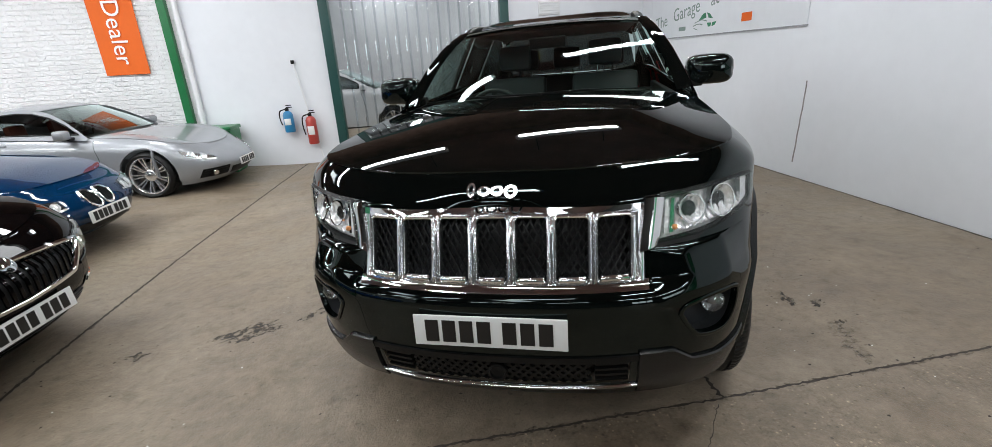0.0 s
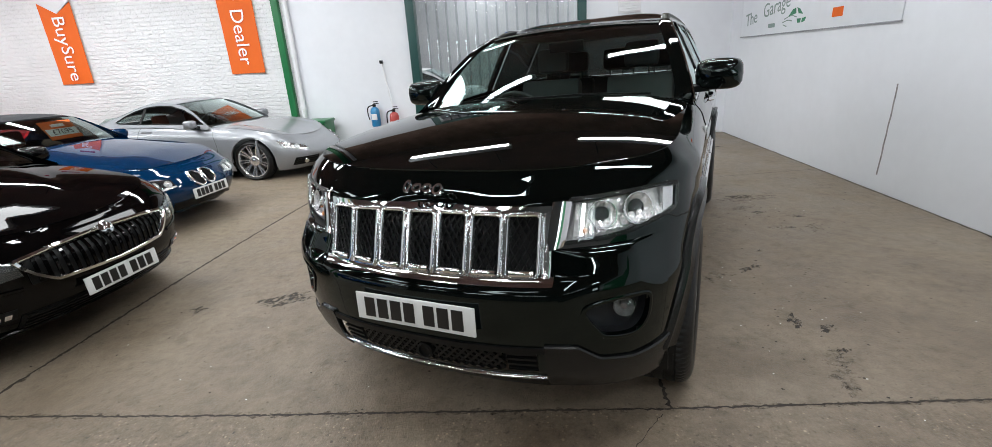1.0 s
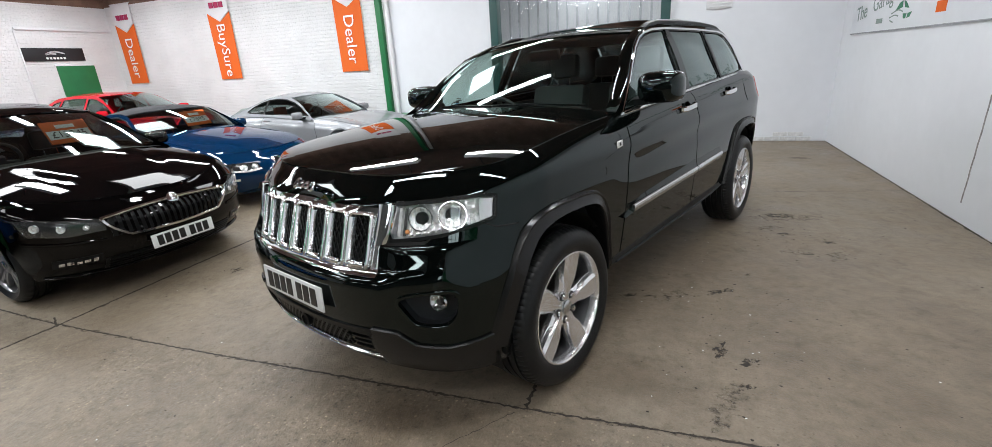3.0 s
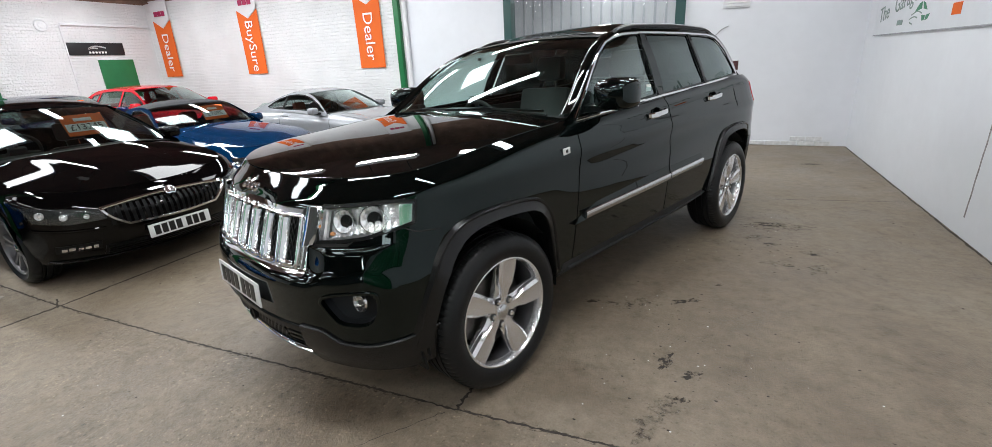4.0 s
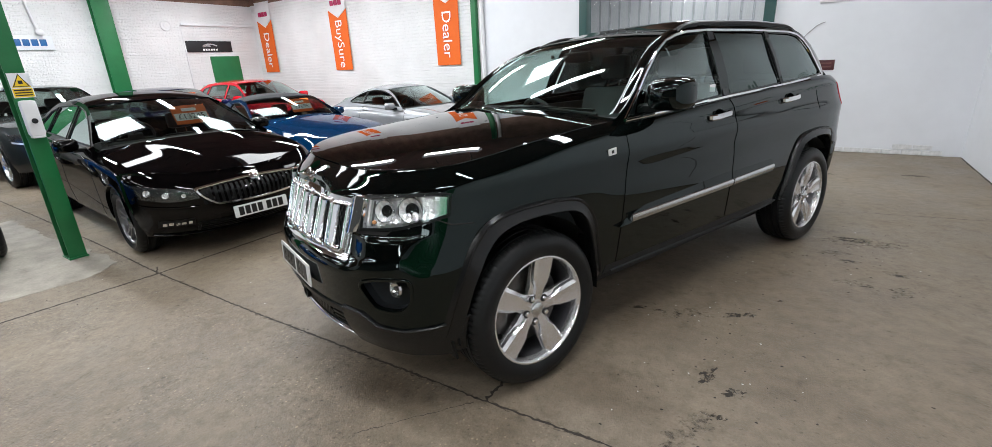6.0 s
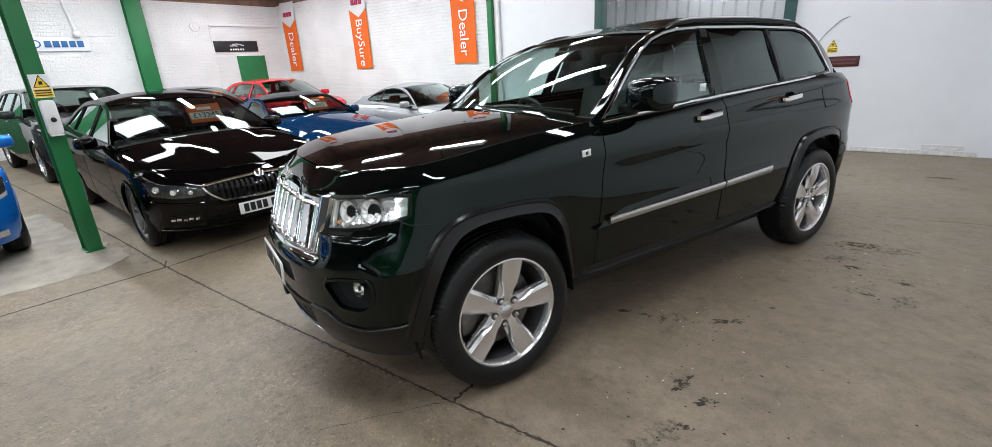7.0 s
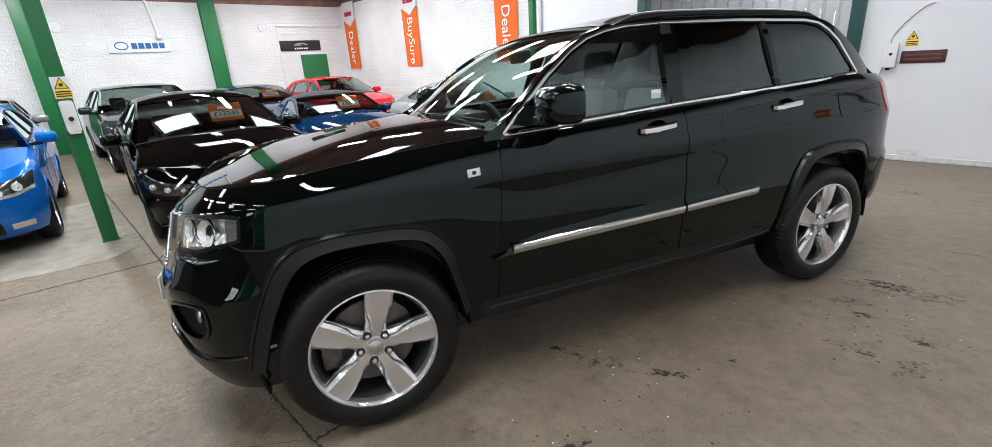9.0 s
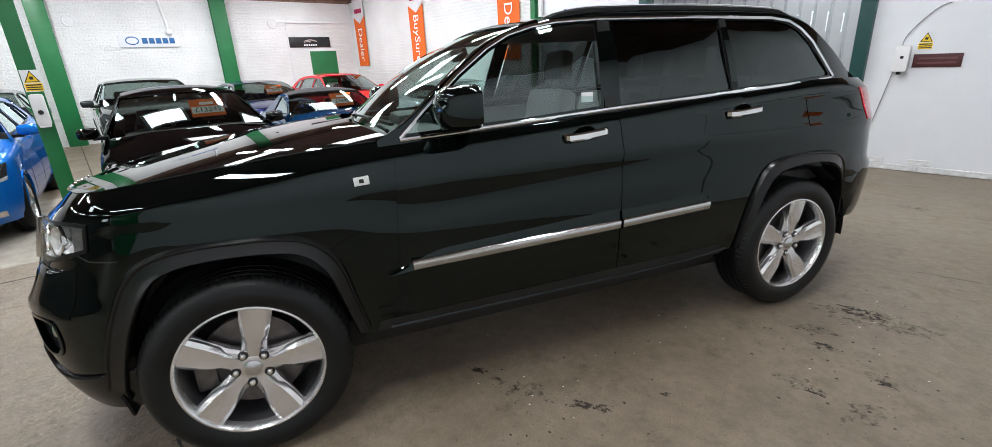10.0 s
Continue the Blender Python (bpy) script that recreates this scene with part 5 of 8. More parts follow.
for side in (1, -1):
    hl = new("headlamp")
    hl.parent = jeep
    part("lens", JEEP.patch(HEAD_BOT, HEAD_TOP, 30, 10, 0.012, 0.012, side), LENS, hl, label="clear headlamp lens").visible_shadow = False
    ring = [JEEP.P(p.x, p.y, 0.002) for p in along(HEAD_BOT + HEAD_TOP[::-1] + HEAD_BOT[:1], 70)][:-1]
    ns = [JEEP.N(p.x, p.y) for p in along(HEAD_BOT + HEAD_TOP[::-1] + HEAD_BOT[:1], 70)][:-1]
    fl = lambda v: Vector((v.x * side, v.y, v.z))
    part("lamp_seal", sweep(bmesh.new(), [fl(v) for v in ring], [(-0.007, -0.01), (-0.007, 0.002), (0.007, 0.002), (0.007, -0.01)], closed=True, normals=[fl(v) for v in ns]), SATIN, hl)
    part("housing", JEEP.patch([(s, z - 0.01) for s, z in HEAD_BOT], [(s, z + 0.01) for s, z in HEAD_TOP], 30, 8, -0.030, -0.03, side), LAMP_FACET, hl)
    bowls = ((0.640, 0.952, 0.044, "inner"), (0.745, 0.960, 0.050, "outer"))
    for x, z, r, nm in bowls:
        s = jx(x, z)
        c, n_ = JEEP.P(s, z, -0.002), JEEP.N(s, z)
        m = Matrix.Translation(fl(c)) @ fl(n_).to_track_quat("Z", "Y").to_matrix().to_4x4()
        bm = lathe(bmesh.new(), [(r * 1.06, -0.012), (r * 1.02, 0.003)] + [(r * (0.97 - 0.035 * q), 0.001 - 0.0016 * q) for q in range(11)], 64, axis="Z")
        for v in bm.verts:
            if v.co.xy.length < r:
                v.co.z += 0.0022 * math.cos(v.co.x * (420 if nm == "inner" else 160)) - 0.0022
        part("reflector", moved(bm, m), LAMP_BOWL, hl)
        bm = lathe(bmesh.new(), [(r * 0.62, -0.015), (r * 0.60, -0.010), (r * 0.48, -0.003), (r * 0.28, 0.001), (0.0005, 0.002)], 28, axis="Z")
        part("projector_lens", moved(bm, m), LENS, hl).visible_shadow = False
        bm = lathe(bmesh.new(), [(r * 1.02, 0.002), (r * 1.05, 0.005), (r * 1.11, 0.005), (r * 1.14, 0.0), (r * 1.14, -0.02)], 32, axis="Z")
        part("lamp_bezel", moved(bm, m), CHROME, hl)
        bm = lathe(bmesh.new(), [(r * 0.62, -0.0155), (0.0005, -0.0155)], 20, axis="Z")
        part("projector_back", moved(bm, m), SATIN, hl)
    for x, z in ((0.590, 0.902),):
        c = JEEP.P(jx(x, z), z, -0.010)
        bm = bmesh.new()
        bmesh.ops.create_icosphere(bm, subdivisions=2, radius=0.010)
        part("indicator_bulb", moved(bm, Matrix.Translation(fl(c))), AMBER, hl)
    # bright side fin at the inner end
    bm = bmesh.new()
    rows = []
    for i in range(9):
        u = i / 8
        rows.append([fl(JEEP.P(jx(0.466 + 0.018 * (z - 0.84) / 0.16 + 0.060 * u, z), z + 0.018 * u * clamp((0.90 - z) / 0.06, 0, 1), 0.020 - 0.006 * u + 0.010 * math.sin(math.pi * u))) for z in (0.838, 0.86, 0.88, 0.92, 0.96, 1.000)])
    vs = grid_mesh(bm, rows)
    skirted(bm, vs, lambda v: v.co + Vector((0, 0.045, 0)))
    bmesh.ops.recalc_face_normals(bm, faces=bm.faces)
    part("lamp_fin", bm, CHROME, hl, label="bright chrome fin beside the grille")
    for k in range(3):
        x = 0.552 + 0.020 * k
        part("inner_flute", JEEP.patch([(jx(x, 0.89), 0.886), (jx(x + 0.013, 0.89), 0.886)], [(jx(x + 0.006, 0.99), 0.992), (jx(x + 0.017, 0.99), 0.992)], 2, 6, -0.006 - 0.005 * k, 0.02, side), LAMP_FACET if k != 1 else CHROME, hl)
    part("outer_plate", JEEP.patch([(jy(-0.450, 0.925), 0.930), (jy(-0.408, 0.94), 0.944)], [(jy(-0.432, 1.02), 1.014), (jy(-0.392, 1.02), 1.010)], 4, 8, -0.002, 0.012, side), CHROME_RIB, hl, label="bright plate at the outer end of the lamp")
    for k in range(9):
        x = 0.60 + 0.025 * k
        z_ = 0.887 + 0.0045 * k
        bm = bmesh.new()
        grid_mesh(bm, [[fl(JEEP.P(jx(x + 0.0235 * a_, 0.90), z_ + 0.034 * b_ + 0.006 * math.sin(math.pi * a_), -0.002 - 0.018 * b_ ** 0.8 + 0.004 * math.sin(math.pi * a_))) for b_ in (0, 0.33, 0.66, 1)] for a_ in (0, 0.25, 0.5, 0.75, 1)])
        bmesh.ops.recalc_face_normals(bm, faces=bm.faces)
        part("lamp_flute", bm, LAMP_BOWL, hl)
    # fog lamp in its pocket
    fg = new("fog_lamp")
    fg.parent = jeep
    ring = along(FOG_POLY + FOG_POLY[:1], 64, True)[:-1]
    pts, ns = [fl(JEEP.P(p.x, p.y, 0.003)) for p in ring], [fl(JEEP.N(p.x, p.y)) for p in ring]
    part("pocket_rim", sweep(bmesh.new(), pts, [(-0.007, -0.02), (-0.007, 0.001), (-0.003, 0.003), (0.003, 0.003), (0.007, 0.001), (0.007, -0.02)], closed=True, normals=ns), BLACK_PAINT, fg)
    bm = bmesh.new()
    inner = [fl(JEEP.P(p.x, p.y, -0.06)) for p in ring]
    a, b = [bm.verts.new(v) for v in pts], [bm.verts.new(v) for v in inner]
    for i in range(len(a)):
        j = (i + 1) % len(a)
        bm.faces.new((a[i], a[j], b[j], b[i]))
    bm.faces.new(b)
    part("pocket", bm, POCKET, fg)
    c = JEEP.P(jx(0.738, 0.632), 0.632, -0.036)
    m = Matrix.Translation(fl(c)) @ fl(Vector((0.15, -1, 0.12))).to_track_quat("Z", "Y").to_matrix().to_4x4()
    part("reflector", moved(lathe(bmesh.new(), [(0.040, 0.0), (0.037, 0.010), (0.036, 0.006), (0.022, -0.012), (0.0005, -0.02)], 28, axis="Z"), m), SATIN_CHROME, fg)
    part("bulb_shield", moved(lathe(bmesh.new(), [(0.012, -0.012), (0.012, 0.004), (0.0005, 0.006)], 16, axis="Z"), m), ALLOY_DARK, fg)
    part("lens", moved(lathe(bmesh.new(), [(0.041, 0.008), (0.027, 0.015), (0.0005, 0.018)], 24, axis="Z"), m), LENS, fg).visible_shadow = False
    # rounded shoulder of the bumper under a dark groove below the lamp
    rows = []
    for i in range(41):
        u = i / 40
        s_ = jx(0.50, 0.78) + (jy(-0.47, 0.80) - jx(0.50, 0.78)) * u
        fade = clamp(u * 3.5, 0, 1) ** 2 * (3 - 2 * clamp(u * 3.5, 0, 1)) * clamp((1 - u) * 2.6, 0, 1) ** 2
        rise = 0.018 * u
        rows.append([fl(JEEP.P(s_, z_ + rise, 0.001 + (o_ + 0.008 * u * clamp((0.82 - z_) / 0.07, 0, 1) * clamp((z_ - 0.68) / 0.05, 0, 1)) * fade)) for z_, o_ in ((0.848, -0.004), (0.845, 0.008), (0.839, 0.016), (0.829, 0.0205), (0.81, 0.022), (0.785, 0.0225), (0.76, 0.023), (0.742, 0.0225), (0.722, 0.018), (0.70, 0.008), (0.68, 0.0))])
    bm = bmesh.new()
    grid_mesh(bm, rows)
    bmesh.ops.recalc_face_normals(bm, faces=bm.faces)
    part("bumper_shoulder", bm, BLACK_PAINT, jeep)
    # the groove's shade, put in as a flat dark patch on the skin
    part("bumper_groove_shade", JEEP.patch([(jx(0.505, 0.84), 0.842), (jx(0.66, 0.84), 0.848), (jy(-0.60, 0.85), 0.856)], [(jx(0.52, 0.86), 0.863), (jx(0.66, 0.86), 0.868), (jy(-0.58, 0.87), 0.876)], 24, 2, 0.0012, 0.002, side), DARK_SHELL, jeep)
    part("bumper_seam", JEEP.strip([(jy(-0.445, 0.93), 0.925), (jy(-0.40, 0.92), 0.900), (jy(-0.31, 0.90), 0.895)], 0.005, 0.0012, 14, side), DARK_SHELL, jeep)
    # the lower bumper is a separate satin moulding with a raised upper edge
    low_top = [(jx(0.470, 0.5), 0.508), (jx(0.575, 0.5), 0.503), (jx(0.64, 0.44), 0.448), (jx(0.74, 0.44), 0.432), (jx(0.83, 0.46), 0.448), (0.965, 0.475)]
    low_bot = [(jx(0.465, 0.33), 0.325), (jx(0.60, 0.32), 0.312), (jx(0.70, 0.32), 0.305), (jx(0.80, 0.32), 0.305), (0.965, 0.32)]
    part("lower_bumper_cover", JEEP.patch(low_bot, low_top, 40, 8, 0.010, 0.02, side), FLARE, jeep)
    part("lower_bumper_edge", JEEP.strip([(s_, z_ + 0.004) for s_, z_ in low_top], 0.026, 0.013, 40, side, False), FLARE, jeep)
    # vent fins at the ends of the lower intake
    for k in range(4):
        z = 0.392 + 0.025 * k
        part("intake_fin", front_patch(0.330 if side > 0 else -0.440, 0.440 if side > 0 else -0.330, z, z + 0.010, -0.006, 0.03, 6, 2), SATIN, jeep)

part("intake_mesh", slat_grid(JEEP, -0.315, 0.315, 0.383, 0.490, 0.034, -0.012, 0.005, 1.0), SATIN, jeep, smooth=False)
part("intake_back", front_patch(-0.45, 0.45, 0.365, 0.50, -0.05, 0.0, 12, 3), DARK_SHELL, jeep)
part("intake_frame", front_patch(-0.47, 0.47, 0.488, 0.512, 0.008, 0.03, 24, 2), SATIN, jeep)
bm = lathe(bmesh.new(), [(0.034, -0.01), (0.034, 0.008), (0.026, 0.010), (0.024, 0.0), (0.0005, -0.004)], 24, axis="Z")
part("radar_sensor", moved(bm, Matrix.Translation((0.0, -0.806, 0.440)) @ Vector((0, -1, 0)).to_track_quat("Z", "Y").to_matrix().to_4x4()), SATIN, jeep)
part("bumper_strip", JEEP.strip([(jx(-0.466, 0.37), 0.368), (jx(-0.30, 0.36), 0.363), (0.0, 0.360), (jx(0.30, 0.36), 0.363), (jx(0.466, 0.37), 0.368)], 0.010, 0.007, 40, 1, lift=0.003), CHROME, jeep, label="chrome lower bumper strip")
part("lower_lip", front_patch(-0.47, 0.47, 0.295, 0.355, 0.003, 0.02, 30, 4), SATIN, jeep)
plate_bars(jeep, pose(-0.012, -0.834, 0.612, -3))

for side in (1, -1):
    part("wheel_deflector", boxed(-0.065, 0.065, -0.006, 0.006, -0.05, 0.05, 0.004, m=pose(side * 0.785, -0.430, 0.325, 12)), SATIN, jeep)

# cabin
part("dashboard", boxed(-0.72, 0.72, 0.70, 1.10, 0.86, 1.17, 0.06), LEATHER, jeep)
part("dash_hood", boxed(-0.56, -0.18, 0.86, 1.08, 1.14, 1.235, 0.05), LEATHER, jeep)
steering_wheel(jeep, -0.37, 1.20, 1.10)
for x in (-0.37, 0.37):
    seat(jeep, x, 1.62, 0.62, LEATHER_GREY, width=0.52, back_h=0.60)
for x in (-0.42, 0.0, 0.42):
    seat(jeep, x, 2.52, 0.64, LEATHER, width=0.42, back_h=0.55)
bm = boxed(-0.12, 0.12, -0.018, 0.018, -0.035, 0.035, 0.012)
part("interior_mirror", moved(bm, pose(0, 1.22, 1.545, 15)), SATIN, jeep)
part("headlining", boxed(-0.58, 0.58, 1.45, 2.98, 1.630, 1.645, 0.005), LEATHER_GREY, jeep)
for side in (1, -1):
    part("door_card", boxed(-0.02, 0.02, 0.72, 2.42, 0.55, 1.19, 0.015, m=pose(side * 0.78, 0, 0)), LEATHER, jeep)
part("load_floor", boxed(-0.75, 0.75, 2.6, 3.7, 0.70, 0.78, 0.02), LEATHER, jeep)
st = part("window_sticker", moved(boxed(-0.001, 0.001, -0.030, 0.030, -0.022, 0.022), pose(JEEP.xg(1.31) - 0.012, 1.575, 1.305)), PRINT_WHITE, jeep)


# ---------------------------------------------------------------- the hall
def wall_uv(ob, axes):
    me = ob.data
    uv = me.uv_layers.new(name="UVMap")
    for lp in me.loops:
        co = me.vertices[lp.vertex_index].co
        uv.data[lp.index].uv = (co[axes[0]], co[axes[1]])
    return ob


def wall(name, x0, x1, y0, y1, z0, z1, m, axes, label):
    ob = link(name, boxed(x0, x1, y0, y1, z0, z1), m, smooth=False)
    wall_uv(ob, axes)
    return tagged(ob, label, "wall", kind="structure")


T = 0.3
DOOR_X0, DOOR_X1, DOOR_H = -1.06, 1.82, 3.1
wall("wall_back_left", X_LEFT, -3.45, Y_BACK, Y_BACK + T, -0.3, 3.42, BRICK_WHITE, (0, 2), "white painted brick wall hung with orange banners")
wall("wall_back_middle", -3.45, DOOR_X0 - 0.14, Y_BACK, Y_BACK + T, -0.3, 3.24, WALL_WHITE, (0, 2), "smooth white painted wall beside the strip curtain")
wall("wall_back_right", DOOR_X1 + 0.14, X_RIGHT + T, Y_BACK, Y_BACK + T, -0.3, 3.24, WALL_WHITE, (0, 2), "smooth white painted wall with small notices")
wall("wall_back_lintel", -3.45, X_RIGHT + T, Y_BACK + 0.002, Y_BACK + T, 3.24, Z_CEIL, WALL_RAW, (0, 2), "bare brown brick over the doorway")
wall("wall_back_upper", X_LEFT, -3.45, Y_BACK + 0.002, Y_BACK + T, 3.42, Z_CEIL, WALL_RAW, (0, 2), "bare brown brick and timber above the paint line")
wall("wall_left", X_LEFT - T, X_LEFT, Y_FRONT, Y_BACK + T, -0.3, 3.40, BRICK_WHITE, (1, 2), "white painted brick wall with dealer signs")
wall("wall_left_upper", X_LEFT - T, X_LEFT - 0.002, Y_FRONT, Y_BACK + T, 3.40, Z_CEIL, WALL_RAW, (1, 2), "bare brown brick above the paint line")
wall("wall_right_upper", X_RIGHT + 0.002, X_RIGHT + T, Y_FRONT, Y_BACK, 3.85, Z_CEIL, WALL_RAW, (1, 2), "bare brown brick above the paint line")
wall("wall_right", X_RIGHT, X_RIGHT + T, Y_FRONT, Y_BACK, -0.3, 3.85, WALL_WHITE, (1, 2), "smooth white painted wall with a long sign")
WX0, WX1, WZ0, WZ1 = 2.45, 4.05, 1.15, 2.75
wall("wall_front_left", X_LEFT - T, WX0, Y_FRONT - T, Y_FRONT, -0.3, Z_CEIL, WALL_END, (0, 2), "plain dark wall closing the hall")
wall("wall_front_right", WX1, X_RIGHT + T, Y_FRONT - T, Y_FRONT, -0.3, Z_CEIL, WALL_END, (0, 2), "plain dark wall beside the window")
wall("wall_front_sill", WX0, WX1, Y_FRONT - T, Y_FRONT, -0.3, WZ0, WALL_END, (0, 2), "plain dark wall under the window")
wall("wall_front_lintel", WX0, WX1, Y_FRONT - T, Y_FRONT, WZ1, Z_CEIL, WALL_END, (0, 2), "plain dark wall over the window")
wd = thing("window_1", pose(WX0, Y_FRONT - 0.12, WZ0), "daylit window with dark glazing bars in the end wall", "window", kind="structure")
W_, H_ = WX1 - WX0, WZ1 - WZ0
for a_ in ((0, W_, 0, 0.06), (0, W_, H_ - 0.06, H_), (0, 0.06, 0.06, H_ - 0.06), (W_ - 0.06, W_, 0.06, H_ - 0.06)):
    part("window_frame", boxed(a_[0], a_[1], 0.0, 0.06, a_[2], a_[3], 0.006), SATIN, wd)
for k in (1, 2):
    part("glazing_bar", boxed(W_ * k / 3 - 0.02, W_ * k / 3 + 0.02, 0.008, 0.052, 0.06, H_ - 0.06, 0.004), SATIN, wd)
part("glazing_bar", boxed(0.06, W_ - 0.06, 0.012, 0.048, H_ * 0.55 - 0.02, H_ * 0.55 + 0.02, 0.004), SATIN, wd)
tagged(link("backdrop", boxed(WX0 - 1.5, WX1 + 1.5, Y_FRONT - 1.6, Y_FRONT - 1.55, -0.5, Z_CEIL + 0.5), emit("overcast_daylight", (0.93, 0.97, 1.0), 9.0), smooth=False), "plain bright overcast sky outside the window", "sky", kind="structure")
sd = thing("shutter_door", pose(X_RIGHT, -4.0, 0.02, 0, 0, 90), "green painted steel shutter door in the side wall", "door", kind="structure")
for k in range(16):
    part("slat", boxed(-1.6, 1.6, 0.0, 0.045, 0.2 * k, 0.2 * k + 0.185, 0.012), GREEN_BRIGHT, sd)
tagged(link("ceiling", boxed(X_LEFT - T, X_RIGHT + T, Y_FRONT - T, Y_BACK + T, Z_CEIL, Z_CEIL + 0.2), CEILING, smooth=False), "dark stained timber ceiling", "ceiling", kind="structure")

# floor: one sheet that follows the falls of the slab
xs = [X_LEFT - 0.2 + (X_RIGHT + 0.4 - X_LEFT) * i / 120 for i in range(121)]
ys = [Y_FRONT - 0.2 + (Y_BACK + 8 - Y_FRONT) * j / 160 for j in range(161)]
bm = bmesh.new()
grid_mesh(bm, [[Vector((x, y, floor_z(x, y))) for x in xs] for y in ys])
bmesh.ops.reverse_faces(bm, faces=bm.faces)
bmesh.ops.recalc_face_normals(bm, faces=bm.faces)
floor = tagged(link("floor", bm, FLOOR), "worn brown-grey concrete slab floor with cracks and stains", "floor", kind="structure")
if floor.data.polygons[0].normal.z < 0:
    floor.data.flip_normals()

for tx, ty, tz in TUBES:
    t = thing("strip_light", pose(tx, ty, tz), "white fluorescent strip light hung from the ceiling", "light", "strip lights")
    part("housing", boxed(-0.92, 0.92, -0.09, 0.09, -0.05, 0.03, 0.01), PIPE_WHITE, t)
    for x in (-0.6, 0.6):
        bm = bmesh.new()
        cyl(bm, (x, 0, 0.03), (x, 0, Z_CEIL - tz), 0.008, 6)
        part("hanger", bm, SATIN, t)
for tx, ty in ROOFLIGHTS:
    t = thing("rooflight", pose(tx, ty, Z_CEIL), "rectangular rooflight frame in the timber ceiling", "rooflight", "rooflights")
    for a_ in ((-0.51, 0.51, -0.70, -0.62), (-0.51, 0.51, 0.62, 0.70), (-0.51, -0.44, -0.62, 0.62), (0.44, 0.51, -0.62, 0.62)):
        part("kerb", boxed(*a_, -0.06, 0.0, 0.004), PIPE_WHITE, t)

# doorway with green frame
dr = thing("curtain_doorway", pose(0, Y_BACK, 0), "dark green steel door frame with a clear plastic strip curtain", "doorway", kind="structure")
for x in (DOOR_X0 - 0.07, DOOR_X1 + 0.07):
    part("door_post", boxed(x - 0.075, x + 0.075, -0.09, 0.12, -0.1, DOOR_H + 0.14, 0.006), GREEN_DARK, dr)
part("door_head", boxed(DOOR_X0, DOOR_X1, -0.088, 0.12, DOOR_H, DOOR_H + 0.14, 0.006), GREEN_DARK, dr)


# ---------------------------------------------------------------- the other cars
def circle_arch(y, z, r, n=18):
    return [(y - r * math.cos(math.pi * k / n * 1.16 - 0.25), z + r * math.sin(math.pi * k / n * 1.16 - 0.25)) for k in range(n + 1)] + [(y + r, -0.2), (y - r, -0.2)]


def smooth_loop(pts, n=40):
    return [(p.x, p.y) for p in along(list(pts) + [pts[0]], n, False)][:-1]


def price_board(parent, m, digits):
    """An orange price board that stands behind a windscreen."""
    m = m @ Matrix.Diagonal((0.78, 1, 0.78, 1))
    pb = part("price_board", moved(boxed(-0.24, 0.24, -0.006, 0.006, -0.16, 0.16, 0.005), m), ORANGE, parent, label="orange price board with white panel")
    part("price_panel", moved(boxed(-0.225, 0.225, -0.009, -0.005, -0.10, 0.02), m), PLATE_WHITE, pb, smooth=False)
    part("price_text", moved(text_mesh(digits, 0.125, 0.001), m @ pose(0, -0.0105, -0.042, 90)), PRINT_BLACK, pb, smooth=False)
    part("price_heading", moved(boxed(-0.10, 0.10, -0.009, -0.005, 0.055, 0.105, 0.002), m), PRINT_WHITE, pb)
    return pb


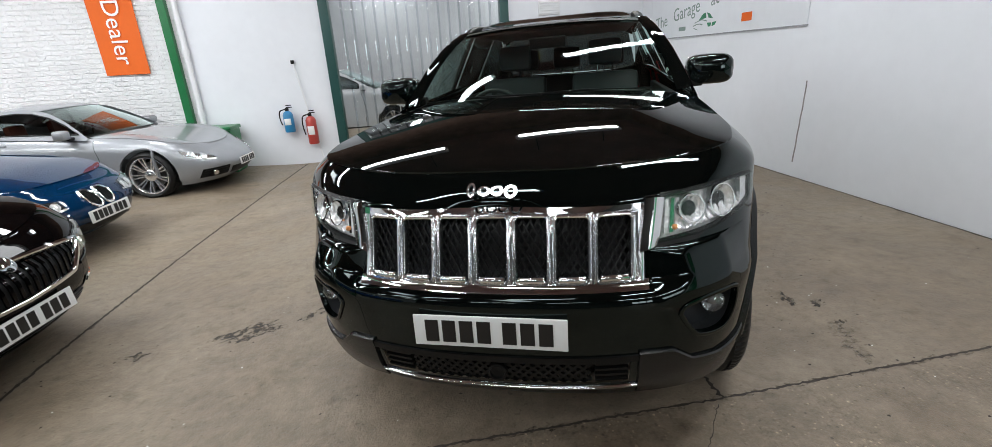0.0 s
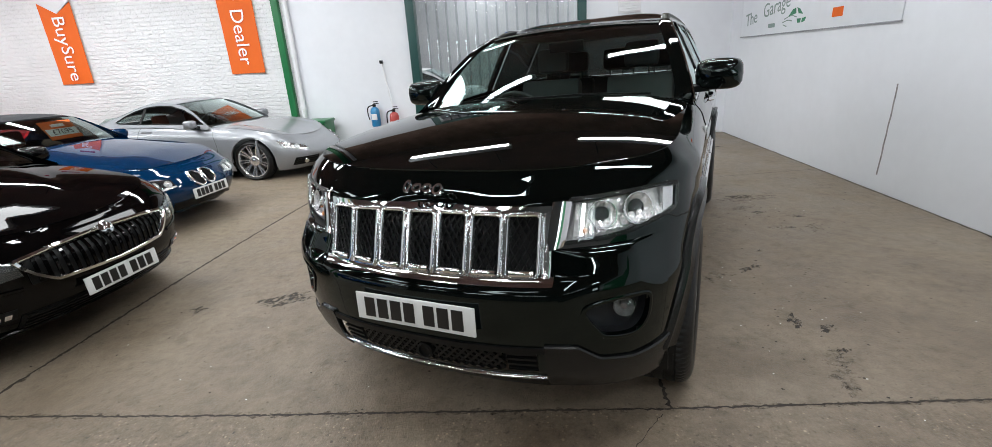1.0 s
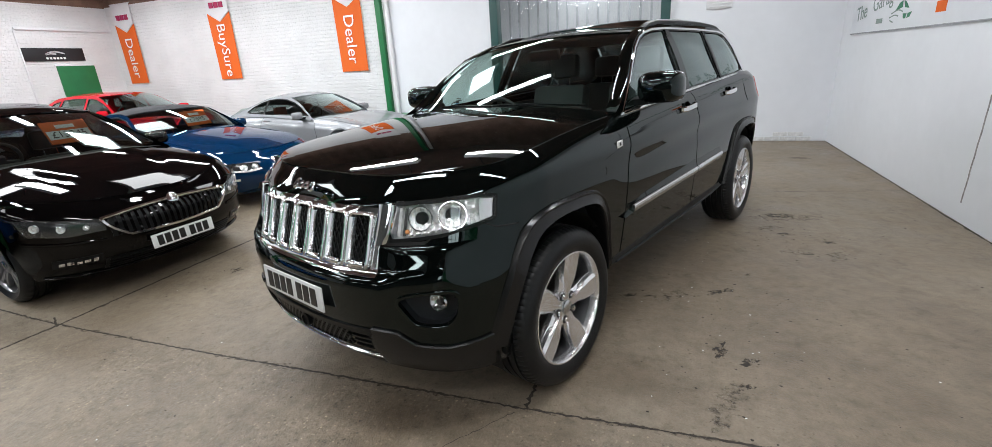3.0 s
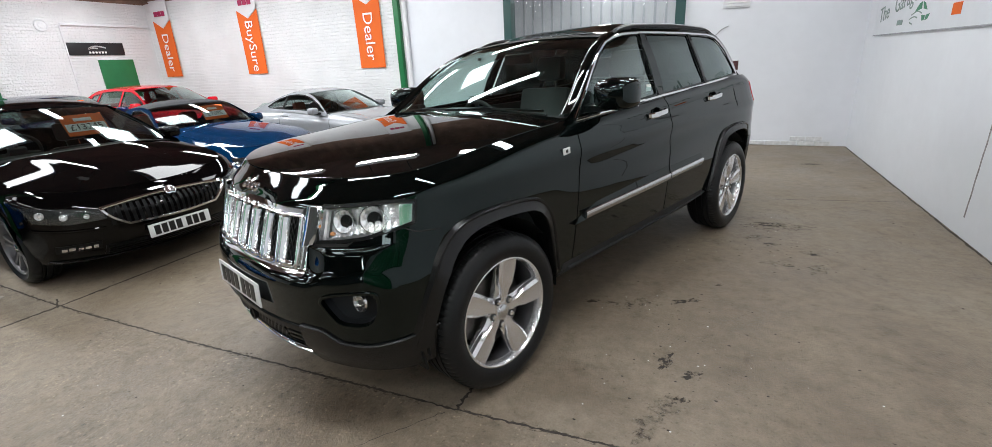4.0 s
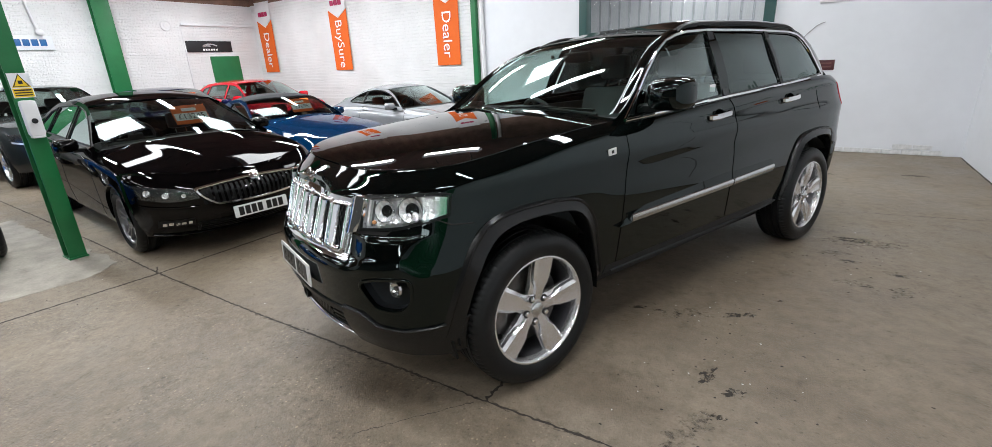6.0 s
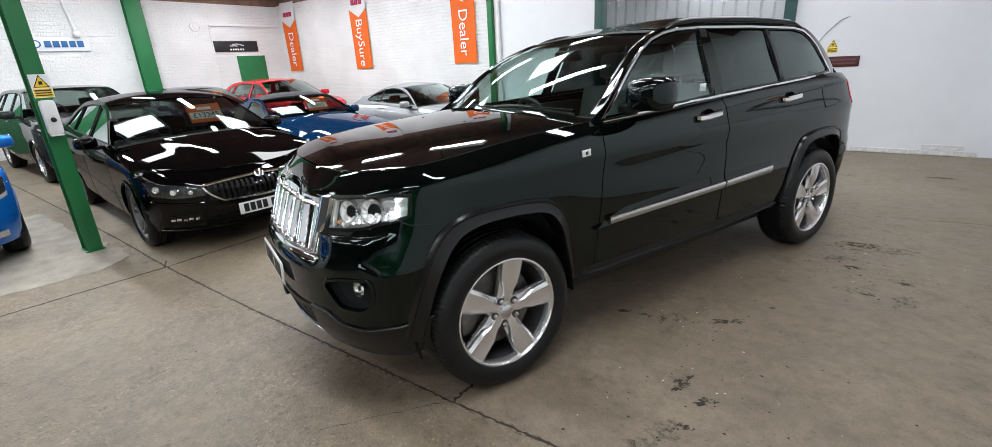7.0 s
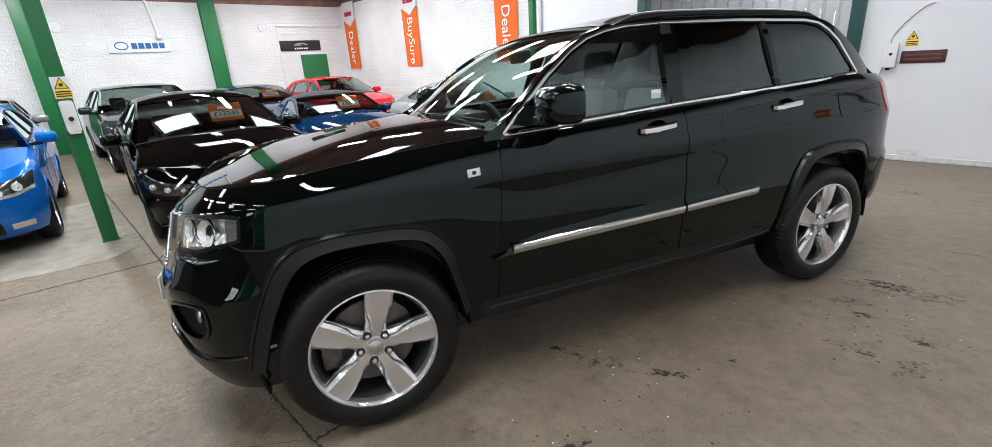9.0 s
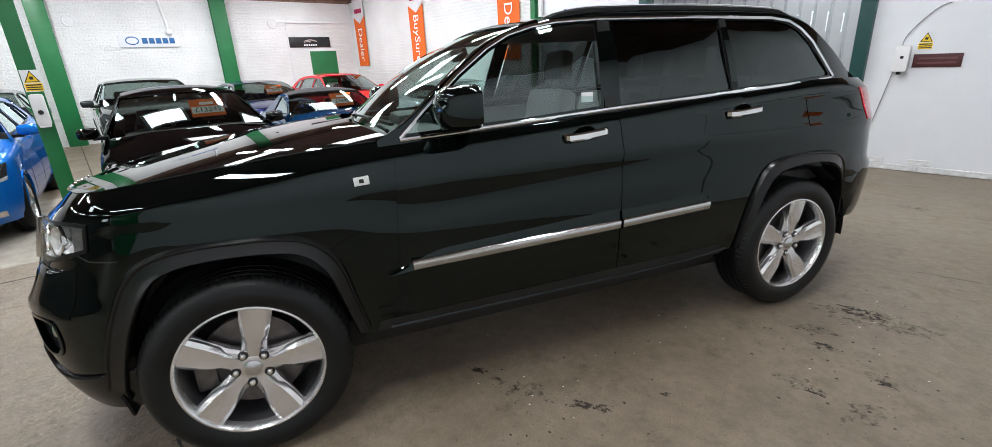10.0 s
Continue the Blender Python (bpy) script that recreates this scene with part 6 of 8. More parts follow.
def road_car(name, label, m, car, coat, wb, cowl, screen, header, cant, roof, windows, wheels, hood, lamps, plate, seats=LEATHER, roof_mat=None, trim=SATIN,
             rear=None, mirror=None, nose=None, price=None, group="cars for sale", seat_y=1.25, seat_z=0.25, pane_mat=None, arch=0.375, handle_y=(1.55,)):
    c = thing(name, m, label, "car", group)
    R, rim, width, style, alloy, track = wheels
    arches = [circle_arch(0, R, arch), circle_arch(wb, R, arch)]
    part("body", car.body(arches, ds=0.035, nv=26, n_front=44, n_rear=16), coat, c)
    part("underbody", boxed(-0.62, 0.62, -0.5, wb + 0.4, 0.17, 0.34, 0.03), DARK_SHELL, c)
    part("bonnet", hood_mesh(car, hood[0], hood[1], hood[2], hood[3], hood[4] if len(hood) > 4 else None, 30, 22, off=0.003), coat, c)
    part("cowl", span(cowl, lambda k: screen(k) + Vector((0, 0.02, -0.015)), 16, 2, thick=0.02), SATIN, c)
    part("windscreen", span(screen, header, 20, 10, bow=0.02, thick=0.0), GLASS_MID, c)
    cz_ = curve1(cant)
    y0, y1 = cant[0][0], cant[-1][0]
    for side in (1, -1):
        part("window_frame", greenhouse_side(car, cant, y0, y1, windows, side, dy=0.03, nz=14), coat, c)
        for w in windows:
            part("side_window", pane(car, w, side), pane_mat or GLASS_TINT, c)
            part("window_seal", outline_trim(car, w, side, 0.018, 0.006), trim, c)
        for y in (0, wb):
            wheel(c, (side * track, y, R), side, R, rim, width, style, alloy, turn=0.4 + y)
            part("arch_lip", sweep(bmesh.new(), [car.P(car.s_of_y(max(py, car.YC)), pz, 0.002) * 1 if side > 0 else Vector((-car.P(car.s_of_y(max(py, car.YC)), pz, 0.002).x, car.P(car.s_of_y(max(py, car.YC)), pz, 0.002).y, pz)) for py, pz in circle_arch(y, R, arch + 0.004)[1:-3] if pz > car.zb(py) + 0.02],
                                   [(-0.012, -0.03), (-0.012, 0.004), (0.0, 0.007), (0.012, 0.003), (0.012, -0.03)], normals=[Vector((side, 0, 0))] * len([1 for py, pz in circle_arch(y, R, arch + 0.004)[1:-3] if pz > car.zb(py) + 0.02])), coat, c)
        for hy in handle_y:
            p = car.P(car.s_of_y(hy), car.zt(hy) - 0.10)
            part("door_handle", boxed(-0.012, 0.022, -0.09, 0.09, -0.014, 0.014, 0.008, m=pose(side * p.x, p.y, p.z)), coat if trim == SATIN else trim, c)
        part("door_gap", car.strip([(car.s_of_y(0.62), car.zt(0.62) - 0.03), (car.s_of_y(0.55), 0.55), (car.s_of_y(0.60), 0.30)], 0.007, 0.002, 16, side, True), DARK_SHELL, c)
        part("door_gap", car.strip([(car.s_of_y(hy + 0.14), car.zt(hy) - 0.02), (car.s_of_y(hy + 0.12), 0.30)], 0.007, 0.002, 16, side), DARK_SHELL, c)
        if mirror:
            wing_mirror(c, mirror[0], mirror[1], mirror[2], side, coat, w=0.20, h=0.13, d=0.13, out=0.05)
        bot, top_, bowls = lamps
        hl = new("headlamp")
        hl.parent = c
        part("housing", car.patch(bot, top_, 18, 6, 0.003, 0.012, side), LAMP_SMOKE if coat != SILVER_PAINT else SATIN_CHROME, hl)
        part("lens", car.patch(bot, top_, 18, 6, 0.022, 0.020, side), LENS, hl, label="clear headlamp lens").visible_shadow = False
        for s, z, r in bowls:
            q = car.P(s, z, 0.006)
            n_ = car.N(s, z)
            fl = lambda v: Vector((v.x * side, v.y, v.z))
            mm = Matrix.Translation(fl(q)) @ fl(n_).to_track_quat("Z", "Y").to_matrix().to_4x4()
            part("reflector", moved(lathe(bmesh.new(), [(r, 0.0), (r * 0.96, 0.012), (r * 0.85, 0.006), (r * 0.55, -0.002), (r * 0.5, 0.008), (0.0005, 0.013)], 20, axis="Z"), mm), LAMP_BOWL, hl)
        low = [(b[0] + (t_[0] - b[0]) * 0.20, b[1] + (t_[1] - b[1]) * 0.20) for b, t_ in zip(bot, top_)] if len(bot) == len(top_) else None
        if low and car is not SAL:
            part("bright_strip", car.patch(bot, low, 18, 2, 0.009, 0.008, side), LAMP_BOWL, hl)
    rows = []
    zr = curve1(roof)
    ya, yb = header(0).y, roof[-1][0]
    for i in range(23):
        r = i / 22
        row = []
        for j in range(21):
            k = -1 + 2 * j / 20
            y = ya + (yb - ya) * r + (header(1).y - ya) * k * k * (1 - r)
            e = min(cz_(y), zr(y) - 0.012)
            row.append(Vector((k * (car.xg(e) + 0.002), y, e + (zr(y) - e) * (1 - abs(k) ** 2.6))))
        rows.append(row)
    bm = bmesh.new()
    vs = grid_mesh(bm, rows)
    skirted(bm, vs, lambda v: v.co + Vector((0, 0, -0.02)))
    part("roof", bm, roof_mat or coat, c)
    if rear:
        (ry0, rz0), (ry1, rz1) = (yb - 0.02, zr(yb) - 0.01), rear
        x0, x1 = car.xg(cz_(yb)) - 0.03, car.xg(car.zt(rear[0])) - 0.04
        part("rear_window", span(lambda k: Vector((k * x0, ry0 - 0.03 * k * k, rz0)), lambda k: Vector((k * x1, ry1 - 0.06 * k * k, rz1)), 14, 8, bow=-0.01, thick=0.0), GLASS, c)
        part("boot_lid", span(lambda k: Vector((k * (car.w(car.zt(rear[0])) - 0.05), ry1 - 0.05 * k * k - 0.05, rz1 - 0.012)), lambda k: Vector((k * (car.w(0.9) - 0.16), car.yR(car.zt(9)) - 0.03 - 0.12 * k * k, car.zt(9) + 0.004)), 14, 5, thick=0.02), coat, c)
    for x in (-0.36, 0.36):
        seat(c, x, seat_y, seat_z, seats, width=0.48, back_h=0.58)
    part("dashboard", boxed(-0.66, 0.66, screen(0).y + 0.12, screen(0).y + 0.48, screen(0).z - 0.32, screen(0).z - 0.03, 0.05), LEATHER, c)
    steering_wheel(c, -0.36, screen(0).y + 0.56, screen(0).z - 0.02)
    if plate:
        plate_bars(c, pose(0, plate[0], plate[1], -4))
    if nose:
        nose(c, car)
    if price:
        price_board(c, price[0], price[1])
    return c


def at(x, y, turn=0.0):
    return pose(x, y, floor_z(x, y), 0, 0, 90 + turn)


def fp(car, parent, name, x0, x1, z0, z1, off, m, skirt=0.02, nu=10, nv=4, label=""):
    return part(name, front_patch(x0, x1, z0, z1, off, skirt, nu, nv, car), m, parent, label=label)


# --- black saloon with the wide ribbed grille
SAL = Car(yF=[(0.2, -0.70), (0.3, -0.80), (0.42, -0.865), (0.6, -0.86), (0.68, -0.84), (0.74, -0.80)], yR=[(0.2, 3.60), (0.5, 3.78), (0.8, 3.76), (1.03, 3.66)],
          w=[(0.2, 0.84), (0.35, 0.885), (0.6, 0.905), (0.78, 0.903), (0.92, 0.880), (1.04, 0.850)],
          zt=[(-0.87, 0.650), (-0.83, 0.680), (-0.78, 0.704), (-0.6, 0.760), (-0.4, 0.812), (0.0, 0.888), (0.45, 0.942), (1.0, 0.975), (2.0, 1.00), (3.0, 1.03), (3.6, 1.03), (3.8, 1.0)],
          zb=[(-0.87, 0.20), (0.4, 0.24), (2.4, 0.25), (3.8, 0.26)], YC=-0.22, YD=3.1, nF=2.25, roll=0.08, gx=(0.82, 1.0, 0.55))
SAL_W1 = [(0.62, 0.985), (0.80, 1.095), (1.00, 1.20), (1.22, 1.285), (1.48, 1.33), (1.50, 1.005)]
SAL_W2 = [(1.58, 1.008), (1.57, 1.335), (1.9, 1.345), (2.3, 1.32), (2.42, 1.03)]
SAL_W3 = [(2.48, 1.034), (2.38, 1.31), (2.62, 1.26), (2.95, 1.075)]
SAL_CANT = [(0.42, 0.95), (0.60, 1.02), (0.85, 1.17), (1.10, 1.295), (1.40, 1.365), (1.9, 1.390), (2.4, 1.365), (2.8, 1.26), (3.15, 1.08), (3.3, 1.03)]


def saloon_nose(c, car):
    X = car.s_of_x
    g = new("grille")
    g.parent = c
    fp(car, g, "grille_surround", -0.46, 0.46, 0.490, 0.635, 0.010, SATIN, nu=24)
    part("grille_rim", car.strip([(X(-0.50, 0.63), 0.632), (X(-0.3, 0.64), 0.645), (0.0, 0.652), (X(0.3, 0.64), 0.645), (X(0.50, 0.63), 0.632), (X(0.44, 0.55), 0.552), (X(0.36, 0.5), 0.486), (0.0, 0.472), (X(-0.36, 0.5), 0.486), (X(-0.44, 0.55), 0.552), (X(-0.50, 0.63), 0.632)], 0.026, 0.020, 80, 1, lift=0.016), CHROME, g, label="chrome grille rim")
    for i in range(19):
        x = -0.42 + 0.84 * i / 18
        lo, hi = 0.490 + 0.05 * abs(x) ** 2, 0.640 - 0.03 * abs(x)
        fp(car, g, "grille_rib", x - 0.009, x + 0.009, lo, hi, 0.018, BLACK_BROWN, 0.018, 1, 4)
    bm = lathe(bmesh.new(), [(0.045, -0.005), (0.045, 0.008), (0.038, 0.012), (0.0005, 0.014)], 24, axis="Z")
    part("emblem", moved(bm, Matrix.Translation((0, -0.850, 0.672)) @ Vector((0, -1, 0.6)).to_track_quat("Z", "Y").to_matrix().to_4x4()), CHROME, c)
    part("bumper_lip", car.strip([(X(-0.80, 0.23), 0.238), (X(-0.5, 0.22), 0.222), (0.0, 0.218), (X(0.5, 0.22), 0.222), (X(0.80, 0.23), 0.238)], 0.020, 0.016, 60, 1), BLACK_BROWN, c)
    for sd in (1, -1):
        part("bumper_ledge", car.strip([(X(0.50, 0.49), 0.482), (X(0.70, 0.50), 0.497), (X(0.86, 0.53), 0.530)], 0.022, 0.010, 24, sd), BLACK_BROWN, c)
    fp(car, c, "lower_intake", -0.52, 0.52, 0.24, 0.33, 0.006, SATIN, nu=20)
    for i in range(4):
        fp(car, c, "intake_slat", -0.50, 0.50, 0.247 + i * 0.021, 0.256 + i * 0.021, 0.016, SATIN, nu=20, nv=1)
    for sd in (1, -1):
        fog = new("fog_lamp")
        fog.parent = c
        fp(car, fog, "pocket", *sorted((sd * 0.54, sd * 0.78)), 0.318, 0.382, 0.005, SATIN, nu=8)
        for i in range(5):
            x = 0.565 + 0.04 * i
            fp(car, fog, "reflector", *sorted((sd * x, sd * (x + 0.026 + 0.006 * (i % 2)))), 0.338 + 0.003 * (i % 2), 0.366 - 0.004 * (i % 3), 0.014, CHROME, 0.012, 3, 3)


XS = SAL.s_of_x
road_car("saloon_car", "black saloon car with ribbed grille and orange price board", at(-2.55, 2.72, -4), SAL, BLACK_BROWN, 2.686,
         lambda k: Vector((k * 0.80, 0.30 + 0.16 * k * k, 0.985 - 0.04 * k * k)), lambda k: Vector((k * 0.765, 0.36 + 0.17 * k * k, 1.005 - 0.035 * k * k)), lambda k: Vector((k * 0.610, 1.13 + 0.12 * k * k, 1.362 - 0.030 * k * k)),
         SAL_CANT, [(1.13, 1.372), (1.25, 1.398), (1.5, 1.432), (1.9, 1.45), (2.4, 1.43), (2.8, 1.36), (2.95, 1.32)], [SAL_W1, SAL_W2, SAL_W3],
         (0.318, 0.222, 0.215, "five_twin", ALLOY_DARK, 0.775), (XS(0.70, 0.70), 0.31, 0.46, lambda r: 0.004 + 0.05 * r, lambda k, r: 0.013 * clamp(r * 2, 0, 1) / (1 + math.exp((abs(k) - 0.20 - 0.46 * r) / 0.03))),
         ([(XS(0.48, 0.55), 0.555), (XS(0.68, 0.55), 0.550), (XS(0.84, 0.59), 0.590)], [(XS(0.50, 0.63), 0.638), (XS(0.70, 0.67), 0.674), (XS(0.865, 0.71), 0.712)], [(XS(0.585, 0.60), 0.598, 0.020), (XS(0.70, 0.61), 0.612, 0.026), (XS(0.80, 0.64), 0.642, 0.030)]),
         (-0.885, 0.375), rear=(3.3, 1.04), mirror=(0.83, 0.79, 1.00), nose=saloon_nose, price=(pose(0.24, 0.92, 1.175, -36), "£13245"), arch=0.355)

# --- dark blue roadster with a black fabric roof
ROA = Car(yF=[(0.15, -0.55), (0.25, -0.68), (0.4, -0.735), (0.55, -0.73), (0.62, -0.68)], yR=[(0.2, 3.05), (0.5, 3.25), (0.8, 3.15), (0.9, 3.1)],
          w=[(0.15, 0.80), (0.3, 0.845), (0.5, 0.87), (0.68, 0.865), (0.82, 0.835), (0.92, 0.80)],
          zt=[(-0.75, 0.575), (-0.6, 0.620), (-0.3, 0.700), (0.0, 0.765), (0.5, 0.828), (1.0, 0.865), (2.0, 0.89), (2.8, 0.88), (3.2, 0.82)],
          zb=[(-0.75, 0.17), (0.4, 0.18), (2.4, 0.19), (3.3, 0.22)], YC=-0.10, YD=2.75, nF=2.3, roll=0.13, rh=0.20, gx=(0.75, 0.90, 0.55), bulge=lambda y, z: 0.02 * math.exp(-((y - 0.0) / 0.4) ** 2 - ((z - 0.6) / 0.15) ** 2) + 0.03 * math.exp(-((y - 2.45) / 0.5) ** 2 - ((z - 0.62) / 0.18) ** 2))
ROA_W1 = [(1.02, 0.905), (1.22, 1.01), (1.40, 1.105), (1.60, 1.15), (1.80, 1.14), (1.92, 0.90)]


def roadster_nose(c, car):
    X = car.s_of_x
    for sd in (1, -1):
        k = new("kidney_grille")
        k.parent = c
        loop = [(sd * 0.018, 0.44), (sd * 0.02, 0.53), (sd * 0.05, 0.565), (sd * 0.12, 0.565), (sd * 0.155, 0.53), (sd * 0.15, 0.46), (sd * 0.10, 0.42), (sd * 0.05, 0.42)]
        pts = [car.P(X(x, z), z, 0.006) for x, z in smooth_loop(loop, 30)]
        part("kidney_rim", sweep(bmesh.new(), pts, [(-0.012, -0.01), (-0.010, 0.012), (0.0, 0.018), (0.010, 0.012), (0.012, -0.01)], closed=True, normals=[Vector((0, -1, 0.2))] * len(pts)), CHROME_RIB, k)
        fp(car, k, "kidney_back", *sorted((sd * 0.022, sd * 0.148)), 0.435, 0.555, 0.005, DARK_SHELL, nu=6)
        for i in range(5):
            x = sd * (0.036 + i * 0.024)
            fp(car, k, "kidney_rib", x - 0.004, x + 0.004, 0.435, 0.555, 0.014, SATIN, 0.012, 1, 3)
        fp(car, c, "side_lamp", *sorted((sd * 0.62, sd * 0.70)), 0.36, 0.385, 0.005, PLATE_WHITE, nu=4)
    fp(car, c, "lower_intake", -0.42, 0.42, 0.215, 0.30, 0.005, SATIN, nu=16)


XR = ROA.s_of_x
road_car("roadster_car", "dark blue two-seat roadster with black fabric roof", at(-3.37, 4.98, -4), ROA, BLUE_PAINT, 2.446,
         lambda k: Vector((k * 0.74, 0.80 + 0.14 * k * k, 0.885 - 0.03 * k * k)), lambda k: Vector((k * 0.72, 0.86 + 0.14 * k * k, 0.90 - 0.02 * k * k)), lambda k: Vector((k * 0.590, 1.36 + 0.08 * k * k, 1.195 - 0.02 * k * k)),
         [(0.92, 0.885), (1.05, 0.965), (1.25, 1.085), (1.42, 1.168), (1.6, 1.195), (1.9, 1.18), (2.15, 1.08), (2.4, 0.94), (2.5, 0.90)],
         [(1.36, 1.205), (1.5, 1.245), (1.75, 1.26), (2.05, 1.20), (2.25, 1.10)], [ROA_W1],
         (0.305, 0.21, 0.225, "five_twin", ALLOY, 0.745), (XR(0.60, 0.58), 0.82, 0.96, lambda r: 0.010 + 0.055 * r),
         ([(XR(0.36, 0.45), 0.465), (XR(0.52, 0.45), 0.450), (XR(0.70, 0.47), 0.475)], [(XR(0.37, 0.53), 0.545), (XR(0.52, 0.56), 0.565), (XR(0.72, 0.57), 0.575)], [(XR(0.43, 0.5), 0.505, 0.040), (XR(0.555, 0.5), 0.508, 0.044)]),
         (-0.765, 0.355), roof_mat=CLOTH_ROOF, rear=(2.55, 0.90), mirror=(0.74, 1.16, 0.905), nose=roadster_nose, price=(pose(0.22, 1.22, 1.05, -36), "£7695"), seats=TAN_LEATHER, seat_y=1.75, seat_z=0.12, arch=0.345, handle_y=(1.8,))

# --- silver sports coupe
COU = Car(yF=[(0.12, -0.72), (0.22, -0.86), (0.36, -0.92), (0.48, -0.86), (0.56, -0.76)], yR=[(0.2, 3.1), (0.5, 3.36), (0.8, 3.30), (0.9, 3.2)],
          w=[(0.15, 0.83), (0.3, 0.875), (0.5, 0.895), (0.68, 0.885), (0.82, 0.85), (0.95, 0.80)],
          zt=[(-0.93, 0.475), (-0.75, 0.565), (-0.5, 0.66), (-0.2, 0.745), (0.1, 0.795), (0.5, 0.835), (1.0, 0.875), (2.0, 0.925), (2.6, 0.925), (3.1, 0.86), (3.4, 0.78)],
          zb=[(-0.92, 0.13), (0.4, 0.16), (2.4, 0.18), (3.4, 0.22)], YC=-0.12, YD=2.75, nF=2.25, roll=0.10, rh=0.17, gx=(0.76, 0.92, 0.62), bulge=lambda y, z: 0.035 * math.exp(-((y - 2.4) / 0.55) ** 2 - ((z - 0.65) / 0.2) ** 2))
COU_W1 = [(0.78, 0.905), (0.98, 1.03), (1.18, 1.125), (1.40, 1.185), (1.62, 1.202), (1.85, 1.185), (2.05, 1.135), (2.22, 1.065), (2.36, 0.985), (2.30, 0.968), (1.88, 0.945)]


def coupe_nose(c, car):
    X = car.s_of_x
    for sd in (1, -1):
        fp(car, c, "side_intake", *sorted((sd * 0.40, sd * 0.72)), 0.21, 0.325, 0.006, SATIN, nu=14)
        for i in range(3):
            fp(car, c, "intake_slat", *sorted((sd * 0.42, sd * 0.70)), 0.228 + i * 0.032, 0.240 + i * 0.032, 0.016, SATIN, nu=12, nv=1)
        p = car.P(X(sd * 0.60, 0.27), 0.27, 0.02)
        part("fog_lamp", moved(lathe(bmesh.new(), [(0.040, 0), (0.036, 0.02), (0.0005, 0.026)], 20, axis="Z"), Matrix.Translation(p) @ car.N(X(sd * 0.6, 0.27), 0.27).to_track_quat("Z", "Y").to_matrix().to_4x4()), CHROME, c)
    for side in (1, -1):
        pts = [car.G(y, z, side, 0.001) for y, z in ((1.90, 0.950), (1.87, 1.180))]
        part("door_pillar", sweep(bmesh.new(), pts, [(-0.022, -0.004), (-0.022, 0.004), (0.022, 0.004), (0.022, -0.004)], normals=[Vector((side, 0, 0.5)).normalized()] * 2), SATIN, c)
    fp(car, c, "centre_intake", -0.34, 0.34, 0.20, 0.285, 0.006, SATIN, nu=14)


XC = COU.s_of_x
road_car("coupe_car", "silver two-seat sports coupe with terracotta leather seats", at(-3.30, 7.87, -3), COU, SILVER_PAINT, 2.415,
         lambda k: Vector((k * 0.76, 0.40 + 0.24 * k * k, 0.875 - 0.035 * k * k)), lambda k: Vector((k * 0.735, 0.46 + 0.25 * k * k, 0.895 - 0.02 * k * k)), lambda k: Vector((k * 0.570, 1.22 + 0.12 * k * k, 1.235 - 0.022 * k * k)),
         [(0.68, 0.865), (0.85, 0.985), (1.05, 1.11), (1.28, 1.205), (1.6, 1.245), (1.9, 1.215), (2.2, 1.12), (2.6, 0.98), (2.8, 0.92)],
         [(1.22, 1.243), (1.45, 1.285), (1.7, 1.295), (2.0, 1.255), (2.3, 1.165), (2.6, 1.06)], [COU_W1],
         (0.318, 0.245, 0.235, "multi", ALLOY, 0.775), (XC(0.62, 0.46), 0.44, 0.70, lambda r: 0.0 + 0.045 * r, lambda k, r: 0.03 * math.exp(-((abs(k) - 0.86) / 0.12) ** 2) * math.sin(math.pi * min(1, r * 1.1))),
         ([(XC(0.52, 0.42), 0.430), (XC(0.66, 0.43), 0.450), (XC(0.785, 0.50), 0.500)], [(XC(0.545, 0.50), 0.500), (XC(0.68, 0.54), 0.545), (XC(0.80, 0.60), 0.610)], [(XC(0.66, 0.49), 0.492, 0.045), (XC(0.735, 0.53), 0.535, 0.038)]),
         (-0.945, 0.335), rear=(2.85, 0.93), mirror=(0.79, 0.86, 0.92), nose=coupe_nose, seats=TAN_LEATHER, seat_y=1.45, seat_z=0.12, arch=0.36, handle_y=(1.75,))

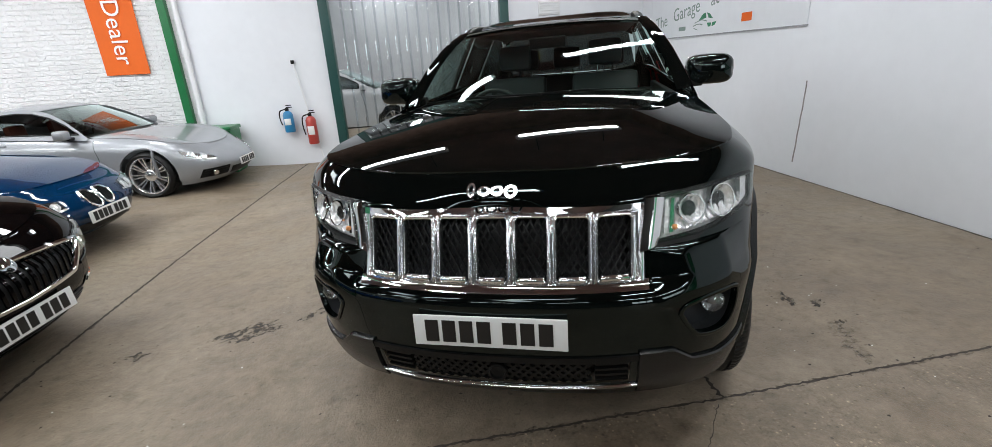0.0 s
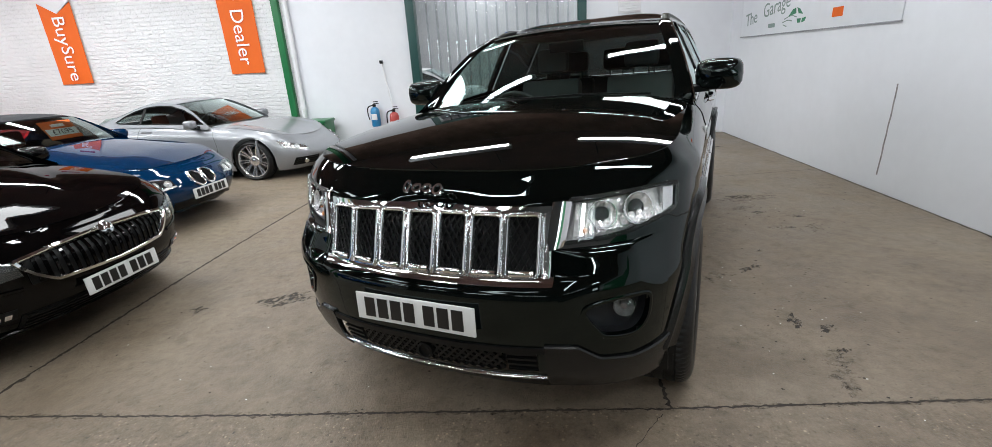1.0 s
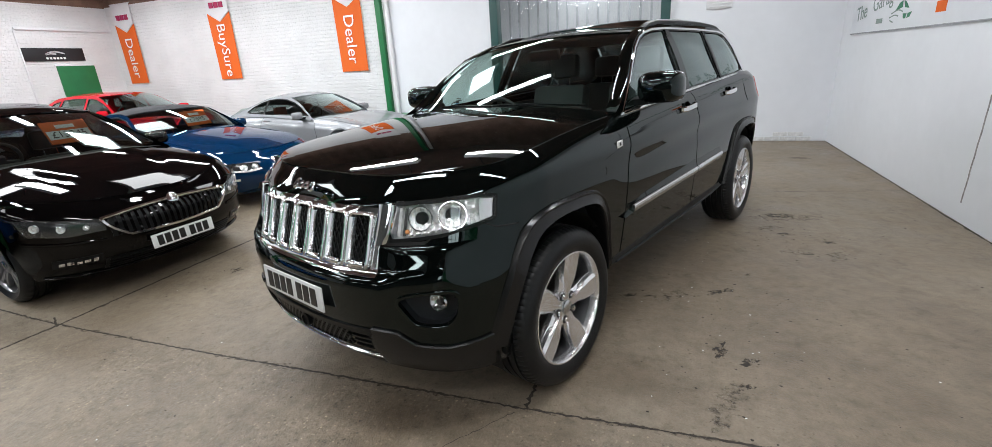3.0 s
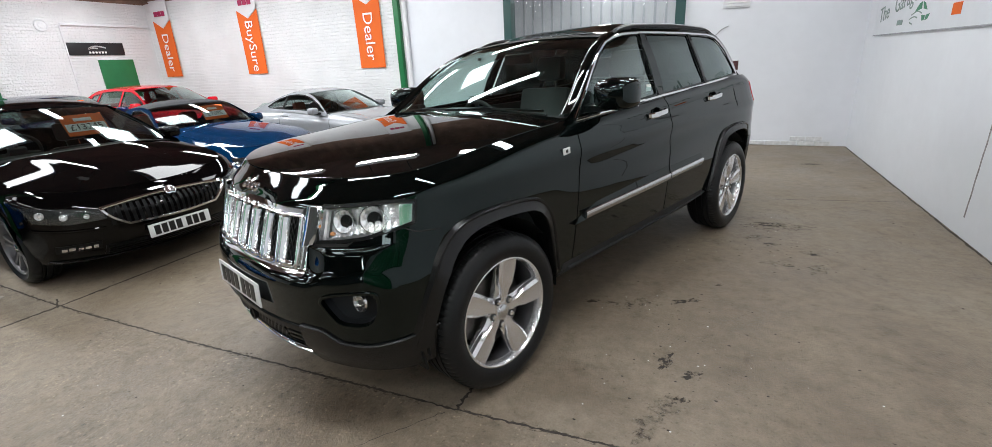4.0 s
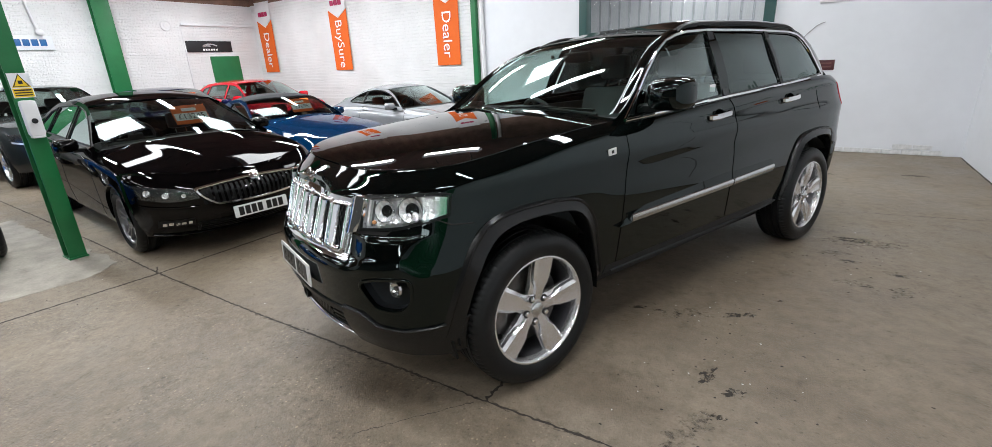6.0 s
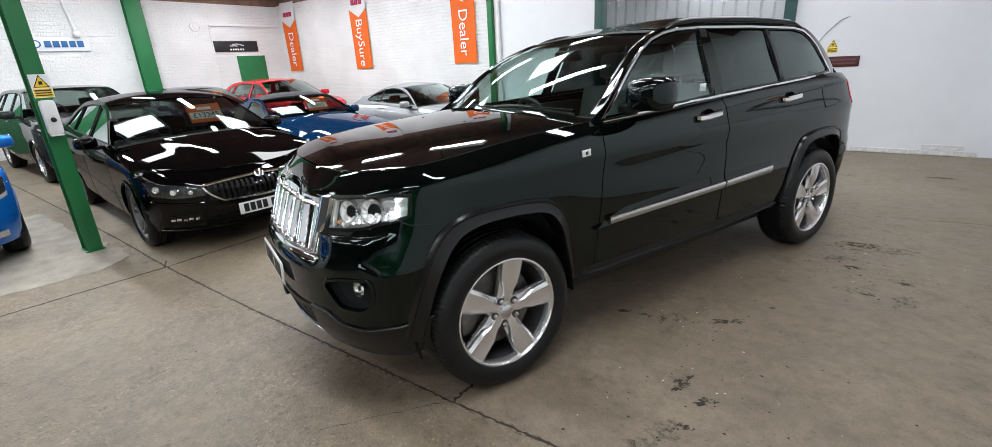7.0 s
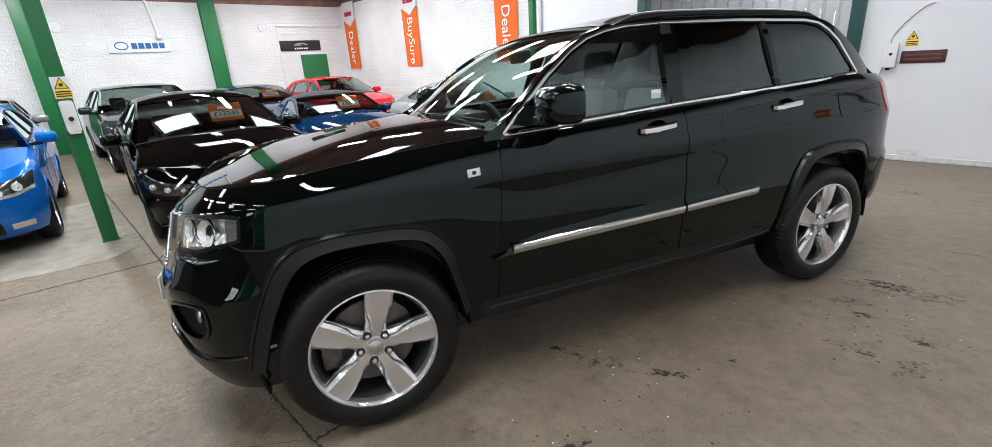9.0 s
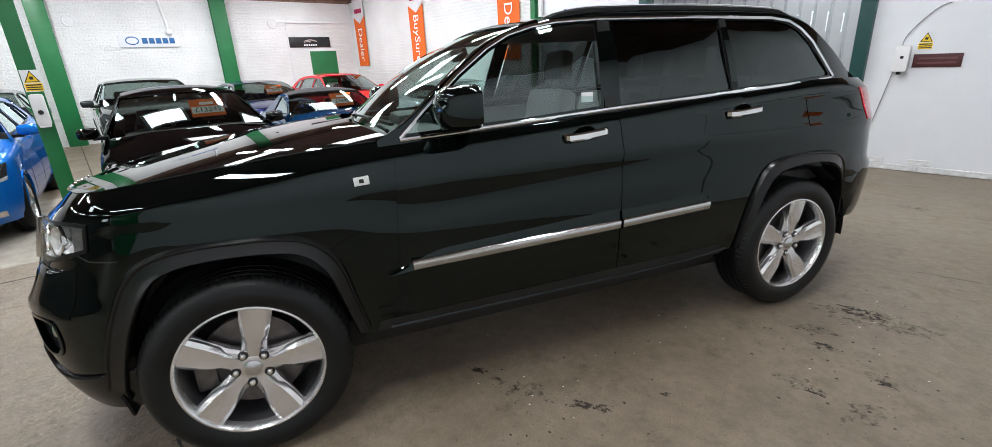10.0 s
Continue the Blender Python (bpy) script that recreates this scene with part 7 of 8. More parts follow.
# --- hatchbacks of one general shape
def hatch(name, label, m, coat, price=None, scale=1.0, plate=True, grille="bar", seats=LEATHER):
    H = Car(yF=[(0.2, -0.64), (0.3, -0.75), (0.45, -0.80), (0.62, -0.79), (0.72, -0.75), (0.80, -0.70)], yR=[(0.2, 3.0), (0.5, 3.16), (0.8, 3.14), (1.05, 3.08)],
            w=[(0.2, 0.79), (0.35, 0.83), (0.6, 0.845), (0.8, 0.84), (0.95, 0.815), (1.06, 0.79)],
            zt=[(-0.8, 0.765), (-0.65, 0.81), (-0.35, 0.875), (0.0, 0.925), (0.4, 0.965), (1.0, 0.99), (2.0, 1.03), (2.8, 1.06), (3.1, 1.05)],
            zb=[(-0.8, 0.20), (0.4, 0.22), (2.4, 0.23), (3.2, 0.26)], YC=-0.16, YD=2.7, nF=2.5, roll=0.05, gx=(0.765, 1.0, 0.50))
    X = H.s_of_x
    w1 = [(0.52, 1.0), (0.70, 1.12), (0.90, 1.225), (1.12, 1.305), (1.36, 1.33), (1.38, 1.02)]
    w2 = [(1.46, 1.022), (1.44, 1.335), (1.8, 1.34), (2.15, 1.32), (2.25, 1.06)]
    w3 = [(2.32, 1.068), (2.23, 1.30), (2.45, 1.26), (2.58, 1.09)]

    def nose(c, car):
        g = new("grille")
        g.parent = c
        fp(car, g, "grille_back", -0.40, 0.40, 0.60, 0.70, 0.006, SATIN, nu=16)
        for z in (0.615, 0.645, 0.675):
            fp(car, g, "grille_slat", -0.39, 0.39, z, z + 0.012, 0.016, CHROME if grille == "bar" and z < 0.62 else SATIN, nu=16, nv=1)
        fp(car, c, "lower_intake", -0.48, 0.48, 0.25, 0.37, 0.006, SATIN, nu=16)
        part("emblem", moved(lathe(bmesh.new(), [(0.05, 0), (0.05, 0.008), (0.04, 0.012), (0.0005, 0.012)], 20, axis="Z"), Matrix.Translation((0, -0.815, 0.655)) @ Vector((0, -1, 0.1)).to_track_quat("Z", "Y").to_matrix().to_4x4()), CHROME, c)
        for sd in (1, -1):
            fp(car, c, "fog_lamp", *sorted((sd * 0.54, sd * 0.70)), 0.285, 0.345, 0.006, SATIN_CHROME, nu=8)
    return road_car(name, label, m @ Matrix.Diagonal((1, 1, scale, 1)) if scale != 1.0 else m, H, coat, 2.47,
                    lambda k: Vector((k * 0.74, 0.10 + 0.2 * k * k, 0.995 - 0.03 * k * k)), lambda k: Vector((k * 0.71, 0.15 + 0.2 * k * k, 1.01 - 0.03 * k * k)), lambda k: Vector((k * 0.565, 0.98 + 0.10 * k * k, 1.385 - 0.02 * k * k)),
                    [(0.30, 0.965), (0.48, 1.045), (0.75, 1.20), (1.0, 1.33), (1.3, 1.385), (1.8, 1.40), (2.3, 1.37), (2.6, 1.27), (2.85, 1.10)],
                    [(0.98, 1.393), (1.3, 1.43), (1.7, 1.445), (2.2, 1.43), (2.6, 1.36)], [w1, w2, w3],
                    (0.305, 0.205, 0.195, "five_twin", ALLOY, 0.735), (X(0.62, 0.75), 0.12, 0.32, lambda r: 0.004 + 0.04 * r),
                    ([(X(0.43, 0.58), 0.595), (X(0.62, 0.60), 0.595), (X(0.775, 0.65), 0.64)], [(X(0.44, 0.70), 0.705), (X(0.62, 0.74), 0.745), (X(0.795, 0.80), 0.80)], [(X(0.52, 0.65), 0.65, 0.045), (X(0.66, 0.68), 0.675, 0.045)]),
                    (-0.825, 0.475) if plate else None, rear=(2.9, 1.06), mirror=(0.775, 0.56, 1.03), nose=nose, price=price, seats=seats, seat_y=1.15, seat_z=0.30, arch=0.34, handle_y=(1.28,))


BOARD = pose(0.20, 0.72, 1.20, -36)
hatch("hatchback_car", "bright blue metallic hatchback beside the green post", at(-3.72, 0.33, -4), BLUE_BRIGHT)
hatch("hatchback_car", "bright red hatchback in the far row by the brick wall", at(-8.25, 7.50, 2), RED_PAINT)
hatch("hatchback_car", "deep blue hatchback in the far row with orange price board", at(-8.10, 5.30, 0), BLUE_DEEP, price=(BOARD, "£4995"), scale=0.93)
hatch("hatchback_car", "silver-grey hatchback in the far row with orange price board", at(-7.60, 0.42, -2), GREY_PAINT, price=(BOARD, "£5995"))

# --- dark slate estate in the far row
EST = Car(yF=[(0.25, -0.68), (0.4, -0.82), (0.6, -0.84), (0.8, -0.80), (0.88, -0.74)], yR=[(0.25, 3.2), (0.6, 3.45), (1.0, 3.40), (1.15, 3.3)],
          w=[(0.25, 0.84), (0.4, 0.885), (0.7, 0.905), (0.9, 0.895), (1.05, 0.87), (1.15, 0.85)],
          zt=[(-0.84, 0.84), (-0.6, 0.90), (-0.2, 0.965), (0.3, 1.02), (1.0, 1.05), (2.0, 1.08), (3.0, 1.11), (3.4, 1.10)],
          zb=[(-0.84, 0.26), (0.4, 0.28), (2.4, 0.29), (3.4, 0.30)], YC=-0.2, YD=2.9, nF=2.6, roll=0.05, gx=(0.825, 1.05, 0.48))
XE = EST.s_of_x


def estate_nose(c, car):
    fp(car, c, "grille", -0.36, 0.36, 0.62, 0.78, 0.008, SATIN, nu=12)
    for i in range(4):
        fp(car, c, "grille_slat", -0.34, 0.34, 0.64 + 0.034 * i, 0.652 + 0.034 * i, 0.018, CHROME, nu=12, nv=1)
    fp(car, c, "lower_intake", -0.48, 0.48, 0.30, 0.42, 0.006, SATIN, nu=12)


road_car("estate_car", "dark slate grey estate car in the far row", at(-7.60, 2.96, 0), EST, SLATE_PAINT, 2.65,
         lambda k: Vector((k * 0.79, 0.20 + 0.18 * k * k, 1.045 - 0.03 * k * k)), lambda k: Vector((k * 0.765, 0.25 + 0.18 * k * k, 1.065 - 0.03 * k * k)), lambda k: Vector((k * 0.610, 1.0 + 0.10 * k * k, 1.455 - 0.02 * k * k)),
         [(0.36, 1.02), (0.55, 1.12), (0.80, 1.28), (1.05, 1.41), (1.4, 1.46), (2.0, 1.47), (2.6, 1.45), (2.95, 1.33), (3.15, 1.12)],
         [(1.0, 1.463), (1.4, 1.50), (1.9, 1.51), (2.5, 1.50), (2.85, 1.43)],
         [[(0.58, 1.06), (0.78, 1.20), (1.0, 1.33), (1.2, 1.395), (1.44, 1.41), (1.46, 1.075)], [(1.54, 1.08), (1.52, 1.415), (1.95, 1.42), (2.25, 1.41), (2.32, 1.11)], [(2.40, 1.115), (2.33, 1.405), (2.62, 1.38), (2.85, 1.15)]],
         (0.335, 0.225, 0.22, "five_twin", ALLOY, 0.775), (XE(0.68, 0.83), 0.22, 0.40, lambda r: 0.004 + 0.04 * r),
         ([(XE(0.42, 0.66), 0.67), (XE(0.64, 0.67), 0.67), (XE(0.82, 0.72), 0.71)], [(XE(0.43, 0.77), 0.775), (XE(0.64, 0.8), 0.805), (XE(0.84, 0.84), 0.845)], [(XE(0.52, 0.72), 0.72, 0.045), (XE(0.68, 0.74), 0.74, 0.045)]),
         (-0.865, 0.53), rear=(3.1, 1.10), mirror=(0.83, 0.62, 1.09), nose=estate_nose, seat_y=1.2, seat_z=0.34, arch=0.37, handle_y=(1.36,))
hatch("hatchback_car", "white hatchback behind the strip curtain", pose(-0.35, 11.6, 0.0, 0, 0, 92), WHITE_PAINT, plate=False)


# ---------------------------------------------------------------- hall fittings
def fitting(name, m, label, category, group=""):
    return thing(name, m, label, category, group)


# green roof post among the cars
ps = fitting("roof_post", pose(-3.0, 1.50, floor_z(-3.0), 0, 0, 90), "green painted steel roof post with notice and dispenser", "post")
part("flange", boxed(-0.066, 0.066, -0.085, -0.072, 0, 4.55, 0.003), GREEN, ps)
part("flange", boxed(-0.066, 0.066, 0.072, 0.085, 0, 4.55, 0.003), GREEN, ps)
part("web", boxed(-0.008, 0.008, -0.068, 0.068, 0, 4.55), GREEN, ps)
part("base_plate", boxed(-0.075, 0.075, -0.10, 0.10, 0, 0.018, 0.003), GREEN, ps)
dp = fitting("soap_dispenser", pose(-2.915, 1.50, 1.09, 0, 0, 90), "white wall dispenser fixed to the green post", "dispenser")
part("case", boxed(-0.055, 0.055, -0.09, 0.0, 0, 0.30, 0.028), PIPE_WHITE, dp)
part("drip_tray", boxed(-0.045, 0.045, -0.085, -0.01, -0.015, 0.005, 0.01), PIPE_WHITE, dp)
part("window", moved(lathe(bmesh.new(), [(0.022, 0), (0.020, 0.006), (0.0005, 0.008)], 20, axis="Z"), pose(0, -0.10, 0.13, 90)), SIGN_BLACK, dp)


def warning_notice(m, label, w=0.20, h=0.24):
    n = fitting("warning_notice", m, label, "sign", "warning notices")
    part("panel", boxed(-w / 2, w / 2, -0.002, 0.0, 0, h, 0.001), SIGN_WHITE, n)
    bm = bmesh.new()
    vs = [[bm.verts.new((x, y, z)) for x, z in ((-w * 0.44, h * 0.42), (w * 0.44, h * 0.42), (0, h * 0.97))] for y in (-0.0034, -0.001)]
    bm.faces.new(vs[0]), bm.faces.new(vs[1][::-1])
    for k in range(3):
        bm.faces.new((vs[0][k], vs[1][k], vs[1][(k + 1) % 3], vs[0][(k + 1) % 3]))
    bmesh.ops.recalc_face_normals(bm, faces=bm.faces)
    part("yellow_triangle", bm, YELLOW, n, smooth=False)
    part("yellow_field", boxed(-w * 0.46, w * 0.46, -0.0034, -0.001, h * 0.03, h * 0.38), YELLOW, n, smooth=False)
    bm = bmesh.new()
    tri = [Vector((-w * 0.36, -0.004, h * 0.46)), Vector((w * 0.36, -0.004, h * 0.46)), Vector((0, -0.004, h * 0.95))]
    sweep(bm, tri, [(-0.006, -0.001), (-0.006, 0.001), (0.006, 0.001), (0.006, -0.001)], closed=True, normals=[Vector((0, -1, 0))] * 3)
    part("triangle", bm, PRINT_BLACK, n, smooth=False)
    part("symbol", boxed(-w * 0.10, w * 0.10, -0.0045, -0.003, h * 0.56, h * 0.70), PRINT_BLACK, n, smooth=False)
    for i, (a, b) in enumerate(((0.28, 0.34), (0.18, 0.23), (0.08, 0.13))):
        part("text_bar", boxed(-w * 0.40, w * 0.40, -0.0045, -0.003, h * a, h * b), PRINT_BLACK, n, smooth=False)
    return n


warning_notice(pose(-2.912, 1.512, 1.41, 0, 0, 90), "yellow warning notice on the green post", 0.14, 0.20)

# pilasters on the left wall
for y in (1.68, 5.32):
    p = fitting("wall_post", pose(X_LEFT + 0.10, y, floor_z(X_LEFT, y)), "green painted steel post against the brick wall", "post", "green wall posts")
    part("flange", boxed(0.07, 0.09, -0.18, 0.18, 0, 4.3, 0.003), GREEN, p)
    part("web", boxed(-0.10, 0.07, -0.012, 0.012, 0, 4.3), GREEN, p)
    part("flange", boxed(-0.10, -0.085, -0.18, 0.18, 0, 4.3), GREEN, p)

# thin green post and pipe at the joint of brick and plaster
p = fitting("corner_post", pose(-3.59, Y_BACK - 0.06, floor_z(-3.6, Y_BACK)), "slim dark green steel post at the wall joint", "post")
part("upright", boxed(-0.06, 0.06, -0.04, 0.058, 0, 4.55, 0.004), GREEN, p)
p = fitting("rainwater_pipe", pose(-3.40, Y_BACK - 0.06, floor_z(-3.4, Y_BACK)), "white painted vertical pipe on the wall", "pipe")
bm = bmesh.new()
cyl(bm, (0, 0, 0.05), (0, 0, 4.5), 0.045, 14)
part("pipe", bm, PIPE_WHITE, p)
for z in (0.9, 1.9, 2.9):
    bm = bmesh.new()
    cyl(bm, (0, 0, z), (0, 0, z + 0.09), 0.056, 14)
    part("collar", bm, PIPE_WHITE, p)


def banner(x, top, bottom, word):
    """An orange feather banner: white head with a notch, printed word read downwards."""
    b = fitting("banner", pose(x, Y_BACK - 0.03, 0), "orange and white hanging banner with a printed word", "banner", "orange banners")
    w = 0.335
    tip = top - 0.62
    def cloth(outline, m, name, y=0.0):
        bm = bmesh.new()
        n = 14
        rows = []
        for i in range(n + 1):
            t = i / n
            z_l = outline[0] + (outline[1] - outline[0]) * t
            row = []
            for j in range(9):
                u = -1 + j / 4
                z = z_l + outline[2] * (1 - abs(u)) * (1 - t) + outline[3] * (1 - abs(u)) * t
                row.append(Vector((u * w, y - 0.008 * math.sin(3 * t + 2 * u) - 0.010 * u * u, z)))
            rows.append(row)
        vs = grid_mesh(bm, rows)
        skirted(bm, vs, lambda v: v.co + Vector((0, 0.003, 0)))
        bmesh.ops.recalc_face_normals(bm, faces=bm.faces)
        return part(name, bm, m, b)
    cloth((bottom, tip + 0.14, 0, -0.20), ORANGE, "orange_cloth", 0.002)
    cloth((tip + 0.145, top, -0.20, 0), CLOTH_WHITE, "white_cloth", 0.0)
    txt = text_mesh(word, 0.355, 0.001)
    moved(txt, pose(0.0, -0.022, (bottom + tip) / 2 - 0.02, 90, 0, 0) @ pose(0, 0, 0, 0, 0, -90))
    part("word", txt, PRINT_WHITE, b, smooth=False)
    for i in range(3):
        part("heading_bar", boxed(-0.22 + i * 0.15, -0.10 + i * 0.15, -0.018, -0.014, tip + 0.24, tip + 0.36, 0.01), MAGENTA, b)
    bm = bmesh.new()
    cyl(bm, (-w - 0.03, 0, top), (w + 0.03, 0, top), 0.012, 8)
    part("top_rod", bm, PIPE_WHITE, b)


banner(-11.12, 3.46, 1.55, "Dealer")
banner(-7.90, 3.46, 1.515, "BuySure")
banner(-4.36, 3.46, 1.515, "Dealer")

# notices and gear on the back wall
YB = Y_BACK
e = fitting("fire_extinguisher", pose(-1.99, YB - 0.11, 0.42), "blue powder fire extinguisher hung on the wall", "extinguisher", "fire extinguishers")
def extinguisher(e, m, r, h):
    part("cylinder", lathe(bmesh.new(), [(0.0005, 0.0), (r * 0.9, 0.0), (r, 0.02), (r, h - 0.07), (r * 0.75, h - 0.025), (r * 0.3, h)], 24, axis="Z"), m, e)
    bm = boxed(-0.03, 0.03, -0.02, 0.02, h, h + 0.05, 0.008)
    box(bm, -0.01, 0.09, -0.012, 0.012, h + 0.05, h + 0.065, 0.004)
    box(bm, -0.01, 0.08, -0.012, 0.012, h + 0.085, h + 0.10, 0.004)
    part("valve", bm, SATIN, e)
    pts = along([(-0.02, h + 0.03), (-r * 1.3, h + 0.0), (-r * 1.55, h * 0.7), (-r * 1.3, h * 0.35)], 16, True)
    part("hose", sweep(bmesh.new(), [Vector((q.x, -0.03, q.y)) for q in pts], [(0.011 * math.cos(2 * math.pi * k / 8), 0.011 * math.sin(2 * math.pi * k / 8)) for k in range(8)], normals=[Vector((0, 1, 0))] * 17), SATIN, e)
    part("label_plate", boxed(-r * 0.6, r * 0.6, -r - 0.004, -r * 0.6, h * 0.35, h * 0.65, 0.004), PLATE_WHITE, e)
    part("bracket", boxed(-0.04, 0.04, r * 0.7, 0.11, h * 0.5, h * 0.62), SATIN, e)


extinguisher(e, EXT_BLUE, 0.085, 0.36)
e = fitting("fire_extinguisher", pose(-1.625, YB - 0.12, 0.19), "red foam fire extinguisher hung on the wall", "extinguisher", "fire extinguishers")
extinguisher(e, EXT_RED, 0.088, 0.48)
b = fitting("leaning_broom_pole", pose(0, 0, 0), "thin grey pole leaning on the wall above the extinguisher", "pole")
bm = bmesh.new()
cyl(bm, (-1.50, YB - 0.10, floor_z(-1.6, Y_BACK)), (-1.775, YB - 0.025, 1.57), 0.012, 10)
part("shaft", bm, PIPE_WHITE, b)
bm = boxed(-0.03, 0.03, -0.02, 0.02, -0.03, 0.03, 0.01, m=pose(-1.775, YB - 0.03, 1.57))
part("hook", bm, SATIN, b)
g = fitting("green_bin", pose(-3.12, YB - 0.32, floor_z(-3.1, Y_BACK)), "green plastic storage bin by the wall", "bin")
part("tub", boxed(-0.30, 0.30, -0.22, 0.22, 0, 0.72, 0.03), GREEN, g)
part("lid", boxed(-0.32, 0.32, -0.24, 0.24, 0.70, 0.76, 0.02), GREEN, g)
v = fitting("wall_vent", pose(2.70, YB, 2.235), "white louvred air vent high on the wall", "vent")
part("frame", boxed(-0.19, 0.19, -0.03, 0.0, -0.115, 0.115, 0.008), PIPE_WHITE, v)
for i in range(5):
    part("louvre", boxed(-0.165, 0.165, -0.045, -0.025, -0.09 + 0.04 * i, -0.072 + 0.04 * i, 0.003, m=None), PIPE_WHITE, v)
s_ = fitting("wall_sign", pose(2.605, YB, 1.265), "maroon panel sign with faint lettering bars", "sign")
part("panel", boxed(-0.21, 0.21, -0.012, 0, -0.072, 0.072, 0.003), MAROON, s_)
for z in (0.025, -0.025):
    part("text_bar", boxed(-0.17, 0.17, -0.0135, -0.011, z - 0.010, z + 0.010), mat("dull_red_letters", (0.13, 0.05, 0.05), 0.5), s_, smooth=False)
warning_notice(pose(2.475, YB - 0.001, 1.385), "yellow warning notice on the white wall", 0.135, 0.185)
d = fitting("hand_dispenser", pose(2.295, YB, 1.13), "white hand gel dispenser on the wall", "dispenser")
part("case", boxed(-0.075, 0.075, -0.10, 0, 0.02, 0.31, 0.025), PIPE_WHITE, d)
part("nozzle", boxed(-0.02, 0.02, -0.08, -0.04, -0.01, 0.03, 0.006), SATIN, d)
part("window", moved(lathe(bmesh.new(), [(0.018, 0), (0.0005, 0.006)], 16, axis="Z"), pose(0.01, -0.10, 0.18, 90)), SIGN_BLACK, d)
CABLE = mat("grey_cable_sheath", (0.28, 0.28, 0.29), 0.5)
cb = fitting("cable", pose(0, 0, 0), "grey cable looped down the wall", "cable")
pts = along([(2.62, 1.86), (2.50, 1.80), (2.30, 1.55), (2.26, 1.30), (2.14, 0.62), (2.12, 0.55)], 40, True)
part("wire", sweep(bmesh.new(), [Vector((q.x, YB - 0.012, q.y)) for q in pts], [(0.005 * math.cos(2 * math.pi * k / 6), 0.005 * math.sin(2 * math.pi * k / 6)) for k in range(6)], normals=[Vector((0, 1, 0))] * 41), CABLE, cb)

# long sign on the right wall
XR_ = X_RIGHT
ls = fitting("long_wall_sign", pose(XR_, 0, 0), "long pale sign board with faded lettering and green car outline", "sign")
part("board", boxed(-0.012, 0, 5.03, 8.68, 1.60, 2.45, 0.003), SIGN_WHITE, ls)
part("board_edge", boxed(-0.016, 0, 5.02, 8.69, 1.588, 1.602), mat("grey_board_edge", (0.30, 0.31, 0.33), 0.5), ls, smooth=False)
def long_word(y0, y1, z, h, m):
    """Lettering that cannot be shown, as upright bars of its size."""
    n = max(1, int((y1 - y0) / 0.105))
    for i in range(n):
        a = y1 - (y1 - y0) * (i + 0.1) / n
        b_ = y1 - (y1 - y0) * (i + 0.72) / n
        part("letter_bar", boxed(-0.0145, -0.011, b_, a, z, z + h * (1.0 if i == 0 else (0.72, 0.62, 0.86)[i % 3])), m, ls, smooth=False)


FACE = Matrix(((0, 0, -1, 0), (-1, 0, 0, 0), (0, 1, 0, 0), (0, 0, 0, 1)))
for word, yc, z, size in (("The", 8.31, 1.845, 0.26), ("Garage", 7.53, 1.955, 0.27), ("at", 6.78, 2.05, 0.26)):
    part("word", moved(text_mesh(word, size, 0.001), Matrix.Translation((-0.0145, yc, z)) @ FACE @ pose(0, 0, 0, 0, 0, 7)), TEXT_GREY, ls, smooth=False)
long_word(5.25, 6.42, 2.0, 0.19, TEXT_GREY)


def sign_shape(name, outline, m):
    bm = bmesh.new()
    f = [bm.verts.new((-0.0145, y, z)) for y, z in outline]
    g = [bm.verts.new((-0.011, y, z)) for y, z in outline]
    bm.faces.new(f), bm.faces.new(g[::-1])
    for i in range(len(f)):
        k = (i + 1) % len(f)
        bm.faces.new((f[i], g[i], g[k], f[k]))
    bmesh.ops.recalc_face_normals(bm, faces=bm.faces)
    part(name, bm, m, ls, smooth=False)


# the printed car: green windows and lamps with grey sweeping lines
for o in ([(7.16, 1.795), (7.05, 1.875), (6.98, 1.89), (6.96, 1.82)], [(6.95, 1.89), (6.88, 1.87), (6.79, 1.80), (6.90, 1.815)], [(6.93, 1.755), (6.90, 1.70), (6.84, 1.70), (6.83, 1.75)], [(6.80, 1.75), (6.81, 1.70), (6.74, 1.71), (6.70, 1.76)]):
    sign_shape("car_window", o, TEXT_GREEN)
for a_ in ([(7.26, 1.77), (7.08, 1.80), (6.94, 1.775)], [(7.30, 1.73), (7.16, 1.75), (7.05, 1.735)], [(7.28, 1.70), (7.18, 1.675)]):
    pts = along(a_, 12, True)
    part("car_line", sweep(bmesh.new(), [Vector((-0.013, q.x, q.y)) for q in pts], [(-0.006, -0.001), (-0.006, 0.002), (0.006, 0.002), (0.006, -0.001)], normals=[Vector((-1, 0, 0))] * 13), TEXT_GREY, ls)
part("mark_dark", boxed(-0.0145, -0.011, 7.52, 7.72, 1.685, 1.74), TEXT_GREY, ls, smooth=False)
part("mark_orange", boxed(-0.0145, -0.011, 5.95, 6.15, 1.71, 1.81), ORANGE, ls, smooth=False)
# crack in the right wall
pts = along([(4.92, 1.04), (4.925, 0.80), (4.94, 0.55), (4.95, 0.30), (4.962, 0.16)], 24, True)
bm = bmesh.new()
sweep(bm, [Vector((XR_ - 0.001, q.x + 0.002 * math.sin(31 * q.y), q.y)) for q in pts], [(-0.009, -0.002), (-0.009, 0.001), (0.009, 0.001), (0.009, -0.002)], normals=[Vector((-1, 0, 0))] * 25)
tagged(link("wall_crack", bm, CRACK), "dark vertical crack in the white wall", "crack", kind="structure")

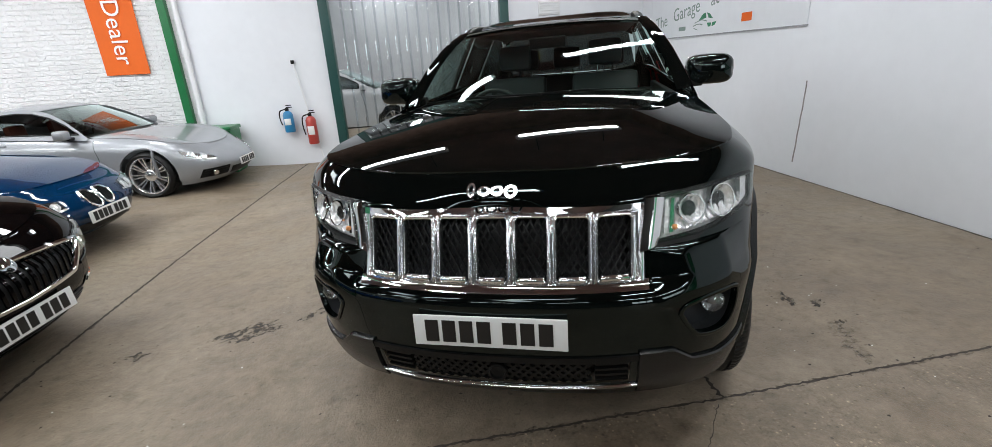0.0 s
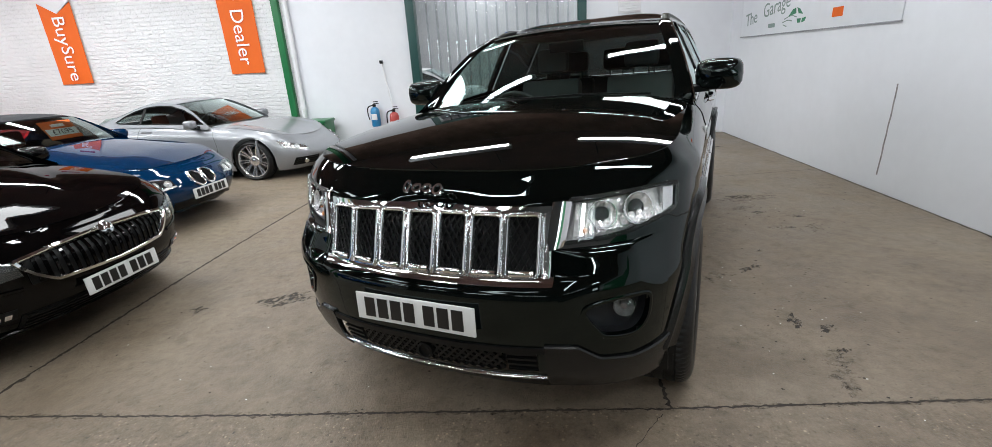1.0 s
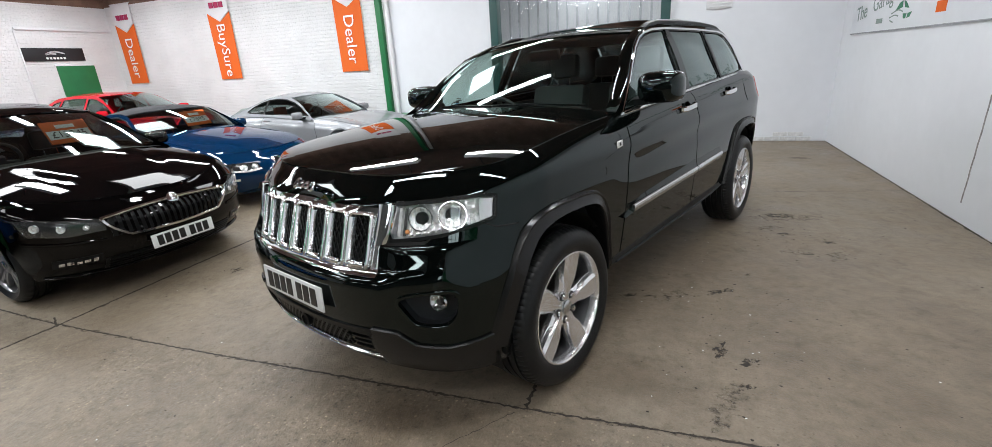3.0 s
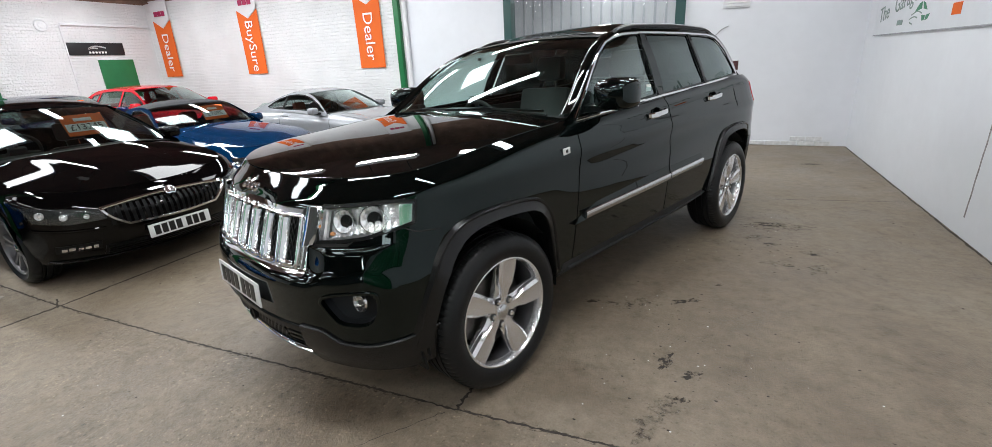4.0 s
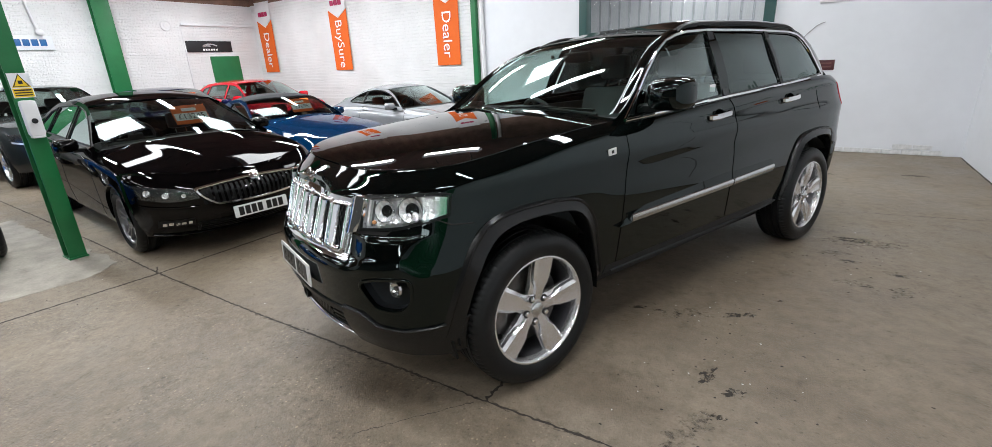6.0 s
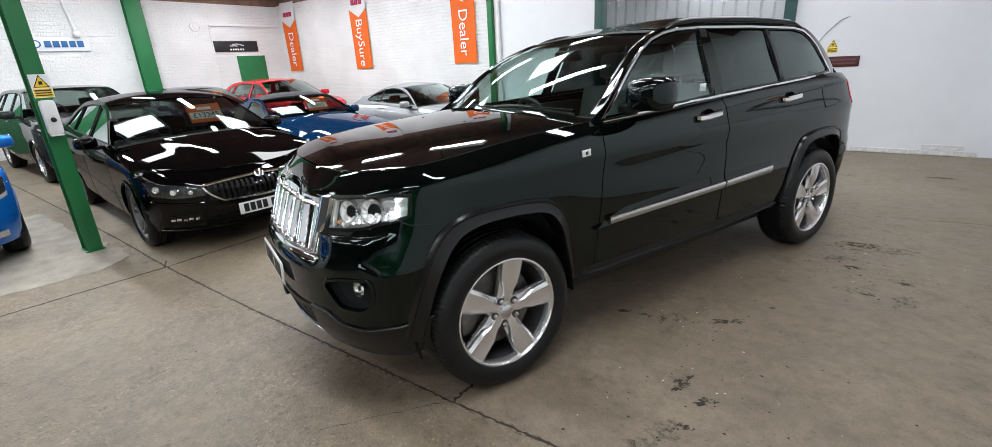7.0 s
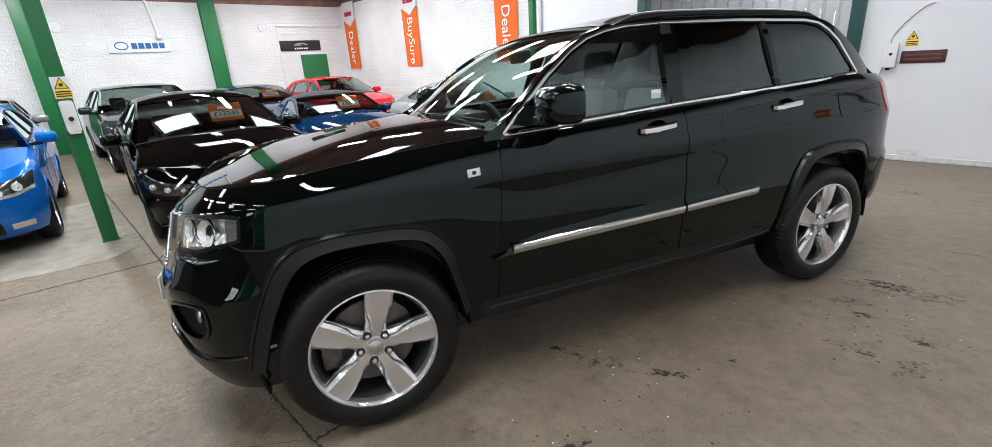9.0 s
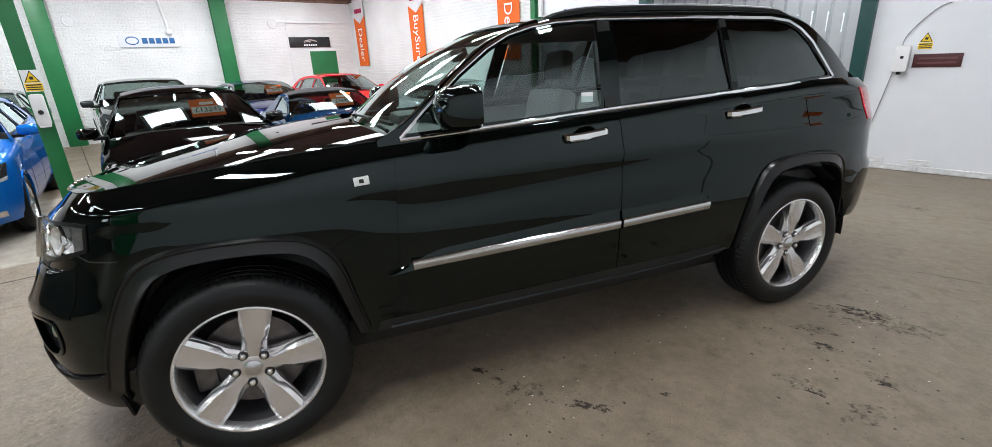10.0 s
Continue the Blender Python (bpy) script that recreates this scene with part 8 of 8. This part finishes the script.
# signs on the left wall
XL_ = X_LEFT
j = fitting("dealer_sign", pose(XL_, 7.69, 2.30), "black sign panel with a silver emblem and bars", "sign")
part("panel", boxed(0, 0.03, -0.62, 0.62, -0.145, 0.145, 0.006), SIGN_BLACK, j)
pts = along([(-0.20, 0.02), (-0.05, 0.06), (0.08, 0.055), (0.20, 0.0), (0.10, 0.02), (-0.02, 0.01)], 24, True)
part("emblem", sweep(bmesh.new(), [Vector((0.031, -q.x, q.y)) for q in pts], [(-0.016, -0.001), (-0.016, 0.004), (0.016, 0.004), (0.016, -0.001)], normals=[Vector((1, 0, 0))] * 25), SATIN_CHROME, j)
for i in range(6):
    part("letter_bar", boxed(0.029, 0.033, -0.20 + i * 0.07, -0.155 + i * 0.07, -0.105, -0.060), PRINT_WHITE, j, smooth=False)
gp = fitting("green_hatch", pose(XL_, 8.05, 1.30), "green painted wooden hatch in the brick wall", "hatch")
part("board", boxed(0, 0.04, -0.41, 0.41, -0.20, 0.74, 0.005), GREEN, gp)
part("frame", boxed(0, 0.03, -0.44, 0.44, 0.74, 0.78, 0.004), PIPE_WHITE, gp)
mz = fitting("dealer_sign", pose(XL_, 3.65, 2.37), "white sign panel with blue emblem and letter bars", "sign")
part("panel", boxed(0, 0.03, -0.64, 0.64, -0.145, 0.145, 0.006), SIGN_WHITE, mz)
part("panel_edge", boxed(0.0, 0.032, -0.64, 0.64, -0.150, -0.140), TEXT_GREY, mz, smooth=False)
bm = bmesh.new()
ring = [Vector((0.032, -0.37 + 0.13 * math.cos(2 * math.pi * k / 28), 0.01 + 0.085 * math.sin(2 * math.pi * k / 28))) for k in range(28)]
sweep(bm, ring, [(-0.012, -0.001), (-0.012, 0.004), (0.012, 0.004), (0.012, -0.001)], closed=True, normals=[Vector((1, 0, 0))] * 28)
part("emblem", bm, SIGN_BLUE, mz)
for i in range(5):
    part("letter_bar", boxed(0.029, 0.034, -0.17 + i * 0.145, -0.055 + i * 0.145, -0.06, 0.075, 0.012), SIGN_BLUE, mz)
for y, z in ((6.69, 2.81), (2.19, 2.82)):
    f = fitting("round_vent", pose(XL_, y, z), "round white extractor vent on the brick wall", "vent", "round vents")
    part("ring", moved(lathe(bmesh.new(), [(0.135, 0.0), (0.135, 0.03), (0.115, 0.04), (0.10, 0.025), (0.06, 0.028), (0.055, 0.038), (0.0005, 0.038)], 24), Matrix.Identity(4)), PIPE_WHITE, f)
lp = fitting("wall_lamp", pose(XL_ + 0.10, 4.09, 2.58), "white globe wall lamp on a conduit", "lamp")
bm = bmesh.new()
bmesh.ops.create_uvsphere(bm, u_segments=18, v_segments=10, radius=0.075)
part("globe", bm, PIPE_WHITE, lp)
bm = bmesh.new()
cyl(bm, (-0.06, 0, 0.05), (-0.06, -0.12, 1.0), 0.03, 10)
part("conduit", bm, PIPE_WHITE, lp)
tr = fitting("trunking", pose(XL_, 0, 0), "white cable trunking along the brick wall", "trunking")
part("run", boxed(0, 0.05, 7.05, 9.10, 2.83, 2.885, 0.006), PIPE_WHITE, tr)
part("drop", boxed(0, 0.03, 7.03, 7.06, 0.2, 2.83, 0.004), PIPE_WHITE, tr)

# strip curtain: overlapping clear strips
CURTAIN = glass("clear_plastic_strip", (0.90, 0.93, 0.94), 0.86)
cu = fitting("strip_curtain", pose(0, YB + 0.05, 0), "clear plastic strip curtain hanging in the doorway", "curtain")
n_strip = 16
for i in range(n_strip):
    x0 = DOOR_X0 + (DOOR_X1 - DOOR_X0) * i / n_strip
    x1 = x0 + (DOOR_X1 - DOOR_X0) / n_strip + 0.04
    bm = bmesh.new()
    rows = []
    for a in range(7):
        t = a / 6
        rows.append([Vector((x0 + (x1 - x0) * t, 0.012 * (i % 2) + 0.020 * (2 * t - 1) ** 2 + 0.004 * math.sin(z * 2 + i), z)) for z in (0.05 + floor_z(0), 0.8, 1.6, 2.4, DOOR_H)])
    grid_mesh(bm, rows)
    part("strip", bm, CURTAIN, cu)
# the hall beyond the curtain
wall("wall_beyond_back", -4.5, 5.0, 15.5, 15.8, -0.3, Z_CEIL, WALL_GREY, (0, 2), "white wall of the hall beyond the curtain")
wall("wall_beyond_left", -4.8, -4.5, Y_BACK + T, 15.5, -0.3, Z_CEIL, WALL_GREY, (1, 2), "white side wall beyond the curtain")
wall("wall_beyond_right", 5.0, 5.3, Y_BACK + T, 15.5, -0.3, Z_CEIL, WALL_GREY, (1, 2), "white side wall beyond the curtain")
tagged(link("ceiling_beyond", boxed(-4.8, 5.3, Y_BACK + T, 15.8, Z_CEIL, Z_CEIL + 0.2), WALL_WHITE, smooth=False), "white ceiling beyond the curtain", "ceiling", kind="structure")

# floor joints, cracks, stains and the cement pad round the post
def ribbon(name, pts, w, m, label, lift=0.0015, seed=1, jitter=0.012, n=90, kind="structure"):
    r = random.Random(seed)
    P = along(pts, n)
    bm = bmesh.new()
    rows = []
    for i, p in enumerate(P):
        q = P[min(i + 1, n)] - P[max(i - 1, 0)]
        nrm = Vector((-q.y, q.x)).normalized()
        c = p + nrm * r.uniform(-jitter, jitter)
        h, g = w * r.uniform(0.25, 1.2) / 2, w * r.uniform(0.25, 1.2) / 2
        rows.append([Vector((*(c + nrm * h), floor_z(*(c + nrm * h)) + lift)), Vector((*(c - nrm * g), floor_z(*(c - nrm * g)) + lift))])
    grid_mesh(bm, rows)
    for f in bm.faces:
        f.normal_update()
        if f.normal.z < 0:
            f.normal_flip()
    return tagged(link(name, bm, m, smooth=False), label, "joint", kind=kind)


ribbon("floor_joint_1", [(-11.6, 1.70), (-5.0, 1.74), (-1.88, 1.745), (-0.25, 1.715), (0.95, 1.712), (1.6, 1.722), (2.9, 1.79), (4.42, 1.86)], 0.015, JOINT, "dirty expansion joint across the concrete floor", seed=2, jitter=0.003, n=900)
ribbon("joint_grime_1", [(-11.6, 1.70), (-5.0, 1.74), (-1.88, 1.745), (-0.25, 1.715), (0.95, 1.712), (1.6, 1.722), (2.9, 1.79), (4.42, 1.86)], 0.038, GRIME, "broken line of dirt along the floor joint", lift=0.0009, seed=12, jitter=0.006, n=500)
ribbon("floor_joint_2", [(-2.1, -6.9), (-1.96, 0.6), (-1.88, 1.745), (-1.90, 3.3), (-1.86, 7.0), (-1.82, 9.1)], 0.027, JOINT, "dirty expansion joint along the concrete floor", seed=3, jitter=0.003, n=900)
ribbon("joint_grime_2", [(-2.1, -6.9), (-1.96, 0.6), (-1.88, 1.745), (-1.90, 3.3), (-1.86, 7.0), (-1.82, 9.1)], 0.045, GRIME, "broken line of dirt along the floor joint", lift=0.0009, seed=13, jitter=0.006, n=500)
ribbon("floor_crack_1", [(1.60, 1.72), (1.605, 1.86), (1.61, 2.05)], 0.022, JOINT, "dark crack running under the front wheel", seed=4, jitter=0.008, n=24)
ribbon("floor_crack_2", [(1.56, 1.69), (1.40, 1.49), (1.22, 1.26)], 0.004, JOINT, "hairline crack in the concrete", seed=5, jitter=0.004, n=30)
ribbon("floor_crack_3", [(-1.86, 1.72), (-2.05, 1.80)], 0.016, JOINT, "short crack beside the joint", seed=6, jitter=0.006, n=12)
ribbon("floor_joint_3", [(3.2, 5.75), (4.43, 5.95)], 0.008, JOINT, "faint joint near the right wall", seed=7, jitter=0.004, n=40)
ribbon("wall_foot_line", [(4.425, -1.0), (4.425, 4.0), (4.425, 9.1)], 0.022, JOINT, "thin dark ragged line along the foot of the right wall", seed=8, jitter=0.006, n=160)


def stain(x, y, rx, ry, turn, seed, m=STAIN, lift=0.0022):
    """A ragged patch of oil and dirt trodden into the floor."""
    r = random.Random(seed)
    bm = bmesh.new()
    n = 64
    ph = [r.uniform(0, 6.28) for _ in range(6)]
    vs = []
    c, s2 = math.cos(turn), math.sin(turn)
    for k in range(n):
        t = 2 * math.pi * k / n
        ry = max(ry, 0.38 * rx)
        q = 0.72 + sum(0.30 / (j + 1.4) * math.sin((j * 2 + 2) * t + ph[j]) for j in range(6)) + r.uniform(-0.16, 0.16)
        q = max(0.10, q)
        px, py = rx * q * math.cos(t), ry * q * math.sin(t)
        wx, wy = x + c * px - s2 * py, y + s2 * px + c * py
        vs.append(bm.verts.new((wx, wy, floor_z(wx, wy) + lift)))
    mid = bm.verts.new((x, y, floor_z(x, y) + lift))
    for k in range(n):
        bm.faces.new((vs[k], vs[(k + 1) % n], mid))
    return tagged(link("floor_stain", bm, m, smooth=False), "dark ragged stain trodden into the concrete", "stain", "floor stains")


for i, a in enumerate(((1.94, 2.95, 0.07, 0.025, 0.2), (2.50, 3.14, 0.11, 0.030, 0.5), (2.45, 2.43, 0.10, 0.04, 1.2), (2.58, 2.35, 0.07, 0.04, 0.4), (3.10, 4.88, 0.16, 0.06, 0.2), (3.79, 7.64, 0.16, 0.04, 0.1), (3.06, 4.35, 0.09, 0.03, 0.3),
                        (-0.75, 2.9, 0.28, 0.05, 0.4), (-0.35, 3.05, 0.16, 0.06, 0.5), (-1.35, 2.8, 0.08, 0.05, 0.3), (2.55, 2.15, 0.05, 0.02, 0.3), (2.70, 3.45, 0.04, 0.02, 0.5), (1.35, 1.0, 0.06, 0.03, 0.1), (3.14, 3.93, 0.06, 0.03, 0.2), (3.35, 4.2, 0.07, 0.03, 0.0))):
    stain(*a, 20 + i)
for i, a in enumerate(((3.16, 4.82, 0.30, 0.16, 0.3), (2.97, 4.50, 0.12, 0.07, 0.6), (3.34, 3.92, 0.16, 0.07, 0.9), (3.08, 3.94, 0.12, 0.06, 0.2), (2.90, 7.42, 0.16, 0.08, 0.1), (3.34, 4.24, 0.10, 0.05, 0.1), (2.20, 3.00, 0.20, 0.06, 0.3), (2.45, 2.00, 0.22, 0.07, 1.1))):
    tagged(stain(*a, 60 + i, m=GRIME, lift=0.0016), "faint brown stain worn into the concrete", "stain", "floor stains")
def crumbs(name, m, count, seed, size, label):
    """Loose grit and flakes lying about on the concrete."""
    r = random.Random(seed)
    vs, fs = [], []
    for _ in range(count):
        x, y = r.choice(((r.uniform(1.7, 4.2), r.uniform(0.6, 5.5)), (r.gauss(2.5, 0.25), r.gauss(2.7, 0.5)), (r.gauss(3.1, 0.25), r.gauss(4.4, 0.4)), (r.uniform(-2.2, 0.6), r.uniform(0.9, 3.4))))
        s, t0 = size * r.uniform(0.4, 1.3), r.uniform(0, 6.28)
        base = len(vs)
        ring = [(x + s * r.uniform(0.6, 1.2) * 1.4 * math.cos(t0 + k * 1.05), y + s * r.uniform(0.6, 1.2) * math.sin(t0 + k * 1.05)) for k in range(6)]
        vs += [(a, b, floor_z(a, b) + 0.0005) for a, b in ring] + [(x, y, floor_z(x, y) + 0.0005 + s * 0.5)]
        fs += [(base + k, base + (k + 1) % 6, base + 6) for k in range(6)]
    me = bpy.data.meshes.new(name)
    me.from_pydata(vs, [], fs)
    me.materials.append(m)
    return tagged(new(name, me), label, "grit", kind="stuff")


crumbs("dark_grit", JOINT, 240, 61, 0.0055, "dark crumbs of dirt scattered on the concrete")
crumbs("pale_grit", PLATE_WHITE, 80, 62, 0.004, "small pale paint flakes scattered on the concrete")
bm = bmesh.new()
r_ = random.Random(9)
outline = [(-5.2, 0.35), (-2.75, 0.30), (-2.42, 0.62), (-2.36, 0.95), (-2.30, 1.28), (-2.36, 1.46), (-2.50, 1.66), (-2.80, 1.65), (-3.0, 1.62), (-3.30, 1.66), (-3.95, 1.55), (-5.2, 1.52)]
pts = [p + Vector((r_.uniform(-0.022, 0.022), r_.uniform(-0.022, 0.022))) for p in along(outline + outline[:1], 110)][:-1]
top = [bm.verts.new((p.x, p.y, floor_z(p.x) + 0.006)) for p in pts]
low = [bm.verts.new((p.x + 0.012 * (p.x > -3), p.y, floor_z(p.x) - 0.01)) for p in pts]
bm.faces.new(top)
for i in range(len(pts)):
    k = (i + 1) % len(pts)
    bm.faces.new((low[i], low[k], top[k], top[i]))
bmesh.ops.recalc_face_normals(bm, faces=bm.faces)
tagged(link("cement_pad", bm, PAD, smooth=False), "pale rough cement pad round the green post", "pad", kind="structure")

# bare painted courses at the foot of the back wall
backwall = bpy.data.objects["wall_back_right"]
r_ = random.Random(31)
bm = boxed(0, 0.215, -0.012, 0.02, 0, 0.065, 0.006)
me = bpy.data.meshes.new("brick")
bm.to_mesh(me)
bm.free()
me.materials.append(mat("flaking_white_brick", (0.66, 0.66, 0.67), rough=0.6, var=0.25, scale=14, bump=0.4, bump_scale=60))
for row in range(2):
    x = 1.99 + (0.1125 if row % 2 else 0.0)
    while x < X_RIGHT - 0.22:
        if row == 0 or (row == 1 and r_.random() < 0.25) or (row == 2 and r_.random() < 0.16):
            ob = new("brick", me)
            ob.parent = backwall
            ob.matrix_world = pose(x, Y_BACK - 0.001 - r_.uniform(0, 0.004), 0.004 + row * 0.075, 0, 0, r_.uniform(-0.5, 0.5))
        x += 0.225
